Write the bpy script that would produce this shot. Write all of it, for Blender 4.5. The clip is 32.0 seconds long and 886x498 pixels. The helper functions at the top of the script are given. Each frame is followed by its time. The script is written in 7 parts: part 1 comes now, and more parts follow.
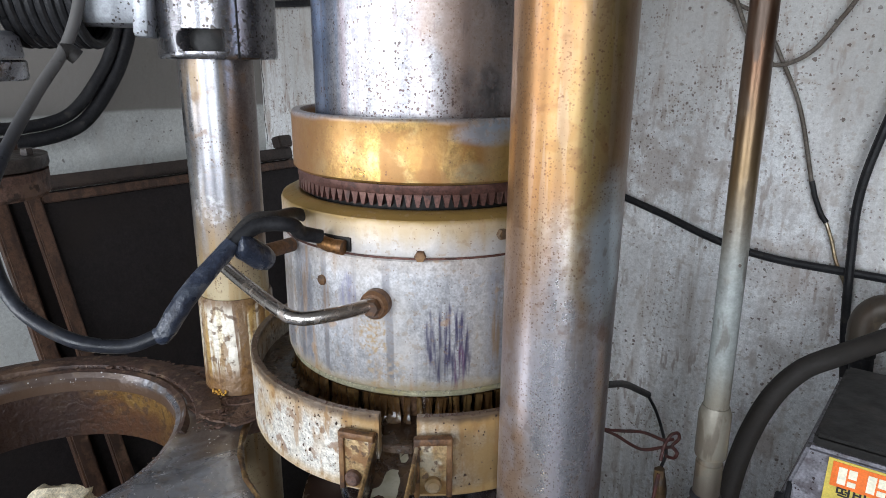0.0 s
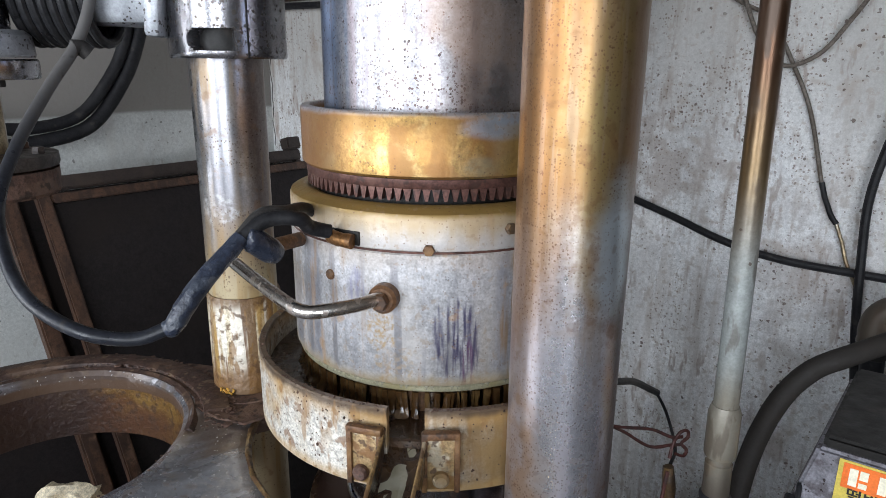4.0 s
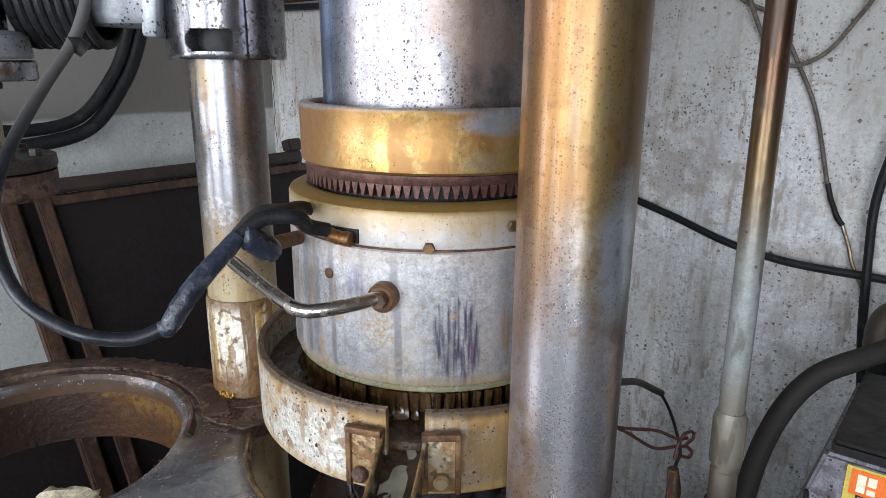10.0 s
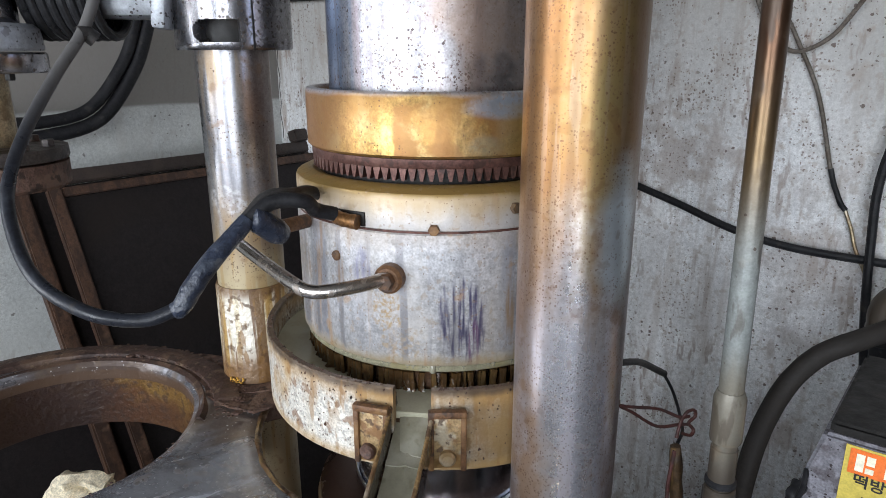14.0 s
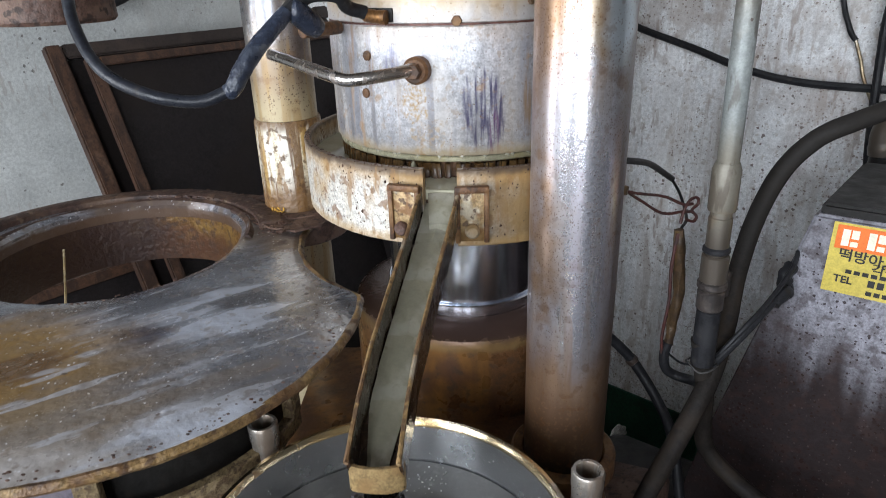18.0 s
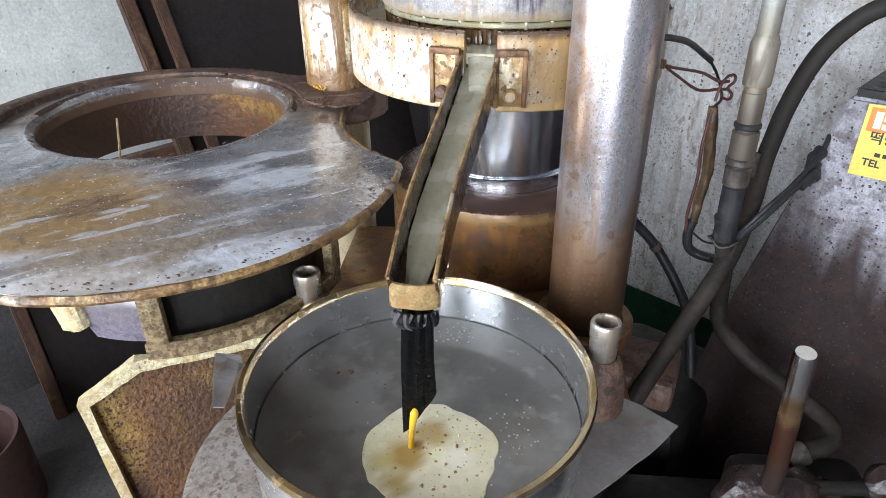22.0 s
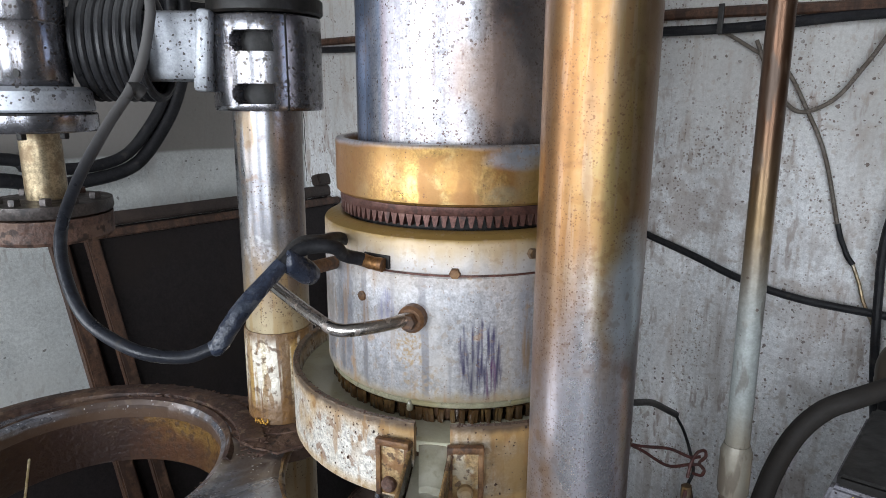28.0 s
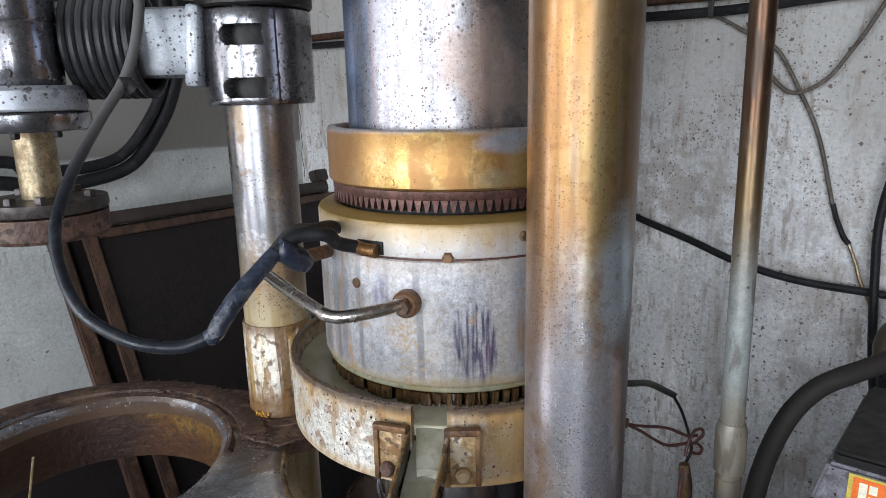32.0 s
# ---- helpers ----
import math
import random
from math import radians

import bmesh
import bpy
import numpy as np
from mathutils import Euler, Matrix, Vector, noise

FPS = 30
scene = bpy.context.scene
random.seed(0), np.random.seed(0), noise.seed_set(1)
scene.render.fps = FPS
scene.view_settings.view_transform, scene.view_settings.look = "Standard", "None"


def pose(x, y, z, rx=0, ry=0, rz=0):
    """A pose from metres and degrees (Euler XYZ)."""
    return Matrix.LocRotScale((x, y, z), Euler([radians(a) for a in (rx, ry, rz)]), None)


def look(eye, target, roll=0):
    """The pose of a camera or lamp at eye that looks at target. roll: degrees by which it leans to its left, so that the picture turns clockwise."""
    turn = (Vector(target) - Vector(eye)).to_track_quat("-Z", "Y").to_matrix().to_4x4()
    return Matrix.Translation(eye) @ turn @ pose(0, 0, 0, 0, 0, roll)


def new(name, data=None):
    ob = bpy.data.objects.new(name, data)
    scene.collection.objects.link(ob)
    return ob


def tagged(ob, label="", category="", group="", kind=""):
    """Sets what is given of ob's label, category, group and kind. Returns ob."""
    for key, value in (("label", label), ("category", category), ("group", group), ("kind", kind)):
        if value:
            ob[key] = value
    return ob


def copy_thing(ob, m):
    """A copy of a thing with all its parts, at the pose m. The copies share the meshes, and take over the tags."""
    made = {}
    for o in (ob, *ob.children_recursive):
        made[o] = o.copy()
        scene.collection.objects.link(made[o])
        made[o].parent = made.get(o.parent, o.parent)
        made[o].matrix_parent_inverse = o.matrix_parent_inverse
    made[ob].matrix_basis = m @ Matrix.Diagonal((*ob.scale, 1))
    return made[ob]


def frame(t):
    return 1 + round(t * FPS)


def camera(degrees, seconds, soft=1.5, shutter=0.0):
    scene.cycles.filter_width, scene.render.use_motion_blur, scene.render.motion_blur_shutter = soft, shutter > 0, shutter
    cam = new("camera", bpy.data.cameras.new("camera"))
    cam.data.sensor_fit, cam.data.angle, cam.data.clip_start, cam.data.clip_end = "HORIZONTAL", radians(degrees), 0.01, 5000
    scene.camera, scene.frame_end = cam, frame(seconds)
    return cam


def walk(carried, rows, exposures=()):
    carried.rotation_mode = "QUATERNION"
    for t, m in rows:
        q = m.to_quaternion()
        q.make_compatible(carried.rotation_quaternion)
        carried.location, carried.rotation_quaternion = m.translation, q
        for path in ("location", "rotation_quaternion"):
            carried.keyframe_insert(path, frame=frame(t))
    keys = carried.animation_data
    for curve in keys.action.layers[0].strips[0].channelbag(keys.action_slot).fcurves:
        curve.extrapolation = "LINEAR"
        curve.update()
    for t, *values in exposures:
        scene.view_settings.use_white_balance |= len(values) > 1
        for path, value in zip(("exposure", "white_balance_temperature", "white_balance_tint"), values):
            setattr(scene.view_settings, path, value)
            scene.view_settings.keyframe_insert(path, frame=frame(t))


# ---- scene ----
cam = camera(68.2, 32.0, soft=0.9, shutter=0.4)
PATH = [
    (0, (0.004, -0.81, 1.387), (0.04, 1.11, 0.829), 0.5),
    (0.5, (0.004, -0.811, 1.387), (0.039, 1.112, 0.84), 0.3),
    (1, (0.003, -0.813, 1.386), (0.033, 1.114, 0.851), 1.0),
    (1.5, (0.004, -0.816, 1.386), (0.032, 1.112, 0.856), 0.9),
    (2, (0.005, -0.819, 1.386), (0.025, 1.109, 0.855), 0.5),
    (2.5, (0.004, -0.815, 1.385), (0.023, 1.111, 0.848), 0.6),
    (3, (0.003, -0.811, 1.382), (0.026, 1.113, 0.837), 0.5),
    (3.5, (0.002, -0.812, 1.381), (0.019, 1.111, 0.834), 0.5),
    (5.5, (0.002, -0.81, 1.383), (0.018, 1.117, 0.848), 0.6),
    (6, (0.003, -0.812, 1.382), (0.018, 1.117, 0.854), 0.5),
    (6.5, (0.003, -0.809, 1.382), (0.019, 1.119, 0.852), 0.3),
    (7, (0.002, -0.81, 1.38), (0.016, 1.118, 0.849), 0.4),
    (7.5, (0.004, -0.811, 1.38), (0.021, 1.117, 0.849), 0.4),
    (8, (0.003, -0.812, 1.381), (0.018, 1.118, 0.854), 0.6),
    (8.5, (0.002, -0.811, 1.383), (0.019, 1.119, 0.858), 0.4),
    (9, (0.003, -0.806, 1.382), (0.018, 1.124, 0.859), 0.6),
    (9.5, (0.005, -0.803, 1.379), (0.016, 1.125, 0.848), 0.5),
    (10, (0.005, -0.802, 1.38), (0.011, 1.123, 0.837), 0.4),
    (10.5, (0.005, -0.802, 1.381), (0.007, 1.122, 0.836), 0.4),
    (11, (0.007, -0.8, 1.382), (0.007, 1.119, 0.821), 0.3),
    (11.5, (0.005, -0.801, 1.381), (0.003, 1.116, 0.811), 0.2),
    (12, (0.007, -0.805, 1.381), (0.001, 1.111, 0.808), 0.2),
    (12.5, (0.006, -0.808, 1.38), (-0.001, 1.108, 0.807), 0.4),
    (13, (0.005, -0.811, 1.38), (0.0, 1.106, 0.81), 0.4),
    (13.5, (0.006, -0.813, 1.381), (0.0, 1.105, 0.813), 0.2),
    (15.5, (0.007, -0.845, 1.35), (-0.027, 1.054, 0.722), -0.8),
    (16, (0.007, -0.863, 1.34), (-0.017, 1.026, 0.683), -1.0),
    (16.5, (0.006, -0.884, 1.327), (-0.018, 1.006, 0.673), -0.7),
    (17, (0.008, -0.906, 1.306), (-0.041, 0.97, 0.615), -1.5),
    (17.5, (0.004, -0.92, 1.289), (-0.058, 0.933, 0.54), -1.8),
    (18, (0.002, -0.934, 1.27), (-0.076, 0.9, 0.475), -1.9),
    (18.5, (0.003, -0.946, 1.254), (-0.099, 0.872, 0.427), -1.6),
    (19, (0.004, -0.958, 1.24), (-0.13, 0.838, 0.372), -2.0),
    (19.5, (0.001, -0.971, 1.238), (-0.143, 0.811, 0.34), -1.6),
    (20, (0.0, -0.98, 1.232), (-0.151, 0.785, 0.303), -1.4),
    (20.5, (-0.001, -0.987, 1.226), (-0.15, 0.761, 0.266), -1.4),
    (21, (-0.001, -0.995, 1.223), (-0.149, 0.738, 0.235), -1.4),
    (21.5, (-0.002, -1.001, 1.226), (-0.158, 0.722, 0.222), -0.9),
    (22, (-0.004, -1.002, 1.226), (-0.164, 0.722, 0.225), -0.7),
    (22.5, (-0.004, -0.996, 1.235), (-0.164, 0.738, 0.251), -0.7),
    (23, (-0.005, -0.979, 1.256), (-0.163, 0.791, 0.338), -0.2),
    (23.5, (-0.007, -0.96, 1.276), (-0.145, 0.855, 0.447), -0.5),
    (24, (-0.002, -0.932, 1.302), (-0.117, 0.911, 0.533), -0.5),
    (24.5, (-0.003, -0.888, 1.34), (-0.094, 0.985, 0.643), -0.6),
    (25, (0.001, -0.866, 1.364), (-0.064, 1.03, 0.732), -0.5),
    (25.5, (0.004, -0.86, 1.377), (-0.051, 1.053, 0.793), -0.4),
    (26, (0.001, -0.856, 1.389), (-0.05, 1.065, 0.836), -0.4),
    (26.5, (0.0, -0.857, 1.403), (-0.053, 1.075, 0.89), 0.1),
    (28.5, (0.001, -0.852, 1.41), (-0.059, 1.093, 0.946), 0.3),
    (29, (0.001, -0.85, 1.407), (-0.063, 1.092, 0.935), 0.2),
    (29.5, (0.001, -0.849, 1.405), (-0.064, 1.093, 0.928), 0.3),
    (30, (0.001, -0.851, 1.407), (-0.067, 1.089, 0.924), 0.2),
    (30.5, (0.003, -0.853, 1.406), (-0.066, 1.088, 0.929), 0.1),
    (31, (0.005, -0.858, 1.402), (-0.071, 1.083, 0.925), 0.3),
    (31.5, (0.006, -0.861, 1.401), (-0.076, 1.081, 0.929), -0.2),
    (32, (0.012, -0.859, 1.401), (-0.056, 1.082, 0.924), -1.2),
]
walk(cam, [(t, look(eye, target, roll)) for t, eye, target, roll in PATH], exposures=[(0, -0.1), (16.2, -0.06), (17.2, 0.05), (18, 0.06), (19, 0.45), (20.5, 0.82), (22.2, 0.84), (23.2, 0.76), (24.4, 0.38), (25.5, 0.0), (26.5, -0.15), (32, -0.15)])

# The room stands at an angle to the press: corner K, a runs along the splashed wall, b along the panelled one.
K = Vector((-0.50, 1.20, 0))
UA = Vector((0.766, -0.643, 0)).normalized()
UB = Vector((-UA.y * -1, -UA.x, 0)).normalized()
ROOM_A, ROOM_B, ROOM_H = 4.4, 3.8, 2.7


def room(a, b, z):
    return K + UA * a + UB * b + Vector((0, 0, z))


# ---- world and light ----
world = bpy.data.worlds.new("sky")
scene.world = world
world.use_nodes = True
wn = world.node_tree.nodes
sky = wn.new("ShaderNodeTexSky")
sky.sky_type, sky.sun_disc = "NISHITA", False
sky.sun_elevation, sky.sun_rotation = radians(38), radians(200)
world.node_tree.links.new(sky.outputs[0], wn["Background"].inputs[0])
wn["Background"].inputs[1].default_value = 0.12


def area(name, where, target, w, h, watts, colour):
    lamp = bpy.data.lights.new(name, "AREA")
    lamp.shape, lamp.size, lamp.size_y, lamp.energy, lamp.color = "RECTANGLE", w, h, watts, colour
    ob = new(name, lamp)
    ob.matrix_world = look(where, target)
    return ob


# Three windows in the wall behind the camera and a smaller one in the panelled wall, all outside the view.
WINDOWS = ((0.50, 1.85, 0.72, 2.60, 80), (2.60, 3.10, 0.60, 2.60, 42), (3.60, 4.25, 0.40, 2.60, 66))
for a0, a1, z0, z1, watts in WINDOWS:
    area("window_light", room((a0 + a1) / 2, ROOM_B + 0.05, (z0 + z1) / 2), room((a0 + a1) / 2 + 0.001, 0, (z0 + z1) / 2), a1 - a0 - 0.06, z1 - z0 - 0.06, watts * 1.04, (0.838, 0.905, 1.0))

SIDE_B0, SIDE_B1, SIDE_Z0, SIDE_Z1 = 2.15, 3.45, 0.75, 2.20
area("window_light", room(-0.05, (SIDE_B0 + SIDE_B1) / 2, (SIDE_Z0 + SIDE_Z1) / 2), room(2, (SIDE_B0 + SIDE_B1) / 2, (SIDE_Z0 + SIDE_Z1) / 2), SIDE_B1 - SIDE_B0 - 0.06, SIDE_Z1 - SIDE_Z0 - 0.06, 53, (0.90, 0.935, 1.0))

# ---- materials ----


def material(name, base, rough=0.5, metal=0.0, layers=(), bump=0.0, bump_scale=60.0, rough_var=0.12, spec=0.5, coat=0.0, fine=0.35):
    """Layers are laid one over the other: (kind, scale, low, high, colour, strength, roughness, metal); specks: share and size in place of low and high."""
    m = bpy.data.materials.new(name)
    m.use_nodes = True
    t = m.node_tree
    n, link = t.nodes, t.links.new
    b = n["Principled BSDF"]
    co = n.new("ShaderNodeTexCoord")

    def texture(kind, scale, detail=6.0):
        mp = n.new("ShaderNodeMapping")
        link(co.outputs["Object"], mp.inputs[0])
        sc = {"noise": (1, 1, 1), "streak": (1, 1, 0.09), "band": (0.15, 0.15, 1), "smear": (5, 1, 1), "run": (1, 1, 0.03), "dash": (1, 1, 0.28)}[kind]
        mp.inputs["Scale"].default_value = sc
        if kind == "smear":
            mp.vector_type = "TEXTURE"
            mp.inputs["Rotation"].default_value = (0, 0, radians(36))
        mp.inputs["Location"].default_value = (random.uniform(0, 9), random.uniform(0, 9), random.uniform(0, 9))
        x = n.new("ShaderNodeTexNoise")
        x.inputs["Scale"].default_value, x.inputs["Detail"].default_value = scale, detail
        link(mp.outputs[0], x.inputs[0])
        return x.outputs["Fac"]

    def math_node(op, a, c):
        x = n.new("ShaderNodeMath")
        x.operation = op
        for i, v in enumerate((a, c)):
            if isinstance(v, (int, float)):
                x.inputs[i].default_value = v
            else:
                link(v, x.inputs[i])
        return x.outputs[0]

    def dots(scale, gate, size):
        """Ragged specks of many sizes; gate: the share of cells that hold one."""
        warp = n.new("ShaderNodeTexNoise")
        warp.inputs["Scale"].default_value = scale * 1.7
        link(co.outputs["Object"], warp.inputs[0])
        vm = n.new("ShaderNodeVectorMath")
        vm.operation = "MULTIPLY_ADD"
        link(warp.outputs["Color"], vm.inputs[0])
        vm.inputs[1].default_value = (0.7 / scale, 0.7 / scale, 0.7 / scale)
        link(co.outputs["Object"], vm.inputs[2])
        vo = n.new("ShaderNodeTexVoronoi")
        vo.inputs["Scale"].default_value = scale
        link(vm.outputs[0], vo.inputs["Vector"])
        sep = n.new("ShaderNodeSeparateColor")
        link(vo.outputs["Color"], sep.inputs[0])
        rr = math_node("MULTIPLY", math_node("MULTIPLY", sep.outputs[0], sep.outputs[0]), size)
        body = ramp(math_node("SUBTRACT", rr, vo.outputs["Distance"]), 0.0, 0.05)
        return math_node("MULTIPLY", body, math_node("LESS_THAN", sep.outputs[1], gate))

    def spot(place):
        """A stain round one place: x, y, z and its reach across and in height."""
        x, y, z, across, tall = place
        vs = n.new("ShaderNodeVectorMath")
        vs.operation = "SUBTRACT"
        link(co.outputs["Object"], vs.inputs[0])
        vs.inputs[1].default_value = (x, y, z)
        vd = n.new("ShaderNodeVectorMath")
        vd.operation = "DIVIDE"
        link(vs.outputs[0], vd.inputs[0])
        vd.inputs[1].default_value = (across, across, tall)
        ln = n.new("ShaderNodeVectorMath")
        ln.operation = "LENGTH"
        link(vd.outputs[0], ln.inputs[0])
        return math_node("SUBTRACT", 1.0, ln.outputs["Value"])

    def ramp(fac, lo, hi):
        r = n.new("ShaderNodeMapRange")
        r.inputs["From Min"].default_value, r.inputs["From Max"].default_value = lo, hi
        r.interpolation_type = "SMOOTHSTEP"
        link(fac, r.inputs["Value"])
        return r.outputs[0]

    def mix(fac, a, c, kind):
        x = n.new("ShaderNodeMix")
        x.data_type = kind
        x.clamp_factor = True
        socket = {"RGBA": 6, "FLOAT": 2}[kind]
        link(fac, x.inputs[0])
        link(a, x.inputs[socket])
        x.inputs[socket + 1].default_value = (*c, 1) if kind == "RGBA" else c
        return x.outputs[2 if kind == "RGBA" else 0]

    colour = n.new("ShaderNodeRGB")
    colour.outputs[0].default_value = (*base, 1)
    tone = n.new("ShaderNodeHueSaturation")
    link(colour.outputs[0], tone.inputs["Color"])
    vary = n.new("ShaderNodeMapRange")
    link(texture("noise", 9.0), vary.inputs["Value"])
    vary.inputs["From Min"].default_value, vary.inputs["From Max"].default_value = 0.25, 0.75
    vary.inputs["To Min"].default_value, vary.inputs["To Max"].default_value = 0.82, 1.15
    grain = n.new("ShaderNodeMapRange")
    link(math_node("ADD", texture("noise", 150.0, 3.0), texture("noise", 420.0, 2.0)), grain.inputs["Value"])
    grain.inputs["From Min"].default_value, grain.inputs["From Max"].default_value = 0.75, 1.25
    grain.inputs["To Min"].default_value, grain.inputs["To Max"].default_value = 1 - fine, 1 + fine
    link(math_node("MULTIPLY", vary.outputs[0], grain.outputs[0]), tone.inputs["Value"])
    cur = tone.outputs[0]
    rv = n.new("ShaderNodeMapRange")
    link(texture("noise", 45.0), rv.inputs["Value"])
    rv.inputs["From Min"].default_value, rv.inputs["From Max"].default_value = 0.3, 0.7
    rv.inputs["To Min"].default_value, rv.inputs["To Max"].default_value = max(0.03, rough - rough_var), min(1, rough + rough_var)
    rcur = rv.outputs[0]
    mv = n.new("ShaderNodeValue")
    mv.outputs[0].default_value = metal
    mcur = mv.outputs[0]
    for kind, scale, lo, hi, col, strength, lr, lm in layers:
        if kind in ("above", "below", "xplus", "xminus", "yminus"):
            sp = n.new("ShaderNodeSeparateXYZ")
            link(co.outputs["Object"], sp.inputs[0])
            axis = {"above": 2, "below": 2, "xplus": 0, "xminus": 0, "yminus": 1}[kind]
            add = n.new("ShaderNodeMath")
            add.operation = "MULTIPLY_ADD"
            link(texture("streak" if axis == 2 and scale != 4 else "noise", scale * (1 if scale != 4 else 12)), add.inputs[0])
            add.inputs[1].default_value = abs(hi - lo) * 1.3
            link(sp.outputs[axis], add.inputs[2])
            off = abs(hi - lo) * 0.65
            fac = ramp(add.outputs[0], lo + off, hi + off)
        elif kind == "cluster":
            fac = math_node("MULTIPLY", dots(scale, lo, hi), ramp(texture("noise", 7.0), 0.46, 0.60))
        elif kind == "speck":
            fac = dots(scale, lo, hi)
        elif kind == "drips":
            fac = math_node("MULTIPLY", ramp(texture("streak", scale), lo, hi), ramp(texture("noise", 4.0), 0.44, 0.62))
        elif kind == "dashes":
            fac = math_node("MULTIPLY", ramp(texture("dash", scale, 3.0), lo, hi), ramp(texture("noise", 6.0), 0.44, 0.60))
        elif kind == "soft":
            edge = math_node("MULTIPLY", math_node("SUBTRACT", texture("smear", abs(lo)), 0.5), hi)
            fac = ramp(math_node("ADD", spot(scale), edge), 0.0, 0.7)
        elif kind == "spot":
            edge = math_node("MULTIPLY", math_node("SUBTRACT", texture("streak" if lo > 0 else "noise", abs(lo)), 0.5), hi)
            fac = ramp(math_node("ADD", spot(scale), edge), 0.0, 0.35)
            fac = math_node("MULTIPLY", fac, ramp(texture("streak" if lo > 0 else "noise", abs(lo) * 2.3), 0.40, 0.66))
        else:
            fac = ramp(texture(kind, scale), lo, hi)
        s = n.new("ShaderNodeMath")
        s.operation = "MULTIPLY"
        link(fac, s.inputs[0])
        s.inputs[1].default_value = strength
        cur = mix(s.outputs[0], cur, col, "RGBA")
        rcur = mix(s.outputs[0], rcur, lr, "FLOAT")
        mcur = mix(s.outputs[0], mcur, lm, "FLOAT")
    link(cur, b.inputs["Base Color"])
    link(rcur, b.inputs["Roughness"])
    link(mcur, b.inputs["Metallic"])
    b.inputs["Specular IOR Level"].default_value = spec
    if coat:
        b.inputs["Coat Weight"].default_value, b.inputs["Coat Roughness"].default_value = coat, 0.15
    if bump:
        bp = n.new("ShaderNodeBump")
        bp.inputs["Strength"].default_value = bump
        bp.inputs["Distance"].default_value = 0.004
        link(texture("noise", bump_scale), bp.inputs["Height"])
        link(bp.outputs[0], b.inputs["Normal"])
    return m


RUST, DARKRUST, GREASE, OILY = (0.20, 0.085, 0.03), (0.065, 0.03, 0.016), (0.03, 0.022, 0.016), (0.36, 0.22, 0.055)
M = {}
M["chrome"] = material("speckled_chrome", (0.32, 0.315, 0.33), 0.34, 1.0, [
    # Blue, pink and dark runs paint reflected bands into the chrome
    ("streak", 14, 0.5, 0.7, (0.33, 0.27, 0.25), 0.6, 0.40, 0.9), ("run", 12, 0.50, 0.62, (0.24, 0.34, 0.52), 0.8, 0.34, 1.0), ("run", 9, 0.53, 0.64, (0.56, 0.36, 0.36), 0.75, 0.36, 1.0), ("run", 30, 0.54, 0.60, (0.16, 0.15, 0.17), 0.55, 0.36, 1.0), ("run", 80, 0.52, 0.64, (0.30, 0.29, 0.31), 0.5, 0.36, 1.0), ("xplus", 12, 0.06, 0.11, (0.24, 0.17, 0.13), 0.6, 0.40, 0.9),
    ("cluster", 340, 0.8, 0.62, (0.08, 0.045, 0.04), 0.9, 0.4, 0.3), ("cluster", 200, 0.6, 0.50, (0.05, 0.03, 0.025), 0.9, 0.4, 0.3), ("speck", 260, 0.24, 0.42, (0.035, 0.02, 0.018), 0.92, 0.4, 0.4), ("speck", 170, 0.08, 0.26, (0.035, 0.02, 0.018), 0.92, 0.4, 0.4), ("speck", 420, 0.45, 0.55, (0.09, 0.055, 0.048), 0.85, 0.4, 0.4),
    ("noise", 10, 0.56, 0.70, (0.38, 0.26, 0.19), 0.5, 0.5, 0.6), ("dash", 120, 0.60, 0.70, (0.16, 0.12, 0.11), 0.5, 0.4, 0.6)], bump=0.03, bump_scale=260, rough_var=0.06, fine=0.32)
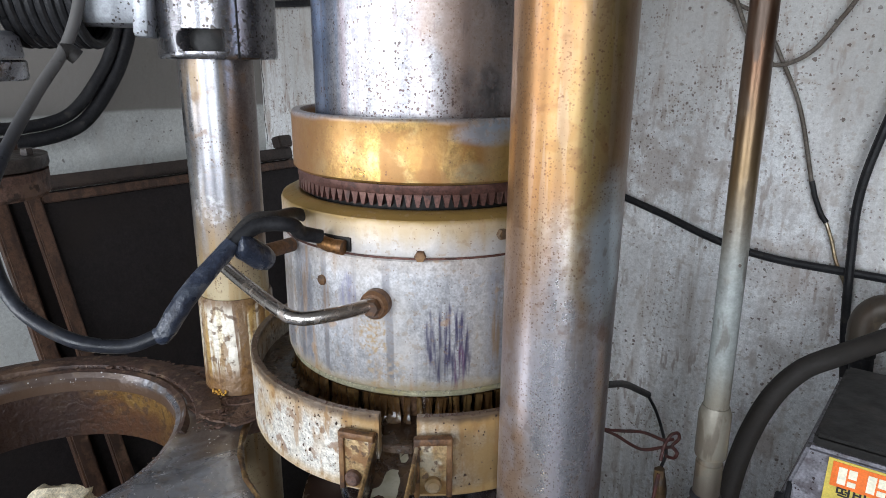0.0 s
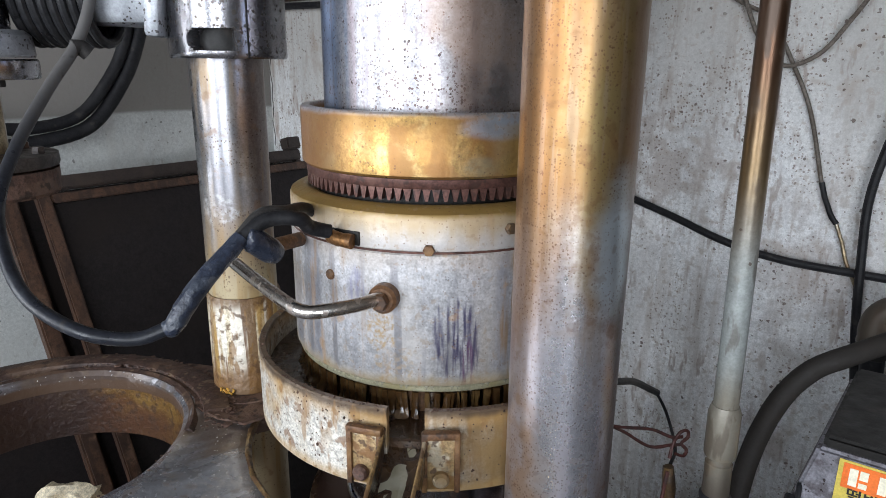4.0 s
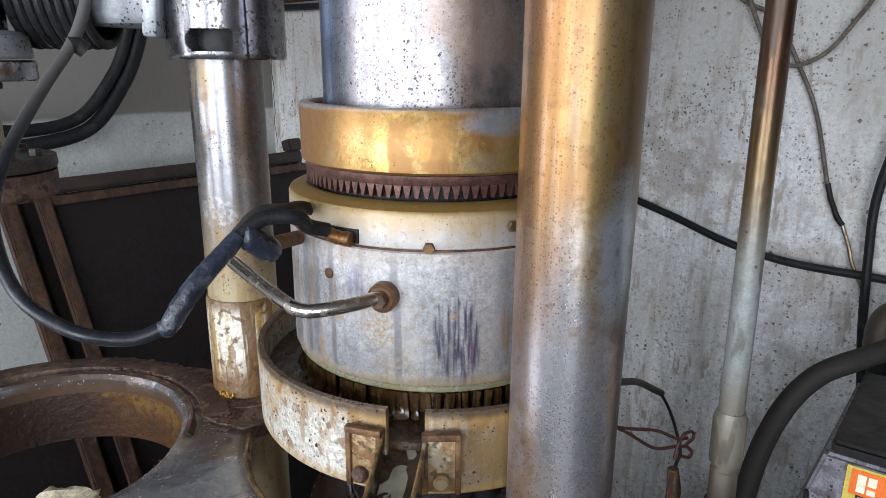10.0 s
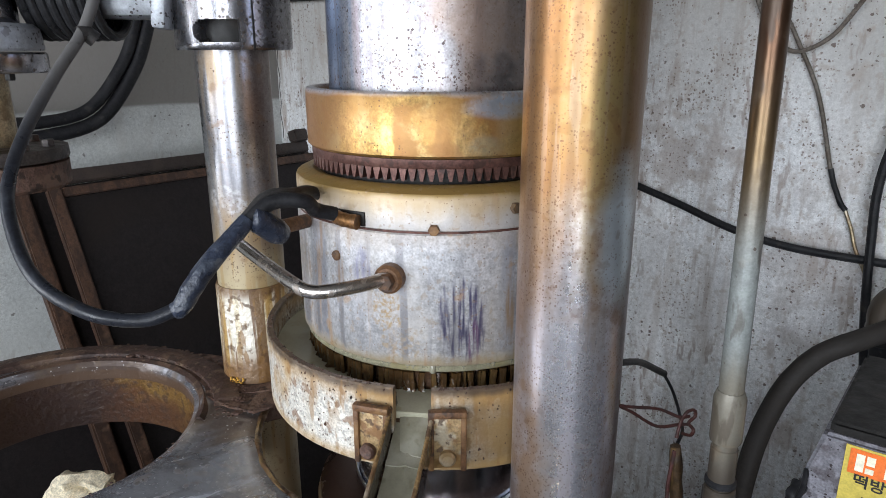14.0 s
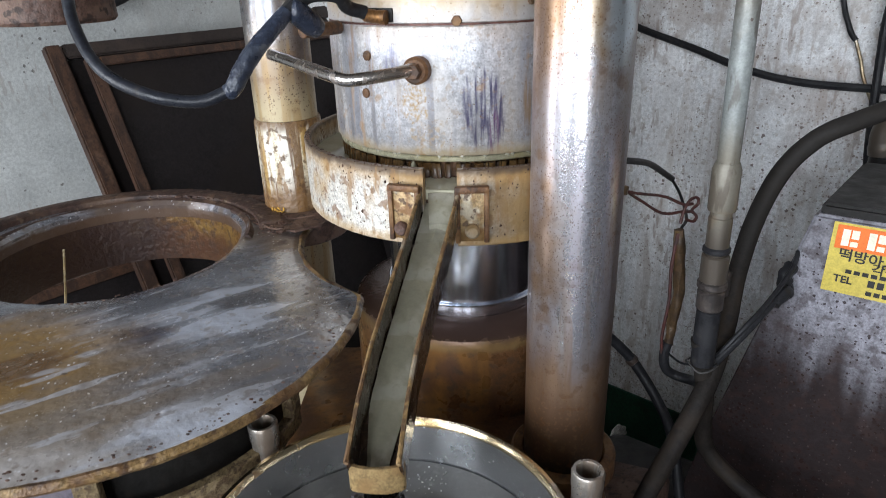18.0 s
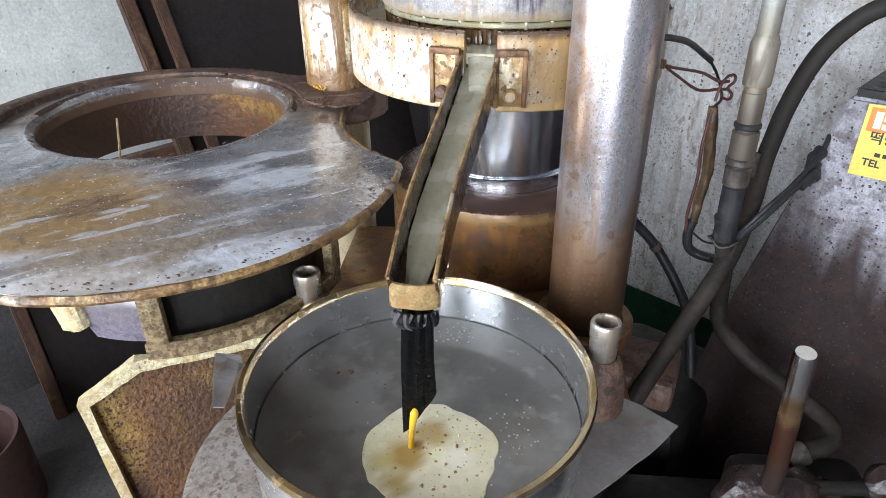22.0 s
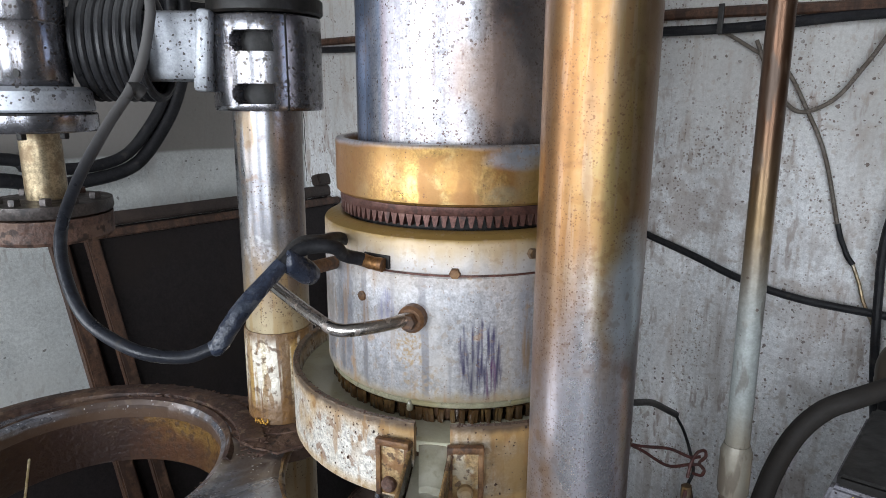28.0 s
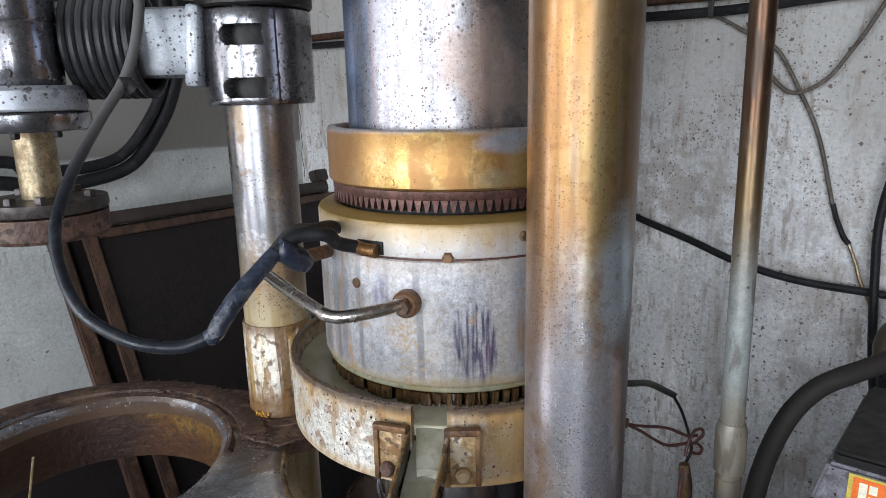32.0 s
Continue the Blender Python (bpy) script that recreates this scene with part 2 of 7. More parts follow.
M["column"] = material("stained_steel_painted_shading", (0.66, 0.66, 0.70), 0.25, 0.97, [
    ("run", 20, 0.46, 0.66, (0.46, 0.46, 0.50), 0.5, 0.26, 0.95), ("streak", 10, 0.52, 0.68, (0.50, 0.44, 0.38), 0.5, 0.29, 0.9), ("streak", 80, 0.52, 0.70, (0.36, 0.32, 0.30), 0.3, 0.29, 0.9),
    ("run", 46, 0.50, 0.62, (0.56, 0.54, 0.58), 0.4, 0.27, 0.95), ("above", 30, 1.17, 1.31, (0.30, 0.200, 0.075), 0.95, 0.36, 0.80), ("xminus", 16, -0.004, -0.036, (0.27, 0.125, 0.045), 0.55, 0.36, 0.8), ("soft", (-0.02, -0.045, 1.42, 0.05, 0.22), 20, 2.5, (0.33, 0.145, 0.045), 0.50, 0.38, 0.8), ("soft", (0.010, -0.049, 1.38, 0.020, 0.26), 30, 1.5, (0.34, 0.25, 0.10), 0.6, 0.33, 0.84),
    ("soft", (0.034, -0.038, 1.36, 0.022, 0.26), 24, 2.0, (0.23, 0.18, 0.065), 0.6, 0.33, 0.85), ("noise", 14, 0.52, 0.66, (0.33, 0.17, 0.065), 0.4, 0.36, 0.8), ("noise", 42, 0.54, 0.64, (0.24, 0.125, 0.045), 0.55, 0.38, 0.8), ("streak", 50, 0.54, 0.64, (0.28, 0.16, 0.06), 0.45, 0.36, 0.7),
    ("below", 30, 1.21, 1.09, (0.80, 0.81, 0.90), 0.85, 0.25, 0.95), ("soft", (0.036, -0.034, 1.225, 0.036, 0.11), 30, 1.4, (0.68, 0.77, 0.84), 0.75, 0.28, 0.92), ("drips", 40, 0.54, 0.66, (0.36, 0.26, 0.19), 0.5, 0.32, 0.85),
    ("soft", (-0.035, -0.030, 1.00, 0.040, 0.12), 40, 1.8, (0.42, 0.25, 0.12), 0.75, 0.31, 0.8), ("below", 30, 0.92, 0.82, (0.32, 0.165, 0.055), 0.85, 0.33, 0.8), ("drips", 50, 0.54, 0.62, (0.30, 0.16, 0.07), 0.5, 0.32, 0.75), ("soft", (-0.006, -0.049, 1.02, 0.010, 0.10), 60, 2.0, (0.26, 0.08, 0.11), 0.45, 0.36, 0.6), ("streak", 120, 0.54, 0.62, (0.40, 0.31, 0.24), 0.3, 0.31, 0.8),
    # The xplus layer puts the unlit side's shade into the right half
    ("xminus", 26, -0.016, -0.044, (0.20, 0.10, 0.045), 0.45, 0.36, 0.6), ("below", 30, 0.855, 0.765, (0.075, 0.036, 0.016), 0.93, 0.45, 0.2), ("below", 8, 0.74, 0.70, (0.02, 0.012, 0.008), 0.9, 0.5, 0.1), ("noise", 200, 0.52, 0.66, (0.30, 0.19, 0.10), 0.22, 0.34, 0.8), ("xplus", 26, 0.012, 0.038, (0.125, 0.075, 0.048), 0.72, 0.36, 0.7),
    # The second soft patch here paints a highlight low on the left
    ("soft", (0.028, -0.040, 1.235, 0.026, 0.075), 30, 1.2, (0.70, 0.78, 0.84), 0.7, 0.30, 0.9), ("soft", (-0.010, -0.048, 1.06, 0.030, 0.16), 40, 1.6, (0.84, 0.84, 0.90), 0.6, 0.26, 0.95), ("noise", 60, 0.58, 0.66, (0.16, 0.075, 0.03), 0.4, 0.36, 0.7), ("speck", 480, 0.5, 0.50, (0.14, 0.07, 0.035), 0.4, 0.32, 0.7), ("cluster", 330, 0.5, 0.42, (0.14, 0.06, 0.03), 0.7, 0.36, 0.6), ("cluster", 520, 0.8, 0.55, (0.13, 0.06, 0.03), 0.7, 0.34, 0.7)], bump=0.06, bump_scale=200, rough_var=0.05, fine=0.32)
M["leftcol"] = material("worn_chrome_column", (0.33, 0.33, 0.345), 0.28, 1.0, [
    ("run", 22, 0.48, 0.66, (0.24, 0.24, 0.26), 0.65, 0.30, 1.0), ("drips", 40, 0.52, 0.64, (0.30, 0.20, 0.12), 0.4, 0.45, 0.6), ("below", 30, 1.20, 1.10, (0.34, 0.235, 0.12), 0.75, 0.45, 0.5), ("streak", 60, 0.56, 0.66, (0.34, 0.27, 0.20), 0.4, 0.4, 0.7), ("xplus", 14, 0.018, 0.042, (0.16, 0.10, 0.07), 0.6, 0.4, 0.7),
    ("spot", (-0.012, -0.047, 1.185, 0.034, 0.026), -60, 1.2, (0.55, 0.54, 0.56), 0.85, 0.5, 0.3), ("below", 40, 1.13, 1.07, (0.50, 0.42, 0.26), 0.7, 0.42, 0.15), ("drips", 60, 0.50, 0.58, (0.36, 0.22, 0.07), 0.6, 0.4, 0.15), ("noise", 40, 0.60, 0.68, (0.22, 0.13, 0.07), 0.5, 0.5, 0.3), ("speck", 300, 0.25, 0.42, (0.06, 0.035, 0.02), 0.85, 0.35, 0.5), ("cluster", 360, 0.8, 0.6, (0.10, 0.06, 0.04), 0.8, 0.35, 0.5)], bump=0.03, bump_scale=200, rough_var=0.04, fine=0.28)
M["crust"] = material("oil_crusted_sleeve", (0.52, 0.45, 0.32), 0.36, 0.15, [
    ("streak", 30, 0.46, 0.54, (0.38, 0.23, 0.06), 0.9, 0.28, 0.1), ("run", 80, 0.50, 0.56, (0.68, 0.64, 0.56), 0.85, 0.36, 0.2), ("run", 100, 0.53, 0.58, (0.14, 0.07, 0.025), 0.9, 0.36, 0.0), ("dash", 100, 0.53, 0.60, (0.24, 0.13, 0.04), 0.8, 0.4, 0.0),
    ("below", 30, 0.965, 0.925, (0.18, 0.09, 0.03), 0.9, 0.45, 0.0), ("above", 60, 1.034, 1.052, (0.16, 0.085, 0.03), 0.85, 0.5, 0.0), ("noise", 80, 0.56, 0.64, (0.10, 0.05, 0.02), 0.8, 0.6, 0.0)], bump=1.0, bump_scale=70)
M["body"] = material("dull_stained_steel", (0.57, 0.57, 0.59), 0.38, 0.55, [
    ("run", 16, 0.48, 0.64, (0.46, 0.47, 0.55), 0.6, 0.3, 0.8), ("streak", 14, 0.54, 0.68, (0.46, 0.39, 0.31), 0.6, 0.45, 0.4), ("noise", 9, 0.5, 0.66, (0.68, 0.64, 0.60), 0.6, 0.5, 0.4), ("run", 90, 0.53, 0.62, (0.42, 0.42, 0.46), 0.6, 0.3, 0.8),
    ("spot", (0.024, -0.178, 1.125, 0.030, 0.060), 110, 2.0, (0.08, 0.07, 0.19), 0.85, 0.28, 0.7), ("spot", (0.036, -0.176, 1.10, 0.010, 0.03), 110, 1.5, (0.20, 0.06, 0.20), 0.8, 0.28, 0.6), ("spot", (-0.084, -0.159, 1.18, 0.012, 0.028), 110, 1.2, (0.34, 0.34, 0.52), 0.7, 0.3, 0.8), ("spot", (0.082, -0.160, 1.12, 0.026, 0.08), 60, 2.0, (0.32, 0.19, 0.08), 0.85, 0.45, 0.3),
    ("spot", (-0.058, -0.170, 1.142, 0.020, 0.028), -110, 1.8, (0.42, 0.26, 0.08), 0.75, 0.45, 0.2), ("spot", (0.090, -0.155, 1.185, 0.034, 0.060), 60, 2.2, (0.38, 0.22, 0.075), 0.9, 0.45, 0.2), ("spot", (-0.04, -0.175, 1.10, 0.03, 0.02), -90, 2.0, (0.44, 0.30, 0.14), 0.6, 0.45, 0.2), ("noise", 40, 0.62, 0.70, (0.36, 0.21, 0.09), 0.6, 0.55, 0.1),
    ("above", 90, 1.200, 1.2235, (0.40, 0.29, 0.18), 0.32, 0.5, 0.2), ("above", 300, 1.2265, 1.2270, (0.47, 0.45, 0.435), 0.72, 0.42, 0.35), ("streak", 30, 0.54, 0.64, (0.42, 0.36, 0.27), 0.4, 0.45, 0.3), ("above", 60, 1.228, 1.258, (0.42, 0.30, 0.15), 0.8, 0.42, 0.3), ("above", 40, 1.258, 1.266, (0.25, 0.155, 0.035), 0.9, 0.34, 0.3), ("below", 60, 1.096, 1.080, (0.34, 0.26, 0.14), 0.8, 0.5, 0.2),
    ("drips", 70, 0.54, 0.64, (0.34, 0.19, 0.075), 0.6, 0.5, 0.2), ("noise", 130, 0.58, 0.66, (0.34, 0.24, 0.15), 0.45, 0.5, 0.2), ("cluster", 260, 0.6, 0.48, (0.13, 0.06, 0.03), 0.85, 0.7, 0.0), ("speck", 420, 0.2, 0.40, (0.16, 0.08, 0.04), 0.7, 0.7, 0.0)], bump=0.14, bump_scale=120, fine=0.28)
M["collar"] = material("golden_varnished_steel", (0.35, 0.215, 0.070), 0.36, 0.78, [
    ("noise", 16, 0.46, 0.62, (0.50, 0.38, 0.19), 0.7, 0.33, 0.8), ("noise", 30, 0.48, 0.60, (0.28, 0.135, 0.042), 0.85, 0.42, 0.6), ("noise", 13, 0.54, 0.64, (0.38, 0.20, 0.06), 0.75, 0.40, 0.65), ("drips", 50, 0.52, 0.62, (0.27, 0.13, 0.045), 0.65, 0.42, 0.5), ("streak", 26, 0.50, 0.80, (0.62, 0.52, 0.33), 0.4, 0.30, 0.85), ("xminus", 10, -0.07, -0.14, (0.26, 0.125, 0.055), 0.8, 0.46, 0.4),
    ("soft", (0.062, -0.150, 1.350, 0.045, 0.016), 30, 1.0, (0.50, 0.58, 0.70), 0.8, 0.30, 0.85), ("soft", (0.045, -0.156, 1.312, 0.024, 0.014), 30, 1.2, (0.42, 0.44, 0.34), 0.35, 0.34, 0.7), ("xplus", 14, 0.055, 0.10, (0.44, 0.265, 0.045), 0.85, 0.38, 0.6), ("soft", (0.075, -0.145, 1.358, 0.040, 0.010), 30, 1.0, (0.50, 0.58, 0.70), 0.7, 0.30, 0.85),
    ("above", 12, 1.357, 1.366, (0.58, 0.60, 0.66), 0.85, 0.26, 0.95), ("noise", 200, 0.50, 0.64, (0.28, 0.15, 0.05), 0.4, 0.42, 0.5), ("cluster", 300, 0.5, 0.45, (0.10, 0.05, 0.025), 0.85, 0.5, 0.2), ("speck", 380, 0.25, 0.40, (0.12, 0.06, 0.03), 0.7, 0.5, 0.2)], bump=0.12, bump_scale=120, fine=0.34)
M["teeth"] = material("brown_gear_steel", (0.11, 0.052, 0.042), 0.45, 0.5, [("noise", 40, 0.5, 0.64, (0.17, 0.09, 0.07), 0.7, 0.45, 0.5), ("noise", 80, 0.55, 0.66, (0.04, 0.02, 0.016), 0.8, 0.5, 0.2)], bump=0.25)
M["dark"] = material("black_grease_and_recess_shade", (0.010, 0.009, 0.008), 0.5, 0.0, [("noise", 30, 0.55, 0.75, (0.022, 0.014, 0.009), 0.8, 0.4, 0.0)], bump=0.3, spec=0.3)
M["ring"] = material("rust_stained_pale_steel", (0.57, 0.545, 0.49), 0.46, 0.3, [
    ("streak", 18, 0.48, 0.62, (0.48, 0.40, 0.28), 0.6, 0.5, 0.2), ("noise", 12, 0.50, 0.62, (0.42, 0.27, 0.11), 0.8, 0.5, 0.1), ("dashes", 60, 0.52, 0.60, (0.30, 0.17, 0.06), 0.75, 0.5, 0.1), ("drips", 50, 0.52, 0.62, (0.24, 0.13, 0.05), 0.75, 0.5, 0.1),
    ("noise", 70, 0.57, 0.65, (0.18, 0.09, 0.04), 0.75, 0.65, 0.0), ("xplus", 16, -0.03, 0.06, (0.23, 0.145, 0.058), 0.84, 0.36, 0.25), ("above", 40, 1.040, 1.060, (0.38, 0.22, 0.07), 0.6, 0.45, 0.1), ("above", 60, 1.056, 1.066, (0.09, 0.065, 0.05), 0.85, 0.36, 0.4), ("below", 50, 0.992, 0.980, (0.40, 0.25, 0.09), 0.6, 0.5, 0.1),
    ("cluster", 220, 0.6, 0.5, (0.11, 0.05, 0.022), 0.85, 0.7, 0.0), ("dash", 90, 0.58, 0.66, (0.26, 0.14, 0.05), 0.6, 0.6, 0.0)], bump=0.4, bump_scale=80, fine=0.4)
M["bracketplate"] = material("rusty_bracket_plate", (0.33, 0.225, 0.11), 0.42, 0.3, [
    ("noise", 40, 0.50, 0.60, (0.48, 0.43, 0.33), 0.75, 0.4, 0.4), ("noise", 60, 0.50, 0.60, (0.20, 0.095, 0.035), 0.85, 0.5, 0.1), ("noise", 120, 0.55, 0.63, (0.07, 0.035, 0.018), 0.85, 0.6, 0.0), ("below", 60, 1.005, 0.992, (0.20, 0.11, 0.035), 0.8, 0.4, 0.1)], bump=0.5, bump_scale=120)
M["rusty"] = material("brown_rust", (0.14, 0.068, 0.03), 0.55, 0.2, [
    ("noise", 24, 0.5, 0.66, (0.25, 0.14, 0.055), 0.75, 0.5, 0.2), ("noise", 70, 0.52, 0.64, (0.045, 0.024, 0.015), 0.85, 0.6, 0.0)], bump=0.6, bump_scale=90)
M["trough"] = material("oily_brown_steel", (0.045, 0.025, 0.014), 0.24, 0.3, [
    ("noise", 30, 0.5, 0.68, (0.11, 0.062, 0.026), 0.65, 0.3, 0.3), ("noise", 55, 0.55, 0.7, (0.035, 0.02, 0.012), 0.85, 0.3, 0.0)], bump=0.45, bump_scale=70, coat=0.5)
M["lipplate"] = material("tan_worn_plate", (0.32, 0.22, 0.10), 0.38, 0.3, [("noise", 40, 0.48, 0.62, (0.24, 0.14, 0.055), 0.8, 0.5, 0.1), ("noise", 25, 0.58, 0.7, (0.46, 0.36, 0.21), 0.6, 0.4, 0.3)], bump=0.3)
M["ram"] = material("bright_ram_chrome", (0.80, 0.84, 0.93), 0.20, 1.0, [("streak", 10, 0.55, 0.8, (0.40, 0.36, 0.36), 0.5, 0.25, 1.0)], rough_var=0.03, fine=0.04)
M["base"] = material("oil_browned_casting", (0.120, 0.056, 0.024), 0.30, 0.3, [
    ("streak", 16, 0.48, 0.62, (0.25, 0.115, 0.028), 0.8, 0.28, 0.25), ("noise", 14, 0.54, 0.66, (0.075, 0.030, 0.014), 0.75, 0.4, 0.1), ("noise", 60, 0.55, 0.66, (0.04, 0.022, 0.012), 0.7, 0.5, 0.0), ("above", 50, 0.784, 0.792, (0.24, 0.15, 0.06), 0.7, 0.3, 0.4), ("above", 50, 0.793, 0.807, (0.10, 0.06, 0.055), 0.85, 0.26, 0.5),
    ("below", 14, 0.72, 0.58, (0.035, 0.022, 0.015), 0.85, 0.5, 0.0)], bump=0.25, bump_scale=60)
M["table"] = material("worn_cast_iron_painted_sheen", (0.33, 0.345, 0.385), 0.24, 0.65, [
    # Pale bluish smears and soft patches put window reflections into the colour
    ("noise", 5, 0.46, 0.62, (0.22, 0.225, 0.25), 0.6, 0.22, 0.7), ("smear", 14, 0.50, 0.60, (0.47, 0.49, 0.54), 0.6, 0.28, 0.6), ("smear", 40, 0.55, 0.64, (0.17, 0.165, 0.175), 0.5, 0.24, 0.6),
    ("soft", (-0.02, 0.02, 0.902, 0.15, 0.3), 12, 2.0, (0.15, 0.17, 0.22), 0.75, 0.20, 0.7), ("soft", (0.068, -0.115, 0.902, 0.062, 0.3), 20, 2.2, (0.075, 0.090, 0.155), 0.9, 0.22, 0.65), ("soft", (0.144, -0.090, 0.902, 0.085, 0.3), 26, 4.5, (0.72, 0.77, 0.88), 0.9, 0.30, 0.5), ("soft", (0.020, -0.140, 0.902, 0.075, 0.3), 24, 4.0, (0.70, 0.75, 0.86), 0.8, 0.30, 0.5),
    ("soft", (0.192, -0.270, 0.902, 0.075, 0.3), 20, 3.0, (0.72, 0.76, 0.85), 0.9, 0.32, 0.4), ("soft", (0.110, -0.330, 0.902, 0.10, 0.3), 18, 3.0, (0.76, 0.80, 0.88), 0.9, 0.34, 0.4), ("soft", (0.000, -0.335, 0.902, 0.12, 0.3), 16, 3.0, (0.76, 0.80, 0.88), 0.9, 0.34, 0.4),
    ("soft", (-0.050, -0.185, 0.902, 0.17, 0.3), 12, 1.6, (0.23, 0.130, 0.030), 0.96, 0.20, 0.05), ("soft", (0.060, -0.270, 0.902, 0.11, 0.3), 16, 3.5, (0.27, 0.175, 0.060), 0.5, 0.24, 0.1), ("soft", (0.090, -0.205, 0.902, 0.11, 0.3), 22, 4.0, (0.22, 0.17, 0.12), 0.45, 0.26, 0.2), ("soft", (0.171, -0.215, 0.902, 0.08, 0.3), 22, 4.0, (0.20, 0.16, 0.12), 0.45, 0.26, 0.2), ("soft", (-0.03, -0.17, 0.902, 0.05, 0.3), 30, 3.0, (0.10, 0.045, 0.012), 0.8, 0.22, 0.05),
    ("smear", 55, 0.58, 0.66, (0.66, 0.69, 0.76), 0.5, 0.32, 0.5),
    ("soft", (-0.11, 0.36, 0.902, 0.22, 0.3), 14, 1.5, (0.085, 0.050, 0.032), 0.92, 0.36, 0.2), ("soft", (-0.36, 0.12, 0.902, 0.16, 0.3), 14, 1.5, (0.09, 0.055, 0.034), 0.9, 0.36, 0.2), ("soft", (0.14, 0.20, 0.902, 0.12, 0.3), 30, 2.0, (0.10, 0.065, 0.045), 0.9, 0.38, 0.2),
    ("noise", 60, 0.58, 0.67, (0.13, 0.085, 0.05), 0.5, 0.5, 0.1), ("speck", 150, 0.25, 0.22, (0.72, 0.68, 0.60), 0.8, 0.3, 0.0), ("cluster", 210, 0.5, 0.42, (0.06, 0.035, 0.02), 0.85, 0.6, 0.0),
    ("noise", 26, 0.56, 0.66, (0.20, 0.15, 0.11), 0.4, 0.3, 0.3), ("cluster", 120, 0.7, 0.40, (0.05, 0.03, 0.02), 0.85, 0.6, 0.0), ("speck", 260, 0.3, 0.40, (0.78, 0.78, 0.80), 0.7, 0.25, 0.0), ("below", 4, 0.8995, 0.894, (0.10, 0.055, 0.030), 0.92, 0.5, 0.1)], bump=0.5, bump_scale=60, rough_var=0.10, coat=0.6, fine=0.26)
M["rim"] = material("dark_oiled_rim", (0.060, 0.034, 0.026), 0.50, 0.1, [
    ("noise", 12, 0.50, 0.62, (0.14, 0.085, 0.055), 0.7, 0.5, 0.15), ("noise", 40, 0.53, 0.62, (0.035, 0.020, 0.015), 0.85, 0.55, 0.0), ("noise", 70, 0.58, 0.66, (0.24, 0.17, 0.11), 0.6, 0.4, 0.3)], bump=0.7, bump_scale=80)
M["crustrim"] = material("brown_dried_crust", (0.085, 0.045, 0.032), 0.62, 0.0, [
    ("noise", 26, 0.48, 0.60, (0.16, 0.095, 0.065), 0.8, 0.6, 0.0), ("noise", 70, 0.55, 0.64, (0.03, 0.018, 0.014), 0.85, 0.7, 0.0)], bump=1.0, bump_scale=90)
M["greaseblock"] = material("grease_caked_casting", (0.016, 0.010, 0.010), 0.34, 0.1, [("noise", 18, 0.5, 0.64, (0.030, 0.018, 0.016), 0.8, 0.35, 0.2), ("noise", 60, 0.55, 0.64, (0.055, 0.036, 0.032), 0.5, 0.35, 0.3), ("speck", 150, 0.3, 0.4, (0.16, 0.12, 0.11), 0.6, 0.3, 0.3)], bump=0.9, bump_scale=60)
M["dustyhose"] = material("brown_dusty_rubber", (0.018, 0.015, 0.013), 0.62, 0.0, [("noise", 14, 0.46, 0.62, (0.034, 0.026, 0.020), 0.75, 0.65, 0.0), ("noise", 70, 0.54, 0.66, (0.012, 0.010, 0.010), 0.7, 0.5, 0.0), ("above", 30, 0.10, 0.22, (0.026, 0.0235, 0.0215), 0.8, 0.6, 0.0)], bump=0.3, bump_scale=90, spec=0.12)
M["grime"] = material("greasy_grey_brown_steel", (0.06, 0.05, 0.046), 0.42, 0.4, [
    ("noise", 16, 0.48, 0.62, (0.12, 0.10, 0.085), 0.75, 0.4, 0.5), ("noise", 12, 0.54, 0.66, (0.09, 0.042, 0.022), 0.8, 0.45, 0.2), ("noise", 60, 0.53, 0.62, (0.02, 0.016, 0.014), 0.85, 0.5, 0.1)], bump=0.4, bump_scale=70)
M["bead"] = material("rusty_worn_edge", (0.24, 0.15, 0.06), 0.5, 0.1, [("noise", 30, 0.46, 0.58, (0.13, 0.065, 0.028), 0.8, 0.5, 0.1), ("noise", 16, 0.57, 0.66, (0.42, 0.37, 0.29), 0.7, 0.4, 0.3), ("noise", 70, 0.54, 0.62, (0.06, 0.03, 0.016), 0.8, 0.6, 0.0)], bump=0.9, bump_scale=110)
M["hopper"] = material("rusty_hopper_inside", (0.17, 0.085, 0.022), 0.42, 0.2, [
    ("noise", 25, 0.46, 0.60, (0.27, 0.16, 0.045), 0.7, 0.36, 0.2), ("noise", 10, 0.48, 0.60, (0.10, 0.036, 0.014), 0.85, 0.5, 0.1), ("below", 12, 0.865, 0.82, (0.085, 0.034, 0.015), 0.7, 0.5, 0.1), ("noise", 90, 0.52, 0.60, (0.055, 0.026, 0.013), 0.75, 0.65, 0.0), ("xminus", 12, -0.08, -0.15, (0.040, 0.020, 0.016), 0.92, 0.5, 0.1)], bump=0.8, bump_scale=110)
M["pan"] = material("stainless_basin", (0.86, 0.88, 0.905), 0.24, 1.0, [
    ("run", 14, 0.36, 0.78, (0.58, 0.60, 0.63), 0.5, 0.26, 1.0), ("noise", 8, 0.42, 0.78, (0.64, 0.63, 0.61), 0.4, 0.3, 0.9), ("speck", 240, 0.2, 0.3, (0.25, 0.18, 0.10), 0.6, 0.4, 0.2)], bump=0.02, rough_var=0.05, fine=0.06)
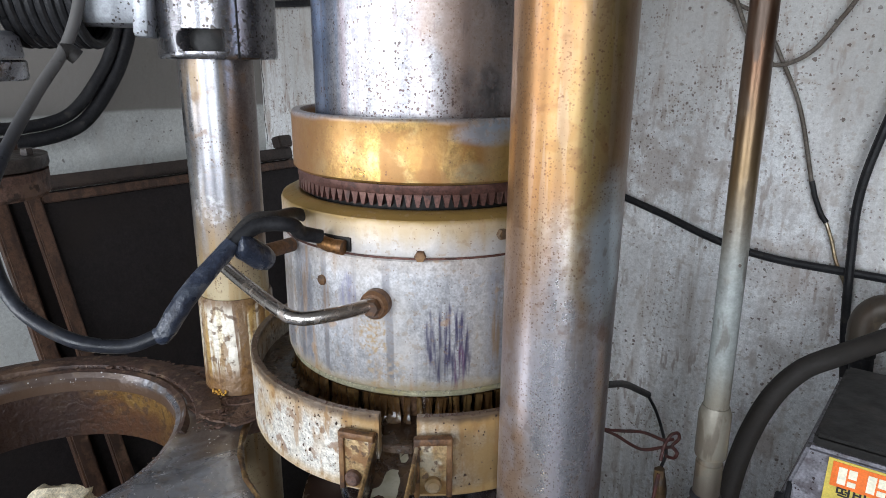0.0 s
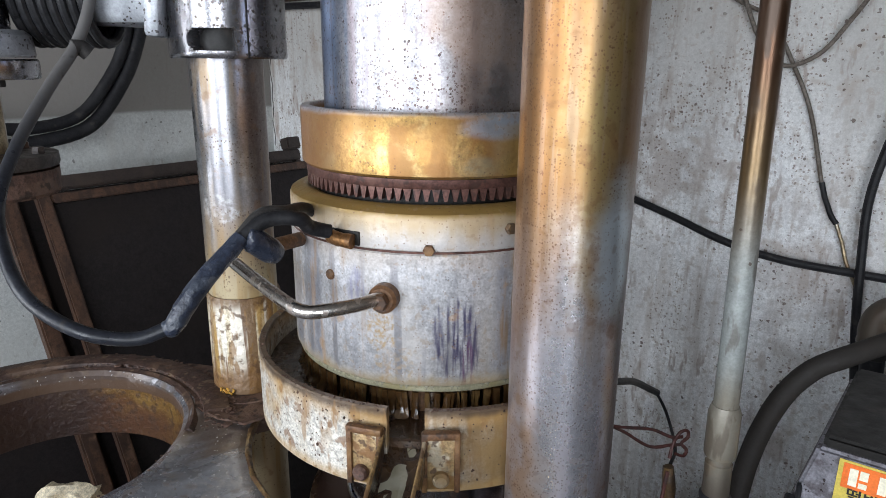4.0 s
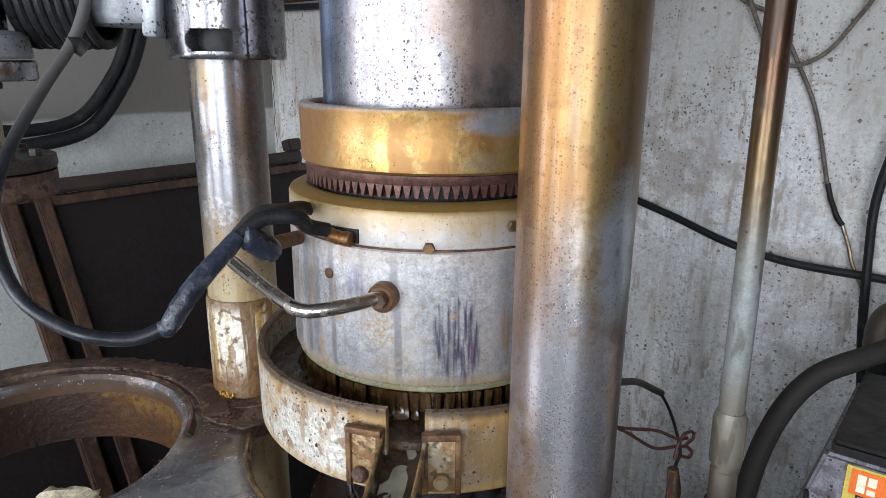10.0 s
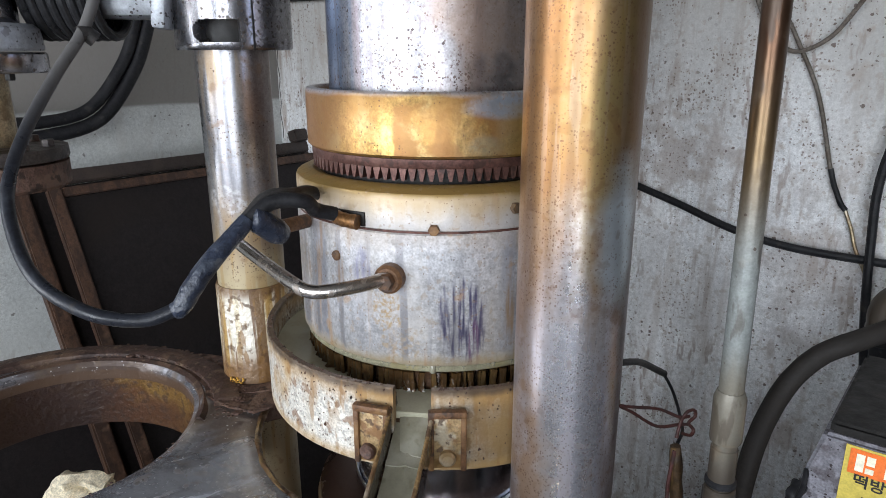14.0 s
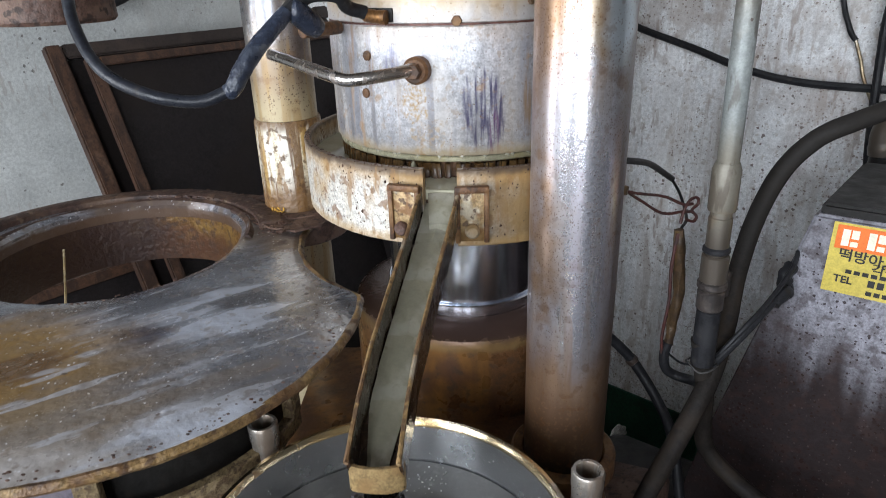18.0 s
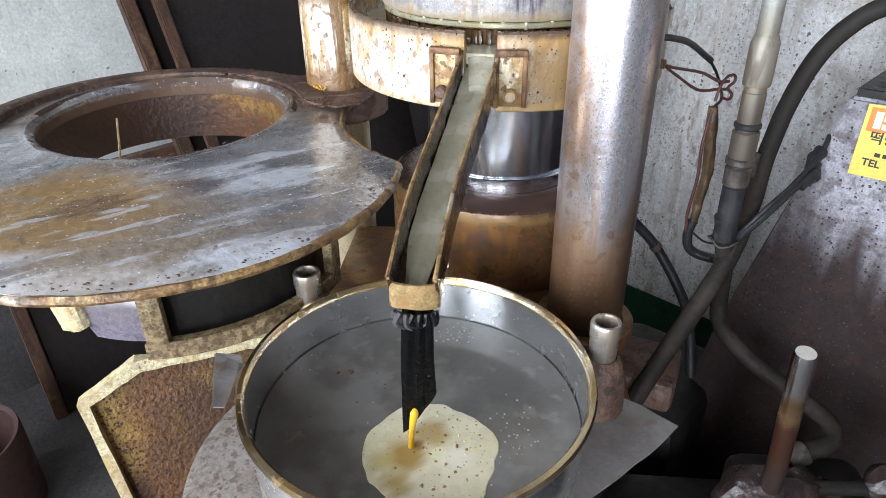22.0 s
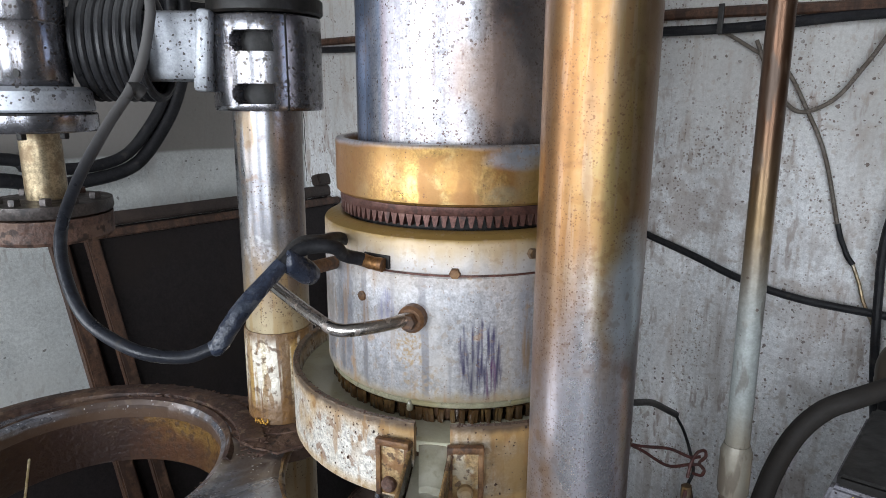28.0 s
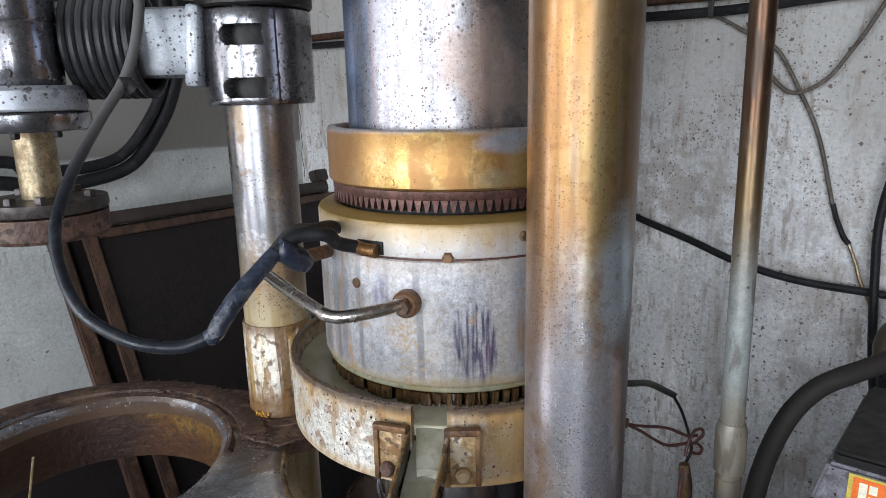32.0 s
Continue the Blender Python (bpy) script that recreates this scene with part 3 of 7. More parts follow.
M["panrim"] = material("browned_basin_rim", (0.56, 0.46, 0.30), 0.22, 1.0, [
    ("noise", 10, 0.47, 0.60, (0.48, 0.32, 0.13), 0.75, 0.25, 0.9), ("noise", 50, 0.58, 0.68, (0.22, 0.12, 0.05), 0.7, 0.4, 0.4), ("noise", 22, 0.58, 0.68, (0.80, 0.76, 0.66), 0.7, 0.2, 1.0)], bump=0.06, rough_var=0.06, fine=0.08)
M["oil"] = material("murky_sesame_oil", (0.140, 0.137, 0.130), 0.08, 0.0, [
    ("noise", 6, 0.45, 0.60, (0.215, 0.210, 0.200), 0.85, 0.10, 0.0), ("noise", 16, 0.52, 0.68, (0.115, 0.108, 0.100), 0.7, 0.08, 0.0), ("noise", 40, 0.56, 0.68, (0.24, 0.235, 0.22), 0.4, 0.12, 0.0), ("speck", 200, 0.06, 0.25, (0.45, 0.44, 0.42), 0.7, 0.1, 0.0), ("speck", 150, 0.05, 0.2, (0.05, 0.03, 0.02), 0.8, 0.3, 0.0)], bump=0.03, bump_scale=14, spec=0.7, rough_var=0.03, fine=0.05)
M["flow"] = material("running_sesame_oil", (0.27, 0.255, 0.185), 0.05, 0.0, [("noise", 24, 0.48, 0.64, (0.40, 0.385, 0.31), 0.7, 0.06, 0.0), ("noise", 60, 0.58, 0.68, (0.17, 0.145, 0.085), 0.45, 0.06, 0.0)], bump=0.6, bump_scale=28, spec=0.8, rough_var=0.02, fine=0.05)
M["pool"] = material("pale_gathered_oil", (0.44, 0.425, 0.315), 0.10, 0.0, [("noise", 20, 0.48, 0.64, (0.50, 0.485, 0.38), 0.7, 0.1, 0.0), ("noise", 60, 0.6, 0.7, (0.34, 0.31, 0.18), 0.5, 0.1, 0.0)], spec=0.6, rough_var=0.03, fine=0.05)
M["amber"] = material("clinging_brown_oil", (0.065, 0.033, 0.012), 0.08, 0.0, [("noise", 60, 0.5, 0.66, (0.14, 0.085, 0.032), 0.7, 0.1, 0.0)], bump=0.6, bump_scale=90, spec=0.9, fine=0.1)
M["foam"] = material("pale_oil_foam", (0.78, 0.73, 0.50), 0.28, 0.0, [("noise", 12, 0.42, 0.68, (0.84, 0.80, 0.64), 0.7, 0.3, 0.0),
    ("soft", (-0.022, -0.004, 0.0, 0.026, 0.05), -30, 1.6, (0.40, 0.245, 0.055), 0.9, 0.12, 0.0), ("soft", (0.000, 0.026, 0.0, 0.024, 0.05), -30, 1.8, (0.46, 0.31, 0.10), 0.85, 0.12, 0.0), ("soft", (-0.026, -0.040, 0.0, 0.026, 0.05), -30, 2.0, (0.48, 0.34, 0.09), 0.85, 0.15, 0.0), ("soft", (-0.046, -0.010, 0.0, 0.022, 0.05), -24, 1.6, (0.56, 0.47, 0.17), 0.7, 0.15, 0.0),
    ("soft", (-0.012, 0.010, 0.0, 0.012, 0.05), -50, 1.4, (0.27, 0.15, 0.03), 0.85, 0.1, 0.0), ("soft", (0.030, -0.006, 0.0, 0.024, 0.05), -30, 1.2, (0.90, 0.86, 0.72), 0.8, 0.25, 0.0), ("speck", 300, 0.25, 0.36, (0.34, 0.24, 0.08), 0.75, 0.15, 0.0), ("cluster", 200, 0.5, 0.42, (0.26, 0.16, 0.04), 0.8, 0.15, 0.0)], bump=0.10, bump_scale=60, fine=0.05)
M["stream"] = material("amber_oil_stream", (0.80, 0.46, 0.03), 0.08, 0.0, [("noise", 60, 0.5, 0.7, (0.60, 0.30, 0.02), 0.6, 0.08, 0.0)], spec=0.7, fine=0.05)
M["rubber"] = material("black_rubber", (0.014, 0.014, 0.016), 0.5, 0.0, [("noise", 24, 0.5, 0.7, (0.028, 0.028, 0.030), 0.7, 0.55, 0.0), ("noise", 60, 0.6, 0.72, (0.055, 0.05, 0.045), 0.5, 0.7, 0.0)], bump=0.25, bump_scale=90, spec=0.25)
M["wire"] = material("dusty_brown_wire", (0.13, 0.11, 0.092), 0.55, 0.0, [("noise", 30, 0.5, 0.66, (0.08, 0.06, 0.045), 0.7, 0.6, 0.0)], bump=0.2, spec=0.3)
M["greyhose"] = material("dusty_grey_cable", (0.035, 0.033, 0.032), 0.5, 0.0, [("noise", 18, 0.5, 0.7, (0.065, 0.06, 0.055), 0.7, 0.6, 0.0), ("noise", 50, 0.6, 0.75, (0.02, 0.018, 0.016), 0.7, 0.5, 0.0)], bump=0.15, spec=0.3)
M["loop"] = material("black_cable_dusty_above", (0.016, 0.018, 0.024), 0.34, 0.0, [("noise", 30, 0.55, 0.7, (0.05, 0.055, 0.065), 0.6, 0.4, 0.0), ("above", 10, 0.16, 0.36, (0.14, 0.135, 0.13), 0.8, 0.55, 0.0), ("noise", 60, 0.62, 0.72, (0.04, 0.035, 0.03), 0.6, 0.5, 0.0)], bump=0.12, spec=0.3)
M["coil"] = material("oily_black_cable", (0.022, 0.022, 0.024), 0.36, 0.0, [("above", 14, 0.095, 0.16, (0.11, 0.11, 0.11), 0.7, 0.5, 0.0), ("noise", 30, 0.55, 0.7, (0.012, 0.012, 0.012), 0.7, 0.3, 0.0)], bump=0.15, spec=0.3)
M["tape"] = material("blue_black_tape", (0.022, 0.028, 0.045), 0.3, 0.0, [("band", 70, 0.5, 0.65, (0.05, 0.06, 0.08), 0.7, 0.35, 0.0), ("noise", 40, 0.62, 0.74, (0.2, 0.2, 0.2), 0.6, 0.5, 0.0)], bump=0.5, bump_scale=110)
M["brass"] = material("tarnished_brass", (0.30, 0.24, 0.15), 0.40, 0.7, [("noise", 40, 0.48, 0.62, (0.15, 0.09, 0.04), 0.65, 0.5, 0.4), ("run", 40, 0.5, 0.62, (0.42, 0.40, 0.36), 0.7, 0.33, 0.9)], bump=0.2)
M["handle"] = material("worn_steel_rod", (0.52, 0.49, 0.46), 0.24, 1.0, [("noise", 16, 0.50, 0.64, (0.34, 0.24, 0.16), 0.4, 0.35, 0.8), ("noise", 70, 0.58, 0.66, (0.12, 0.07, 0.04), 0.6, 0.6, 0.2)], bump=0.08, rough_var=0.06, fine=0.12)
M["socket"] = material("worn_cream_steel", (0.44, 0.41, 0.37), 0.30, 0.8, [("streak", 40, 0.52, 0.62, (0.20, 0.13, 0.08), 0.7, 0.4, 0.5), ("noise", 30, 0.52, 0.66, (0.40, 0.34, 0.27), 0.5, 0.35, 0.8), ("noise", 80, 0.58, 0.66, (0.14, 0.08, 0.04), 0.6, 0.5, 0.2)], bump=0.06, rough_var=0.06, fine=0.1)
M["pipe"] = material("grey_painted_pipe", (0.27, 0.29, 0.28), 0.45, 0.15, [
    ("above", 10, 1.19, 1.30, (0.19, 0.12, 0.048), 0.88, 0.32, 0.85), ("above", 10, 1.30, 1.42, (0.085, 0.045, 0.028), 0.95, 0.30, 0.85),
    ("below", 40, 1.14, 1.08, (0.17, 0.14, 0.095), 0.75, 0.45, 0.3), ("below", 40, 1.05, 0.98, (0.055, 0.042, 0.032), 0.88, 0.45, 0.3), ("speck", 130, 0.2, 0.36, (0.08, 0.05, 0.035), 0.8, 0.7, 0.0),
    ("noise", 26, 0.60, 0.70, (0.20, 0.15, 0.10), 0.5, 0.5, 0.2), ("drips", 70, 0.48, 0.58, (0.05, 0.032, 0.02), 0.75, 0.5, 0.1), ("dash", 60, 0.54, 0.62, (0.06, 0.04, 0.026), 0.6, 0.5, 0.1)], bump=0.15, fine=0.15)
M["castarm"] = material("speckled_silver_paint", (0.38, 0.40, 0.43), 0.40, 0.35, [
    ("noise", 14, 0.48, 0.66, (0.36, 0.38, 0.42), 0.7, 0.4, 0.4), ("speck", 230, 0.7, 0.6, (0.05, 0.04, 0.035), 0.9, 0.7, 0.0), ("cluster", 90, 0.5, 0.5, (0.06, 0.05, 0.045), 0.85, 0.6, 0.0), ("noise", 26, 0.62, 0.72, (0.12, 0.10, 0.09), 0.7, 0.6, 0.0)], bump=0.15, fine=0.15)
M["clamp"] = material("polished_clamp_steel", (0.27, 0.27, 0.29), 0.24, 0.98, [
    ("noise", 9, 0.50, 0.66, (0.26, 0.25, 0.26), 0.6, 0.3, 0.95), ("run", 20, 0.55, 0.7, (0.14, 0.12, 0.12), 0.6, 0.35, 0.7), ("speck", 230, 0.7, 0.55, (0.06, 0.045, 0.035), 0.9, 0.35, 0.5), ("cluster", 150, 0.7, 0.6, (0.06, 0.05, 0.04), 0.85, 0.35, 0.5)], bump=0.03, bump_scale=150, rough_var=0.05, fine=0.15)
M["rightwall"] = material("splashed_white_wall", (0.82, 0.83, 0.84), 0.72, 0.0, [
    ("noise", 2.4, 0.48, 0.66, (0.66, 0.65, 0.64), 0.4, 0.75, 0.0), ("run", 14, 0.50, 0.68, (0.58, 0.55, 0.52), 0.3, 0.7, 0.0), ("run", 38, 0.54, 0.66, (0.50, 0.455, 0.415), 0.28, 0.7, 0.0), ("streak", 40, 0.56, 0.72, (0.44, 0.385, 0.335), 0.38, 0.7, 0.0),
    ("above", 3, 1.06, 1.52, (0.40, 0.385, 0.355), 0.74, 0.75, 0.0), ("soft", (0.70, 0.19, 1.06, 0.22, 0.34), 14, 2.8, (0.46, 0.42, 0.39), 0.22, 0.7, 0.0), ("soft", (0.62, 0.26, 1.02, 0.11, 0.14), 22, 4.0, (0.26, 0.21, 0.18), 0.35, 0.7, 0.0), ("soft", (0.42, 0.43, 1.19, 0.16, 0.10), 26, 4.5, (0.36, 0.295, 0.255), 0.5, 0.7, 0.0),
    ("dashes", 34, 0.56, 0.68, (0.36, 0.29, 0.245), 0.55, 0.7, 0.0), ("dashes", 70, 0.56, 0.66, (0.27, 0.195, 0.155), 0.6, 0.7, 0.0), ("drips", 60, 0.52, 0.66, (0.33, 0.265, 0.22), 0.5, 0.7, 0.0), ("noise", 30, 0.60, 0.70, (0.40, 0.335, 0.285), 0.5, 0.7, 0.0), ("noise", 90, 0.59, 0.66, (0.42, 0.36, 0.31), 0.5, 0.7, 0.0),
    ("cluster", 120, 0.65, 0.42, (0.11, 0.07, 0.055), 0.85, 0.6, 0.0), ("speck", 70, 0.12, 0.22, (0.08, 0.06, 0.05), 0.8, 0.6, 0.0), ("cluster", 240, 0.75, 0.55, (0.17, 0.115, 0.09), 0.75, 0.6, 0.0), ("speck", 200, 0.16, 0.40, (0.12, 0.085, 0.07), 0.8, 0.6, 0.0)], bump=0.25, bump_scale=60, fine=0.2)
M["leftwall"] = material("cream_wall_shaded_above", (0.56, 0.575, 0.56), 0.75, 0.0, [
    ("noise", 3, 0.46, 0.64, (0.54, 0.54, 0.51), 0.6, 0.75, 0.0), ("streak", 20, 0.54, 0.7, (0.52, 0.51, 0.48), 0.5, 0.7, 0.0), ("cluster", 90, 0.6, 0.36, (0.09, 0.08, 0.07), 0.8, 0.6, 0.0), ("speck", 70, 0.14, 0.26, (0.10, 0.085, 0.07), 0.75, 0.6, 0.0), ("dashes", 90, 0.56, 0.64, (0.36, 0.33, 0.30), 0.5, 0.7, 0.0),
    # The above layer paints the upper wall's shadow as a darker tone
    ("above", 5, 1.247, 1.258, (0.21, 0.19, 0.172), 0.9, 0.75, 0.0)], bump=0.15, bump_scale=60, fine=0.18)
M["wall"] = material("plain_dark_plaster", (0.10, 0.094, 0.088), 0.8, 0.0, [("noise", 2, 0.5, 0.7, (0.075, 0.07, 0.065), 0.6, 0.8, 0.0)], bump=0.1)
M["ceiling"] = material("sooty_ceiling_board", (0.16, 0.15, 0.14), 0.85, 0.0, [("noise", 2, 0.5, 0.7, (0.10, 0.09, 0.085), 0.6, 0.85, 0.0)], bump=0.1)
M["floor"] = material("dirty_concrete", (0.045, 0.042, 0.043), 0.75, 0.0, [
    ("noise", 5, 0.48, 0.64, (0.045, 0.041, 0.041), 0.8, 0.7, 0.0), ("noise", 90, 0.56, 0.68, (0.08, 0.076, 0.076), 0.6, 0.8, 0.0)], bump=0.4, bump_scale=90)
M["green"] = material("dark_green_paint", (0.012, 0.07, 0.04), 0.5, 0.0, [("noise", 16, 0.55, 0.72, (0.02, 0.03, 0.022), 0.8, 0.6, 0.0)], bump=0.15)
M["dimfoot"] = material("dim_wall_foot", (0.045, 0.042, 0.042), 0.7, 0.0, [("noise", 8, 0.5, 0.66, (0.028, 0.025, 0.025), 0.8, 0.7, 0.0), ("noise", 60, 0.56, 0.68, (0.07, 0.065, 0.06), 0.6, 0.8, 0.0)], bump=0.2)
M["wood"] = material("brown_stained_wood", (0.080, 0.040, 0.024), 0.5, 0.0, [
    ("streak", 60, 0.45, 0.60, (0.035, 0.018, 0.012), 0.85, 0.55, 0.0), ("noise", 22, 0.57, 0.68, (0.16, 0.09, 0.055), 0.65, 0.6, 0.0), ("noise", 90, 0.56, 0.66, (0.025, 0.014, 0.010), 0.6, 0.6, 0.0)], bump=0.4, bump_scale=100)
M["darkwood"] = material("blackened_wood", (0.035, 0.024, 0.02), 0.55, 0.0, [("noise", 16, 0.5, 0.7, (0.06, 0.04, 0.03), 0.7, 0.6, 0.0)], bump=0.2)
M["panel"] = material("sooty_dark_panel", (0.016, 0.0125, 0.0125), 0.6, 0.0, [("noise", 6, 0.5, 0.7, (0.018, 0.013, 0.011), 0.7, 0.55, 0.0)], bump=0.1, spec=0.25)
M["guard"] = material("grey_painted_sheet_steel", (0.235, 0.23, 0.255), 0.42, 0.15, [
    # Below 0.9 m: grime together with the low shade, both put into the colour
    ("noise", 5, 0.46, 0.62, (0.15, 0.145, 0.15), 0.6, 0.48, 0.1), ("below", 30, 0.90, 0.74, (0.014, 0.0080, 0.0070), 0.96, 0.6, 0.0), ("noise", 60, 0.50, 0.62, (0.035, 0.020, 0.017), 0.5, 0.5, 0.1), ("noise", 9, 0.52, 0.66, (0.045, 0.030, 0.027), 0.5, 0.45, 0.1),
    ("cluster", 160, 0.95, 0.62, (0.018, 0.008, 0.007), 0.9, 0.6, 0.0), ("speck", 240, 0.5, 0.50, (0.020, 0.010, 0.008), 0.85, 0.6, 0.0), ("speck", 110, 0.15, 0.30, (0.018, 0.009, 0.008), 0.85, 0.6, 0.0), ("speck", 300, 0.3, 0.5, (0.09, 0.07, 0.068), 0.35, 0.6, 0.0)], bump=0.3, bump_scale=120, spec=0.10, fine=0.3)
M["yellow"] = material("yellow_sticker", (0.56, 0.44, 0.085), 0.45, 0.0, [("noise", 20, 0.6, 0.8, (0.6, 0.48, 0.12), 0.5, 0.5, 0.0), ("speck", 160, 0.2, 0.3, (0.20, 0.13, 0.05), 0.7, 0.6, 0.0)], fine=0.15)
M["orange"] = material("orange_print", (0.80, 0.17, 0.03), 0.4, fine=0.12)
M["cream"] = material("cream_print", (0.86, 0.80, 0.62), 0.4, fine=0.12)
M["ink"] = material("black_print", (0.02, 0.02, 0.02), 0.4, fine=0.12)
M["styro"] = material("oil_soaked_crumbs", (0.115, 0.046, 0.010), 0.5, 0.0, [
    ("noise", 6, 0.46, 0.62, (0.30, 0.175, 0.035), 0.85, 0.45, 0.0), ("noise", 7, 0.52, 0.64, (0.045, 0.016, 0.005), 0.85, 0.5, 0.0), ("speck", 230, 0.8, 0.75, (0.025, 0.009, 0.003), 0.85, 0.7, 0.0), ("xplus", 10, -0.05, 0.07, (0.030, 0.012, 0.005), 0.72, 0.6, 0.0), ("noise", 160, 0.54, 0.64, (0.040, 0.015, 0.005), 0.75, 0.7, 0.0)], bump=1.0, bump_scale=130)
M["styrorim"] = material("yellowed_foam_edge", (0.52, 0.45, 0.28), 0.7, 0.0, [("noise", 9, 0.55, 0.66, (0.22, 0.12, 0.035), 0.8, 0.5, 0.0), ("speck", 150, 0.2, 0.4, (0.14, 0.07, 0.03), 0.8, 0.7, 0.0), ("noise", 12, 0.50, 0.62, (0.42, 0.30, 0.15), 0.5, 0.6, 0.0), ("noise", 30, 0.53, 0.66, (0.42, 0.31, 0.13), 0.7, 0.7, 0.0), ("noise", 90, 0.56, 0.64, (0.30, 0.19, 0.07), 0.6, 0.7, 0.0)], bump=0.6, bump_scale=140)
M["paper"] = material("crumpled_paper", (0.19, 0.18, 0.175), 0.7, 0.0, [("noise", 14, 0.48, 0.62, (0.13, 0.11, 0.095), 0.75, 0.6, 0.0), ("noise", 40, 0.58, 0.68, (0.12, 0.085, 0.06), 0.6, 0.6, 0.0)], bump=0.3, fine=0.12)
M["rag"] = material("black_cloth_wick", (0.0045, 0.0045, 0.005), 0.38, 0.0, [("streak", 60, 0.5, 0.7, (0.010, 0.010, 0.011), 0.8, 0.3, 0.0), ("speck", 260, 0.12, 0.3, (0.20, 0.18, 0.15), 0.8, 0.3, 0.0)], bump=0.5, bump_scale=120, spec=0.3)
M["sack"] = material("oily_cloth_sack", (0.66, 0.58, 0.42), 0.75, 0.0, [("noise", 14, 0.5, 0.66, (0.52, 0.33, 0.13), 0.8, 0.7, 0.0), ("noise", 60, 0.55, 0.7, (0.74, 0.66, 0.5), 0.6, 0.8, 0.0)], bump=0.6, bump_scale=70)
M["burnt"] = material("scorched_brown_resin", (0.07, 0.042, 0.02), 0.45, 0.1, [("run", 60, 0.52, 0.62, (0.15, 0.09, 0.034), 0.7, 0.4, 0.0), ("noise", 40, 0.5, 0.64, (0.03, 0.018, 0.012), 0.8, 0.5, 0.0)], bump=0.4)
M["redwire"] = material("rusty_red_wire", (0.07, 0.022, 0.018), 0.5, 0.1, [("noise", 60, 0.5, 0.7, (0.035, 0.02, 0.018), 0.8, 0.6, 0.0)], bump=0.3)
M["whiterag"] = material("white_scrap", (0.75, 0.75, 0.73), 0.7, 0.0, bump=0.4)
M["crumbs"] = material("golden_crumbs", (0.55, 0.30, 0.05), 0.6, 0.0)

# ---- builders ----


def thing(name, at, label, category, group="", kind=""):
    ob = new(name)
    ob.location = at
    ob.empty_display_size = 0.05
    return tagged(ob, label, category, group, kind)


def base_of(ob):
    at = Vector(ob.location)
    while ob.parent:
        ob = ob.parent
        at = at + ob.location
    return at


def part(name, bm, mat, parent=None, label="", sharp=35, at=None):
    """Links a bmesh in world coordinates as one mesh object under a thing or a part."""
    here = base_of(parent) if parent else Vector((0, 0, 0))
    origin = Vector(at) if at is not None else here
    bmesh.ops.recalc_face_normals(bm, faces=bm.faces)
    me = bpy.data.meshes.new(name)
    bm.transform(Matrix.Translation(-origin))
    bm.to_mesh(me)
    bm.free()
    me.materials.append(mat)
    me.polygons.foreach_set("use_smooth", [True] * len(me.polygons))
    me.set_sharp_from_angle(angle=radians(sharp))
    ob = new(name, me)
    ob.location = origin - here
    if parent:
        ob.parent = parent
    if label:
        ob["label"] = label
    return ob


def lathe(profile, seg=96, at=(0, 0), a0=0.0, a1=360.0, bm=None, wobble=0.0):
    """Turns a closed (r, z) outline about an upright axis."""
    bm = bm or bmesh.new()
    full = abs(a1 - a0 - 360) < 1e-6
    rings = []
    for i in range(seg if full else seg + 1):
        a = radians(a0 + (a1 - a0) * i / seg)
        k = 1 + (noise.noise((math.cos(a) * 3, math.sin(a) * 3, 0.3)) * wobble if wobble else 0)
        rings.append([bm.verts.new((at[0] + r * k * math.cos(a), at[1] + r * k * math.sin(a), z)) for r, z in profile])
    n = len(profile)
    for i in range(len(rings) if full else len(rings) - 1):
        p, q = rings[i], rings[(i + 1) % len(rings)]
        for j in range(n):
            k = (j + 1) % n
            vs = []
            for v in (p[j], q[j], q[k], p[k]):
                if v not in vs:
                    vs.append(v)
            bm.faces.new(vs)
    if not full:
        bm.faces.new(rings[0])
        bm.faces.new(list(reversed(rings[-1])))
    bmesh.ops.remove_doubles(bm, verts=bm.verts, dist=1e-6)
    return bm


def ring_profile(r0, r1, z0, z1, c=0.0015):
    return [(r0, z0 + c), (r0 + c, z0), (r1 - c, z0), (r1, z0 + c), (r1, z1 - c), (r1 - c, z1), (r0 + c, z1), (r0, z1 - c)]


def solid(profile, seg=64, at=(0, 0), bm=None):
    """Turns an open outline that starts and ends on the axis."""
    bm = bm or bmesh.new()
    rings = []
    for r, z in profile:
        if r < 1e-6:
            rings.append([bm.verts.new((at[0], at[1], z))])
        else:
            rings.append([bm.verts.new((at[0] + r * math.cos(2 * math.pi * i / seg), at[1] + r * math.sin(2 * math.pi * i / seg), z)) for i in range(seg)])
    for p, q in zip(rings, rings[1:]):
        for i in range(seg):
            k = (i + 1) % seg
            if len(p) == 1 and len(q) == 1:
                continue
            if len(p) == 1:
                bm.faces.new((p[0], q[k], q[i]))
            elif len(q) == 1:
                bm.faces.new((p[i], p[k], q[0]))
            else:
                bm.faces.new((p[i], p[k], q[k], q[i]))
    return bm


def box(c, s, m=None, bev=0.003, bm=None, seg=2):
    b2 = bmesh.new()
    bmesh.ops.create_cube(b2, size=1)
    bmesh.ops.scale(b2, vec=s, verts=b2.verts)
    if bev:
        bmesh.ops.bevel(b2, geom=list(b2.edges), offset=min(bev, min(s) * 0.45), segments=seg, affect="EDGES", profile=0.5)
    if m is not None:
        b2.transform(m)
    b2.transform(Matrix.Translation(c))
    if bm is None:
        return b2
    return join(bm, b2)


def join(bm, other):
    me = bpy.data.meshes.new("tmp")
    other.to_mesh(me)
    other.free()
    bm.from_mesh(me)
    bpy.data.meshes.remove(me)
    return bm


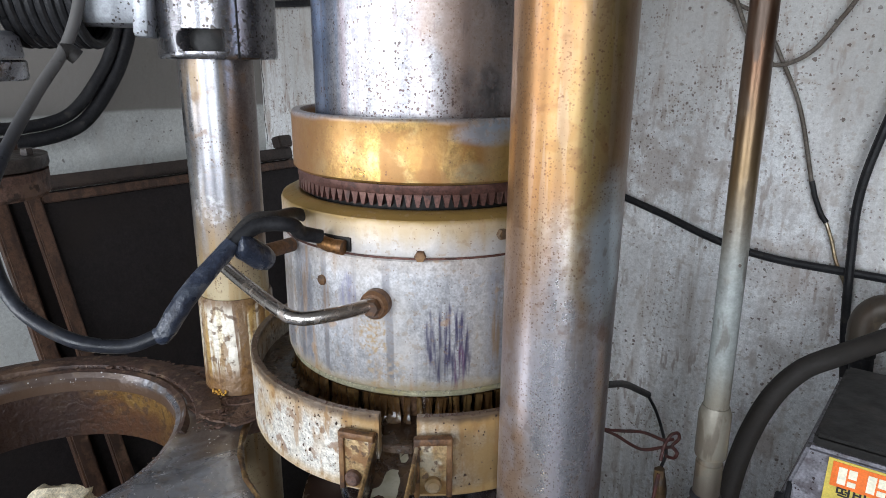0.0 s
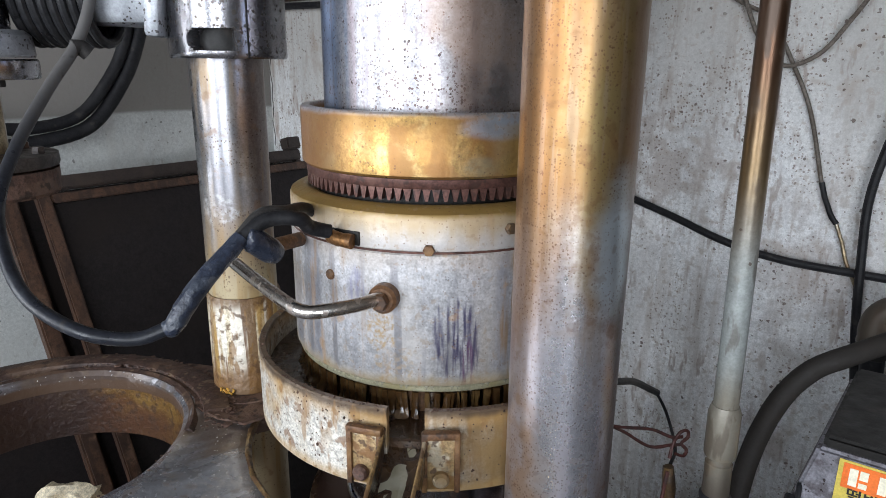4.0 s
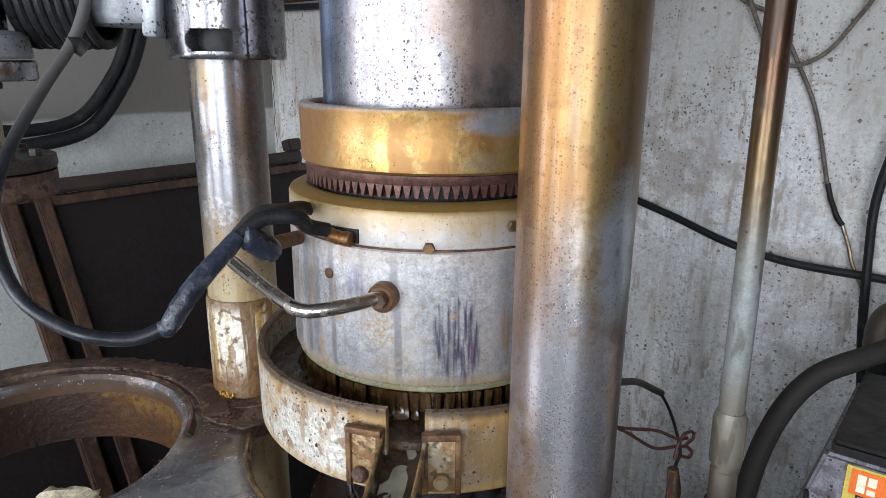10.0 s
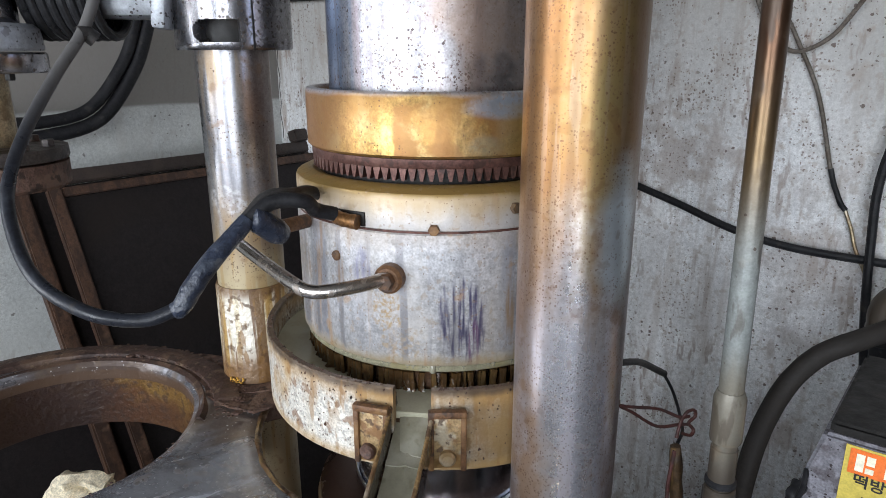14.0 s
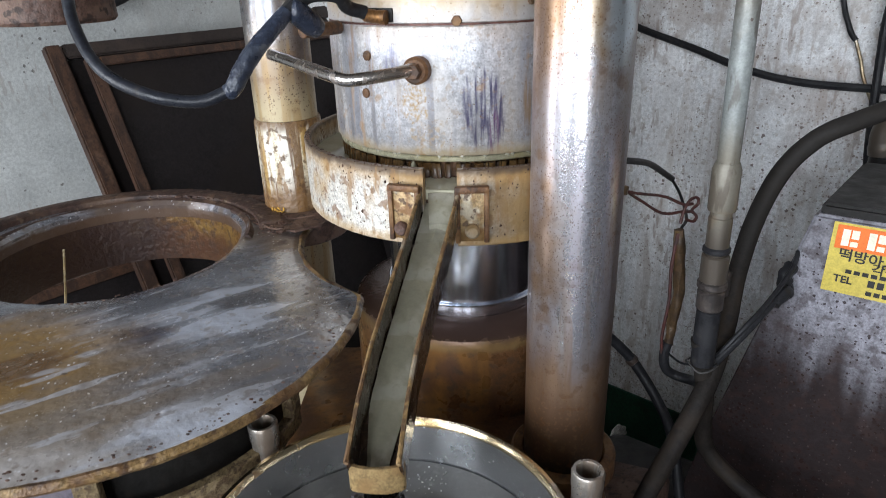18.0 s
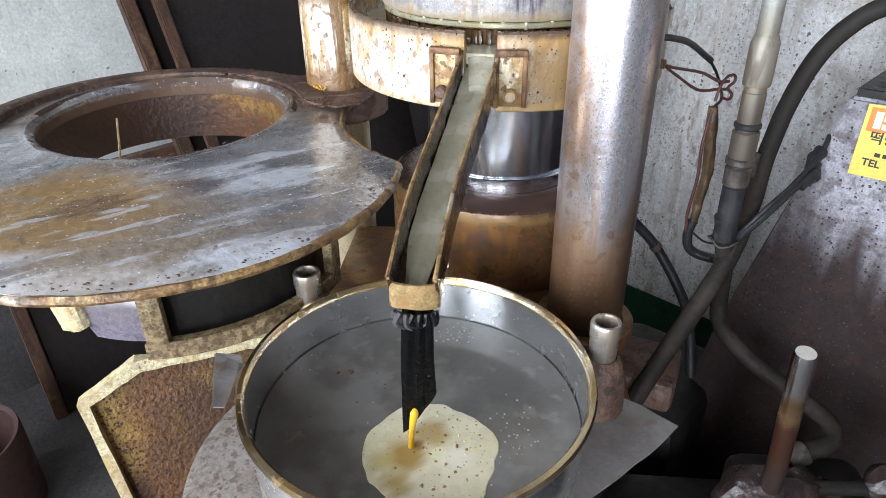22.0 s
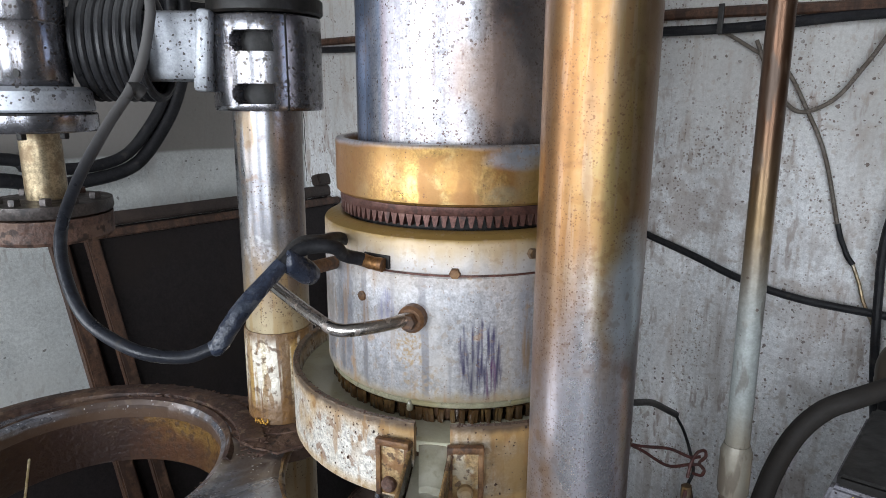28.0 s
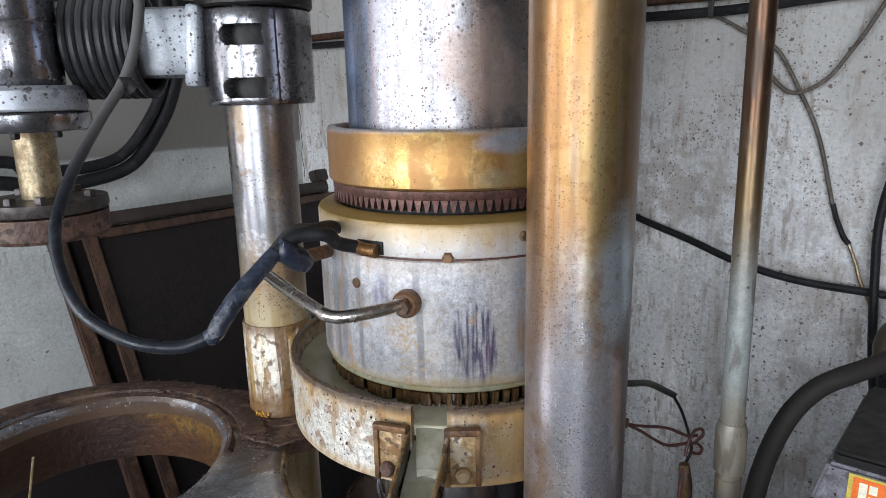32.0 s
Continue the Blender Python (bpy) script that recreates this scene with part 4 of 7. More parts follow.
def smooth_path(pts, steps=6):
    pts = [Vector(p) for p in pts]
    out = []
    ext = [pts[0] * 2 - pts[1], *pts, pts[-1] * 2 - pts[-2]]
    for i in range(1, len(ext) - 2):
        p0, p1, p2, p3 = ext[i - 1:i + 3]
        for k in range(steps):
            t = k / steps
            out.append(0.5 * (2 * p1 + (p2 - p0) * t + (2 * p0 - 5 * p1 + 4 * p2 - p3) * t * t + (3 * p1 - p0 - 3 * p2 + p3) * t ** 3))
    out.append(pts[-1])
    return out


def tube(pts, r, seg=12, steps=6, bm=None, rough=0.0, radii=None):
    """A round bar or hose along points; radii: (place along 0..1, factor) rows."""
    bm = bm or bmesh.new()
    path = smooth_path(pts, steps) if steps > 1 else [Vector(p) for p in pts]
    d = (path[1] - path[0]).normalized()
    side = d.orthogonal().normalized()
    rings = []
    for i, p in enumerate(path):
        d2 = (path[min(i + 1, len(path) - 1)] - path[max(i - 1, 0)]).normalized()
        side = (d.rotation_difference(d2) @ side).normalized()
        d = d2
        up = d.cross(side).normalized()
        k = 1.0
        if radii:
            k = float(np.interp(i / (len(path) - 1), [a for a, _ in radii], [b for _, b in radii]))
        ring = []
        for j in range(seg):
            a = 2 * math.pi * j / seg
            q = r * k * (1 + rough * noise.noise(Vector((i * 0.37, j * 0.9, r * 90))))
            ring.append(bm.verts.new(p + side * math.cos(a) * q + up * math.sin(a) * q))
        rings.append(ring)
    for p, q in zip(rings, rings[1:]):
        for j in range(seg):
            k = (j + 1) % seg
            bm.faces.new((p[j], p[k], q[k], q[j]))
    bm.faces.new(list(reversed(rings[0])))
    bm.faces.new(rings[-1])
    return bm


def rod(a, b, r, seg=24, bm=None, c=0.001):
    """A straight round bar with eased ends."""
    a, b = Vector(a), Vector(b)
    d = (b - a).normalized()
    ln = (b - a).length
    b2 = solid([(0, 0), (r - c, 0), (r, c), (r, ln - c), (r - c, ln), (0, ln)], seg)
    b2.transform(Matrix.Translation(a) @ d.to_track_quat("Z", "Y").to_matrix().to_4x4())
    return b2 if bm is None else join(bm, b2)


def hexhead(at, out, r, h, bm=None):
    """A bolt head that stands out along the way out."""
    b2 = solid([(0, 0), (r, 0), (r, h * 0.75), (r * 0.86, h), (0, h)], 6)
    b2.transform(Matrix.Translation(at) @ Vector(out).to_track_quat("Z", "Y").to_matrix().to_4x4())
    return b2 if bm is None else join(bm, b2)


def prism(outline, z0, z1, c=0.003, bm=None):
    """An upright slab over a counter-clockwise outline, with eased edges."""
    bm = bm or bmesh.new()
    pts = [Vector((x, y)) for x, y in outline]
    n = len(pts)

    def inset(k):
        res = []
        for i, p in enumerate(pts):
            t = (pts[(i + 1) % n] - pts[i - 1]).normalized()
            res.append(p + Vector((-t.y, t.x)) * k)
        return res
    rings = []
    for k, z in ((c, z0), (0, z0 + c), (0, z1 - c), (c, z1)):
        rings.append([bm.verts.new((p.x, p.y, z)) for p in inset(k)])
    for p, q in zip(rings, rings[1:]):
        for i in range(n):
            j = (i + 1) % n
            bm.faces.new((p[i], p[j], q[j], q[i]))
    bmesh.ops.triangulate(bm, faces=[bm.faces.new(list(reversed(rings[0]))), bm.faces.new(rings[-1])])
    return bm


def polar(r, deg, z, at=(0, 0)):
    return Vector((at[0] + r * math.cos(radians(deg)), at[1] + r * math.sin(radians(deg)), z))


# ---- structure ----


def wall_slab(name, a0, a1, b0, b1, z0, z1, mat, label):
    bm = bmesh.new()
    vs = [bm.verts.new(room(a, b, z)) for z in (z0, z1) for a, b in ((a0, b0), (a1, b0), (a1, b1), (a0, b1))]
    for f in ((0, 3, 2, 1), (4, 5, 6, 7), (0, 1, 5, 4), (1, 2, 6, 5), (2, 3, 7, 6), (3, 0, 4, 7)):
        bm.faces.new([vs[i] for i in f])
    return tagged(part(name, bm, mat), label, "", "", "structure")


T = 0.15
wall_slab("floor", -T, ROOM_A + T, -T, ROOM_B + T, -0.1, 0, M["floor"], "dirty dark grey concrete floor of the workshop")
wall_slab("ceiling", -T, ROOM_A + T, -T, ROOM_B + T, ROOM_H, ROOM_H + 0.1, M["ceiling"], "plain grey workshop ceiling")
wall_slab("wall_east", 0, ROOM_A, -T, 0, 0, ROOM_H, M["rightwall"], "white plaster wall spattered with brown grease and streaks")
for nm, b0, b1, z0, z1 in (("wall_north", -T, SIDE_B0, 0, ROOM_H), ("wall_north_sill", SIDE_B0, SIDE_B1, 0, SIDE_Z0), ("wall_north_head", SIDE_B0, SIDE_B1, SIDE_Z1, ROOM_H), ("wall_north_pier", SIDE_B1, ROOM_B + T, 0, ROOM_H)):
    wall_slab(nm, -T, 0, b0, b1, z0, z1, M["leftwall"], "cream plaster wall with a shadow tone painted over its upper part")
wall_slab("wall_south", ROOM_A, ROOM_A + T, -T, ROOM_B + T, 0, ROOM_H, M["wall"], "plain dark plaster wall behind the camera")
edge = 0.0
for a0, a1, z0, z1, watts in WINDOWS:
    for nm, p0, p1, q0, q1 in (("wall_west", edge, a0, 0, ROOM_H), ("wall_west_sill", a0, a1, 0, z0), ("wall_west_head", a0, a1, z1, ROOM_H)):
        wall_slab(nm, p0, p1, ROOM_B, ROOM_B + T, q0, q1, M["wall"], "plain dark plaster wall round the windows")
    edge = a1
wall_slab("wall_west_pier", edge, ROOM_A, ROOM_B, ROOM_B + T, 0, ROOM_H, M["wall"], "plain dark plaster wall round the windows")
# Unseen slab, added so the column's right side reflects something dark
wall_slab("unseen_dark_slab", 2.25, 2.25 + T, 0, 0.8, 0, ROOM_H, M["wall"], "unseen dark slab added beside the guard to darken reflections")
wall_slab("baseboard", 0.0, 2.25, 0, 0.006, 0, 0.272, M["green"], "dark green painted band along the foot of the wall")

# Dark band stands in for the dim light low on this wall
wall_slab("dim_band_north", 0, 0.006, 0.006, ROOM_B, 0, 0.52, M["dimfoot"], "dark band painted for the dim light at the cream wall's foot")

# ---- the oil press ----
press = thing("oil_press", (0, 0, 0), "hydraulic sesame oil press with a golden column and a chrome piston", "oil press")
stack = thing("press_cylinder", (0, 0, 0), "stained steel heating cylinder with golden collar, catch ring and spout", "press cylinder")
part("piston", lathe(ring_profile(0.10, 0.135, 1.31, 1.80, 0.003), 128), M["chrome"], press, "speckled polished steel piston")
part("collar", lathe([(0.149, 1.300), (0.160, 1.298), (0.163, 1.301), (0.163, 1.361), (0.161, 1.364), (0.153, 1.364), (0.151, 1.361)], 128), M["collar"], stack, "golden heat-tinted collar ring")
part("inner_sleeve", lathe(ring_profile(0.136, 0.1485, 1.262, 1.345), 96), M["dark"], stack, "greasy black sleeve inside the collar")
gear = part("gear_ring", lathe([(0.149, 1.2875), (0.1575, 1.2875), (0.1585, 1.289), (0.1585, 1.2972), (0.149, 1.2972)], 128), M["teeth"], stack, "brown toothed ring under the collar")
for i in range(100):
    a = 360 * i / 100
    bm = bmesh.new()
    rows = []
    for w, z, r in ((1.55, 1.2876, 0.1578), (0.55, 1.2748, 0.1578)):
        rows.append([bm.verts.new(polar(rr, a + s * w, z)) for rr, s in ((r, -1), (r, 1), (0.1495, 1), (0.1495, -1))])
    p, q = rows
    for j in range(4):
        k = (j + 1) % 4
        bm.faces.new((p[j], p[k], q[k], q[j]))
    bm.faces.new(p)
    bm.faces.new(list(reversed(q)))
    part("tooth", bm, M["teeth"], gear)
part("upper_band", lathe([(0.149, 1.227), (0.178, 1.227), (0.1795, 1.2285), (0.1795, 1.262), (0.178, 1.2655), (0.172, 1.2685), (0.1625, 1.272), (0.158, 1.272), (0.149, 1.268)], 128), M["body"], stack, "steel band with golden oil varnish along its upper edge")
part("seam", lathe(ring_profile(0.170, 0.1790, 1.2250, 1.2275, 0.0003), 128), M["teeth"], stack, "rusty dark seam round the cylinder")
part("cylinder_body", lathe([(0.150, 1.078), (0.178, 1.078), (0.180, 1.081), (0.180, 1.2235), (0.1785, 1.2255), (0.150, 1.2255)], 128), M["body"], stack, "dull stained steel heating cylinder")
M["lip"] = material("pale_oily_rim", (0.36, 0.34, 0.23), 0.35, 0.3, [("noise", 30, 0.5, 0.7, (0.30, 0.25, 0.12), 0.7, 0.3, 0.2)], bump=0.15, fine=0.15)
part("lower_lip", lathe(ring_profile(0.150, 0.1765, 1.0695, 1.0765), 128), M["lip"], stack, "pale oily rim under the cylinder")
part("filter_cage", lathe(ring_profile(0.140, 0.160, 1.000, 1.069), 96), M["rusty"], stack, "brown oil-wet perforated filter cage")
for i in range(56):
    a = 360 * i / 56
    w, h = random.uniform(0.003, 0.009), random.uniform(0.028, 0.044)
    part("cage_rib", box(polar(0.1635 + random.uniform(-0.002, 0.003), a + random.uniform(-1.6, 1.6), 1.066 - h / 2), (0.010, w, h), Matrix.Rotation(radians(a + random.uniform(-14, 14)), 4, "Z") @ Matrix.Rotation(radians(random.uniform(-9, 9)), 4, "X"), 0.0015), M["trough"], stack)

# the catch ring, open where the spout leaves it
RING_UP = 0.0075
SP = -97.4
tray = part("catch_ring", lathe([(0.219, 0.978), (0.2265, 0.975), (0.228, 0.977), (0.228, 1.066), (0.2265, 1.068), (0.2205, 1.068), (0.219, 1.066)], 150, (0, 0), SP + 4.9, SP + 355.1), M["ring"], stack, "pale rust-stained oil catch ring")
part("tray_floor", lathe(ring_profile(0.150, 0.2188, 0.979, 1.030), 128), M["trough"], stack, "oily brown floor of the catch ring")


def on_ring(r, deg):
    return Matrix.Translation(polar(r, deg, 0)) @ Matrix.Rotation(radians(deg), 4, "Z")


for da, lab in ((-9.9, "rusty bracket with a round bolt"), (9.0, "rusty bracket with a worn pale centre")):
    m = on_ring(0.229, SP + da)
    bm = box((0.004, 0, 1.017), (0.010, 0.036, 0.064), None, 0.002)
    bm.transform(m)
    br = part("bracket", bm, M["bracketplate"], stack, lab)
    for s in (-1, 1):
        bm = box((0.009, s * 0.0165, 1.017), (0.007, 0.006, 0.066), None, 0.0015)
        bm.transform(m)
        part("bracket_edge", bm, M["rusty"], br)
    bm = box((0.009, 0, 1.048), (0.009, 0.039, 0.008), None, 0.002)
    bm.transform(m)
    part("bracket_top", bm, M["rusty"], br)
    bm = solid([(0, 0), (0.0085, 0), (0.0085, 0.005), (0.006, 0.008), (0, 0.008)], 20)
    bm.transform(m @ Matrix.Translation((0.009, 0.0 if da > 0 else -0.004, 0.999)) @ Matrix.Rotation(radians(90), 4, "Y"))
    part("bolt", bm, M["crustrim"] if da < 0 else M["ring"], br)

# spout: a U channel from the ring down to the basin
S0, S1 = Vector((-0.0255, -0.196, 1.027)), Vector((-0.0720, -0.535, 0.905))


def channel(path, half, wall, height, close=False):
    """A U section along points; half: half its inner width at each point."""
    bm = bmesh.new()
    rings = []
    for i, (p, h, w) in enumerate(zip(path, height, half)):
        d = (path[min(i + 1, len(path) - 1)] - path[max(0, i - 1)]).normalized()
        side = d.cross(Vector((0, 0, 1))).normalized()
        up = side.cross(d).normalized()
        sec = ((-w - wall, h), (-w - wall, -wall), (w + wall, -wall), (w + wall, h), (w, h), (w, 0), (-w, 0), (-w, h))
        jit = 0.0007
        rings.append([bm.verts.new(p + side * (x + random.uniform(-jit, jit)) + up * (z + random.uniform(-jit, jit))) for x, z in sec])
    for p, q in zip(rings, rings[1:]):
        for j in range(8):
            k = (j + 1) % 8
            bm.faces.new((p[j], p[k], q[k], q[j]))
    for r, fl in ((rings[0], True), (rings[-1], False)):
        for quad in ((0, 1, 6, 7), (1, 2, 5, 6), (2, 3, 4, 5)):
            q = [r[j] for j in quad]
            bm.faces.new(q if fl else list(reversed(q)))
    return bm


N = 22


def spout_at(f):
    """The middle of the spout's floor; it leaves the ring askew and straightens towards its end."""
    p = S0.lerp(S1, f)
    return p + Vector((-0.0050 * math.sin(math.pi * min(1.0, f) ** 1.9), 0, 0))


sp_path = [spout_at(i / (N - 1)) for i in range(N)]
spout = part("spout", channel(sp_path, [0.0205 - 0.002 * i / N for i in range(N)], 0.003, [0.027 + 0.009 * i / N for i in range(N)]), M["trough"], stack, "oily brown steel spout channel")
for sgn in (-1, 1):
    rim_pts = []
    for i in range(N):
        d = (sp_path[min(i + 1, N - 1)] - sp_path[max(0, i - 1)]).normalized()
        across_ = d.cross(Vector((0, 0, 1))).normalized()
        rim_pts.append(sp_path[i] + across_ * sgn * (0.0220 - 0.002 * i / N) + across_.cross(d).normalized() * (0.027 + 0.009 * i / N))
    part("spout_rim", tube(rim_pts[::3] + rim_pts[-1:], 0.0021, 8, 3, rough=0.35), M["bead"], spout, "rusty worn upper edge of the spout")
bm = bmesh.new()
rows = []
for i in range(13):
    a = math.pi * i / 12
    x = -math.cos(a) * 0.0222
    f = math.sin(a) * 0.007
    rows.append([bm.verts.new(Vector((S1.x + x, S1.y - f - d, z + 0.001 * noise.noise(Vector((i * 0.6, d * 200, z * 50)))))) for d, z in ((0.0, 0.903), (0.0035, 0.903), (0.0035, 0.9275), (0.0, 0.9275))])
for p, q in zip(rows, rows[1:]):
    for j in range(4):
        k = (j + 1) % 4
        bm.faces.new((p[j], p[k], q[k], q[j]))
bm.faces.new(rows[0])
bm.faces.new(list(reversed(rows[-1])))
part("spout_lip", bm, M["lipplate"], spout, "tan worn end plate of the spout")
part("spout_end", box((S1.x, S1.y - 0.001, 0.9055), (0.043, 0.010, 0.004), None, 0.001), M["trough"], spout)

for ob in [o for o in stack.children if o.name.split(".")[0] in ("catch_ring", "tray_floor", "bracket", "spout")]:
    ob.location.z += RING_UP
part("ram", lathe(ring_profile(0.02, 0.118, 0.60, 0.985), 96), M["ram"], stack, "bright polished hydraulic ram")
part("ram_seal", lathe(ring_profile(0.119, 0.124, 0.835, 0.846), 96), M["ram"], stack)
part("ram_head", lathe(ring_profile(0.02, 0.13, 0.958, 0.978), 96), M["dark"], stack, "dark greasy plate under the catch ring")
part("base_cylinder", lathe([(0.119, 0.45), (0.178, 0.0), (0.178, 0.788), (0.174, 0.803), (0.160, 0.810), (0.119, 0.810)], 96), M["base"], press, "oil-browned round base casting")
COL = (0.119, -0.259)
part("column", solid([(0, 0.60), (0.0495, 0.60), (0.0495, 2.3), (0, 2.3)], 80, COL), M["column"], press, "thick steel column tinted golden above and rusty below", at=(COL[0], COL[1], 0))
part("column_nut", lathe(ring_profile(0.0497, 0.066, 0.672, 0.70, 0.003), 48, COL), M["rusty"], press, "rusty seat of the column")
part("bed_plate", box((-0.045, -0.20, 0.655), (0.42, 0.46, 0.035), None, 0.006), M["base"], press, "rusty press bed under the columns")

# ---- left column with the swing table ----
LC = (-0.288, 0.115)
post = thing("swing_post", (LC[0], LC[1], 0), "chrome post of the swing table with an oil-crusted sleeve", "post")
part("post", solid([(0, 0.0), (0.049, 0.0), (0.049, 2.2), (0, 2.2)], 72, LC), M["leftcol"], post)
part("sleeve", lathe([(0.0495, 0.90), (0.054, 0.90), (0.0535, 1.050), (0.0515, 1.055), (0.0495, 1.055)], 72, LC, wobble=0.02), M["crust"], post, "sleeve crusted with yellow dried oil")

table = thing("swing_table", (-0.43, -0.2, 0), "worn cast iron swing table with a round hopper hole", "table")
TA, TAR, TB, TBR, TH, THR = (-0.422, -0.258), 0.290, (-0.536, -0.073), 0.258, (-0.526, -0.050), 0.183


def table_outline():
    """The edge of two joined discs, scooped out round the press."""
    pts = []
    c = Vector((-0.46, -0.18))
    for i in range(220):
        a = 2 * math.pi * i / 220
        d = Vector((math.cos(a), math.sin(a)))
        best = 0
        for (x, y), r in ((TA, TAR), (TB, TBR), ((-0.297, 0.06), 0.095)):
            o = c - Vector((x, y))
            b = o.dot(d)
            disc = b * b - (o.length_squared - r * r)
            if disc > 0:
                best = max(best, -b + math.sqrt(disc))
        p = c + d * best
        if p.length < 0.252:
            lo, hi = 0.0, best
            for _ in range(30):
                mid = (lo + hi) / 2
                if (c + d * mid).length < 0.252:
                    hi = mid
                else:
                    lo = mid
            p = c + d * lo
        pts.append(p)
    return pts


def table_top(z0, z1):
    """The plate between its outer edge and the round hole, sampled by angle about the hole."""
    out = table_outline()
    bm = bmesh.new()
    hc = Vector(TH)
    inner = []
    for p in out:
        d = (p - hc).normalized()
        inner.append(hc + d * THR)
    steps = 10
    grid = []
    for k in range(steps + 1):
        f = k / steps
        row = []
        for p, q in zip(out, inner):
            v = p.lerp(q, f)
            lump = noise.noise(Vector((v.x * 9, v.y * 9, 0.2))) * 0.0035 + noise.noise(Vector((v.x * 40, v.y * 40, 0.5))) * 0.0008
            edge = -0.004 if k == 0 else (0.004 if k == steps - 1 else (-0.003 if k == steps else 0))
            row.append(bm.verts.new((v.x, v.y, z1 + lump + edge)))
        grid.append(row)
    bot_o = [bm.verts.new((p.x, p.y, z0)) for p in out]
    bot_i = [bm.verts.new((p.x, p.y, z0 - 0.01)) for p in inner]
    rows = [bot_o, *grid, bot_i]
    n = len(out)
    for p, q in zip(rows, rows[1:] + rows[:1]):
        for i in range(n):
            j = (i + 1) % n
            bm.faces.new((p[i], p[j], q[j], q[i]))
    return bm


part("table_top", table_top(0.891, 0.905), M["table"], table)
edge_pts = [Vector((p.x, p.y, 0.8965)) for p in table_outline()]
part("table_edge", tube(edge_pts[::2] + edge_pts[:1], 0.0054, 10, 2, rough=0.3), M["bead"], table, "rusty worn edge of the table")
part("hopper_wall", lathe([(0.186, 0.80), (0.191, 0.80), (0.191, 0.884), (0.186, 0.890)], 110, TH, -30, 206), M["hopper"], table, "rusty round hopper wall under the hole")
part("hole_rim", lathe([(0.184, 0.895), (0.190, 0.908), (0.197, 0.911), (0.203, 0.905), (0.203, 0.895)], 96, TH, 5, 190), M["rim"], table, "worn raised rim of the hole")
part("back_rim", lathe([(0.225, 0.895), (0.228, 0.914), (0.236, 0.917), (0.262, 0.914), (0.264, 0.880), (0.225, 0.880)], 96, TB, 20, 200), M["rim"], table, "raised back edge of the table")
part("post_hub", lathe(ring_profile(0.056, 0.085, 0.86, 0.912, 0.004), 64, LC, wobble=0.03), M["crustrim"], table, "crusted hub round the post")
# cage under the table
M["cage"] = material("crumb_speckled_band", (0.20, 0.145, 0.075), 0.5, 0.2, [("speck", 260, 0.8, 0.75, (0.06, 0.035, 0.02), 0.85, 0.7, 0.0), ("noise", 110, 0.50, 0.60, (0.08, 0.045, 0.022), 0.75, 0.7, 0.0), ("noise", 50, 0.57, 0.65, (0.30, 0.225, 0.125), 0.6, 0.5, 0.1)], bump=0.7, bump_scale=120)
CG = (-0.420, -0.25)
part("cage_hoop", lathe(ring_profile(0.200, 0.214, 0.862, 0.893), 80, CG, 279, 352), M["cage"], table)
part("cage_hoop", lathe(ring_profile(0.200, 0.214, 0.757, 0.779), 80, CG, 279, 352), M["cage"], table)
for a in (283, 350):
    part("cage_bar", box(polar(0.207, a, 0.8175, CG), (0.014, 0.024, 0.084), Matrix.Rotation(radians(a), 4, "Z"), 0.002), M["cage"], table)
# Black sheet added in place of the shade behind the openings
part("cage_shade_sheet", lathe(ring_profile(0.180, 0.186, 0.745, 0.890), 80, CG, 279, 355), M["dark"], table, "black sheet added for the shade inside the cage")

# ---- basin ----
PAN = (-0.0805, -0.482)
PAN_K = 0.965


def pan_profile(rows):
    return [(r * PAN_K, z - 0.003) for r, z in rows]


pan = thing("oil_basin", (PAN[0], PAN[1], 0), "round stainless steel basin half full of oil", "basin")
part("basin_wall", lathe(pan_profile([(0.163, 0.655), (0.178, 0.668), (0.181, 0.7735), (0.1835, 0.7735), (0.1805, 0.665), (0.165, 0.652)]), 128, PAN), M["pan"], pan, "bright stainless wall of the basin")
part("basin_floor", solid(pan_profile([(0, 0.6522), (0.1648, 0.6522), (0.1628, 0.655), (0, 0.655)]), 96, PAN), M["pan"], pan)
part("basin_rim", lathe(pan_profile([(0.1800, 0.774), (0.1806, 0.7774), (0.1838, 0.7818), (0.1886, 0.7812), (0.1903, 0.777), (0.1885, 0.772), (0.1862, 0.7712), (0.1840, 0.7738)]), 128, PAN), M["panrim"], pan, "rolled rim browned by old oil")
pool = thing("oil_pool", (PAN[0], PAN[1], 0.66), "murky greenish grey sesame oil in the basin", "oil")
part("oil_body", solid([(0, 0.66), (0.170 * PAN_K, 0.66), (0.1785 * PAN_K, 0.675), (0.1790 * PAN_K, 0.720), (0.1775 * PAN_K, 0.7215), (0, 0.7215)], 96, PAN), M["oil"], pool)
M["bubble"] = material("clear_oil_bubble", (0.30, 0.30, 0.27), 0.05, 0.0, spec=0.8)
for cx, cy, wx, wy, count in ((-0.050, -0.345, 0.030, 0.022, 34), (0.020, -0.515, 0.022, 0.045, 44), (-0.215, -0.40, 0.02, 0.03, 6)):
    for k in range(count):
        p = (random.gauss(cx, wx * 0.55), random.gauss(cy, wy * 0.55), 0.7216)
        if math.hypot(p[0] - PAN[0], p[1] - PAN[1]) < 0.166:
            bm = bmesh.new()
            bmesh.ops.create_icosphere(bm, subdivisions=2, radius=random.uniform(0.0005, 0.0014), matrix=Matrix.Translation(p))
            part("bubble", bm, M["bubble"], pool)

# ---- pipe at the right ----


def pipe_at(z):
    return Vector((0.2768 - 0.0105 * (z - 1.2), -0.2515 + 0.0136 * (z - 1.2), z))


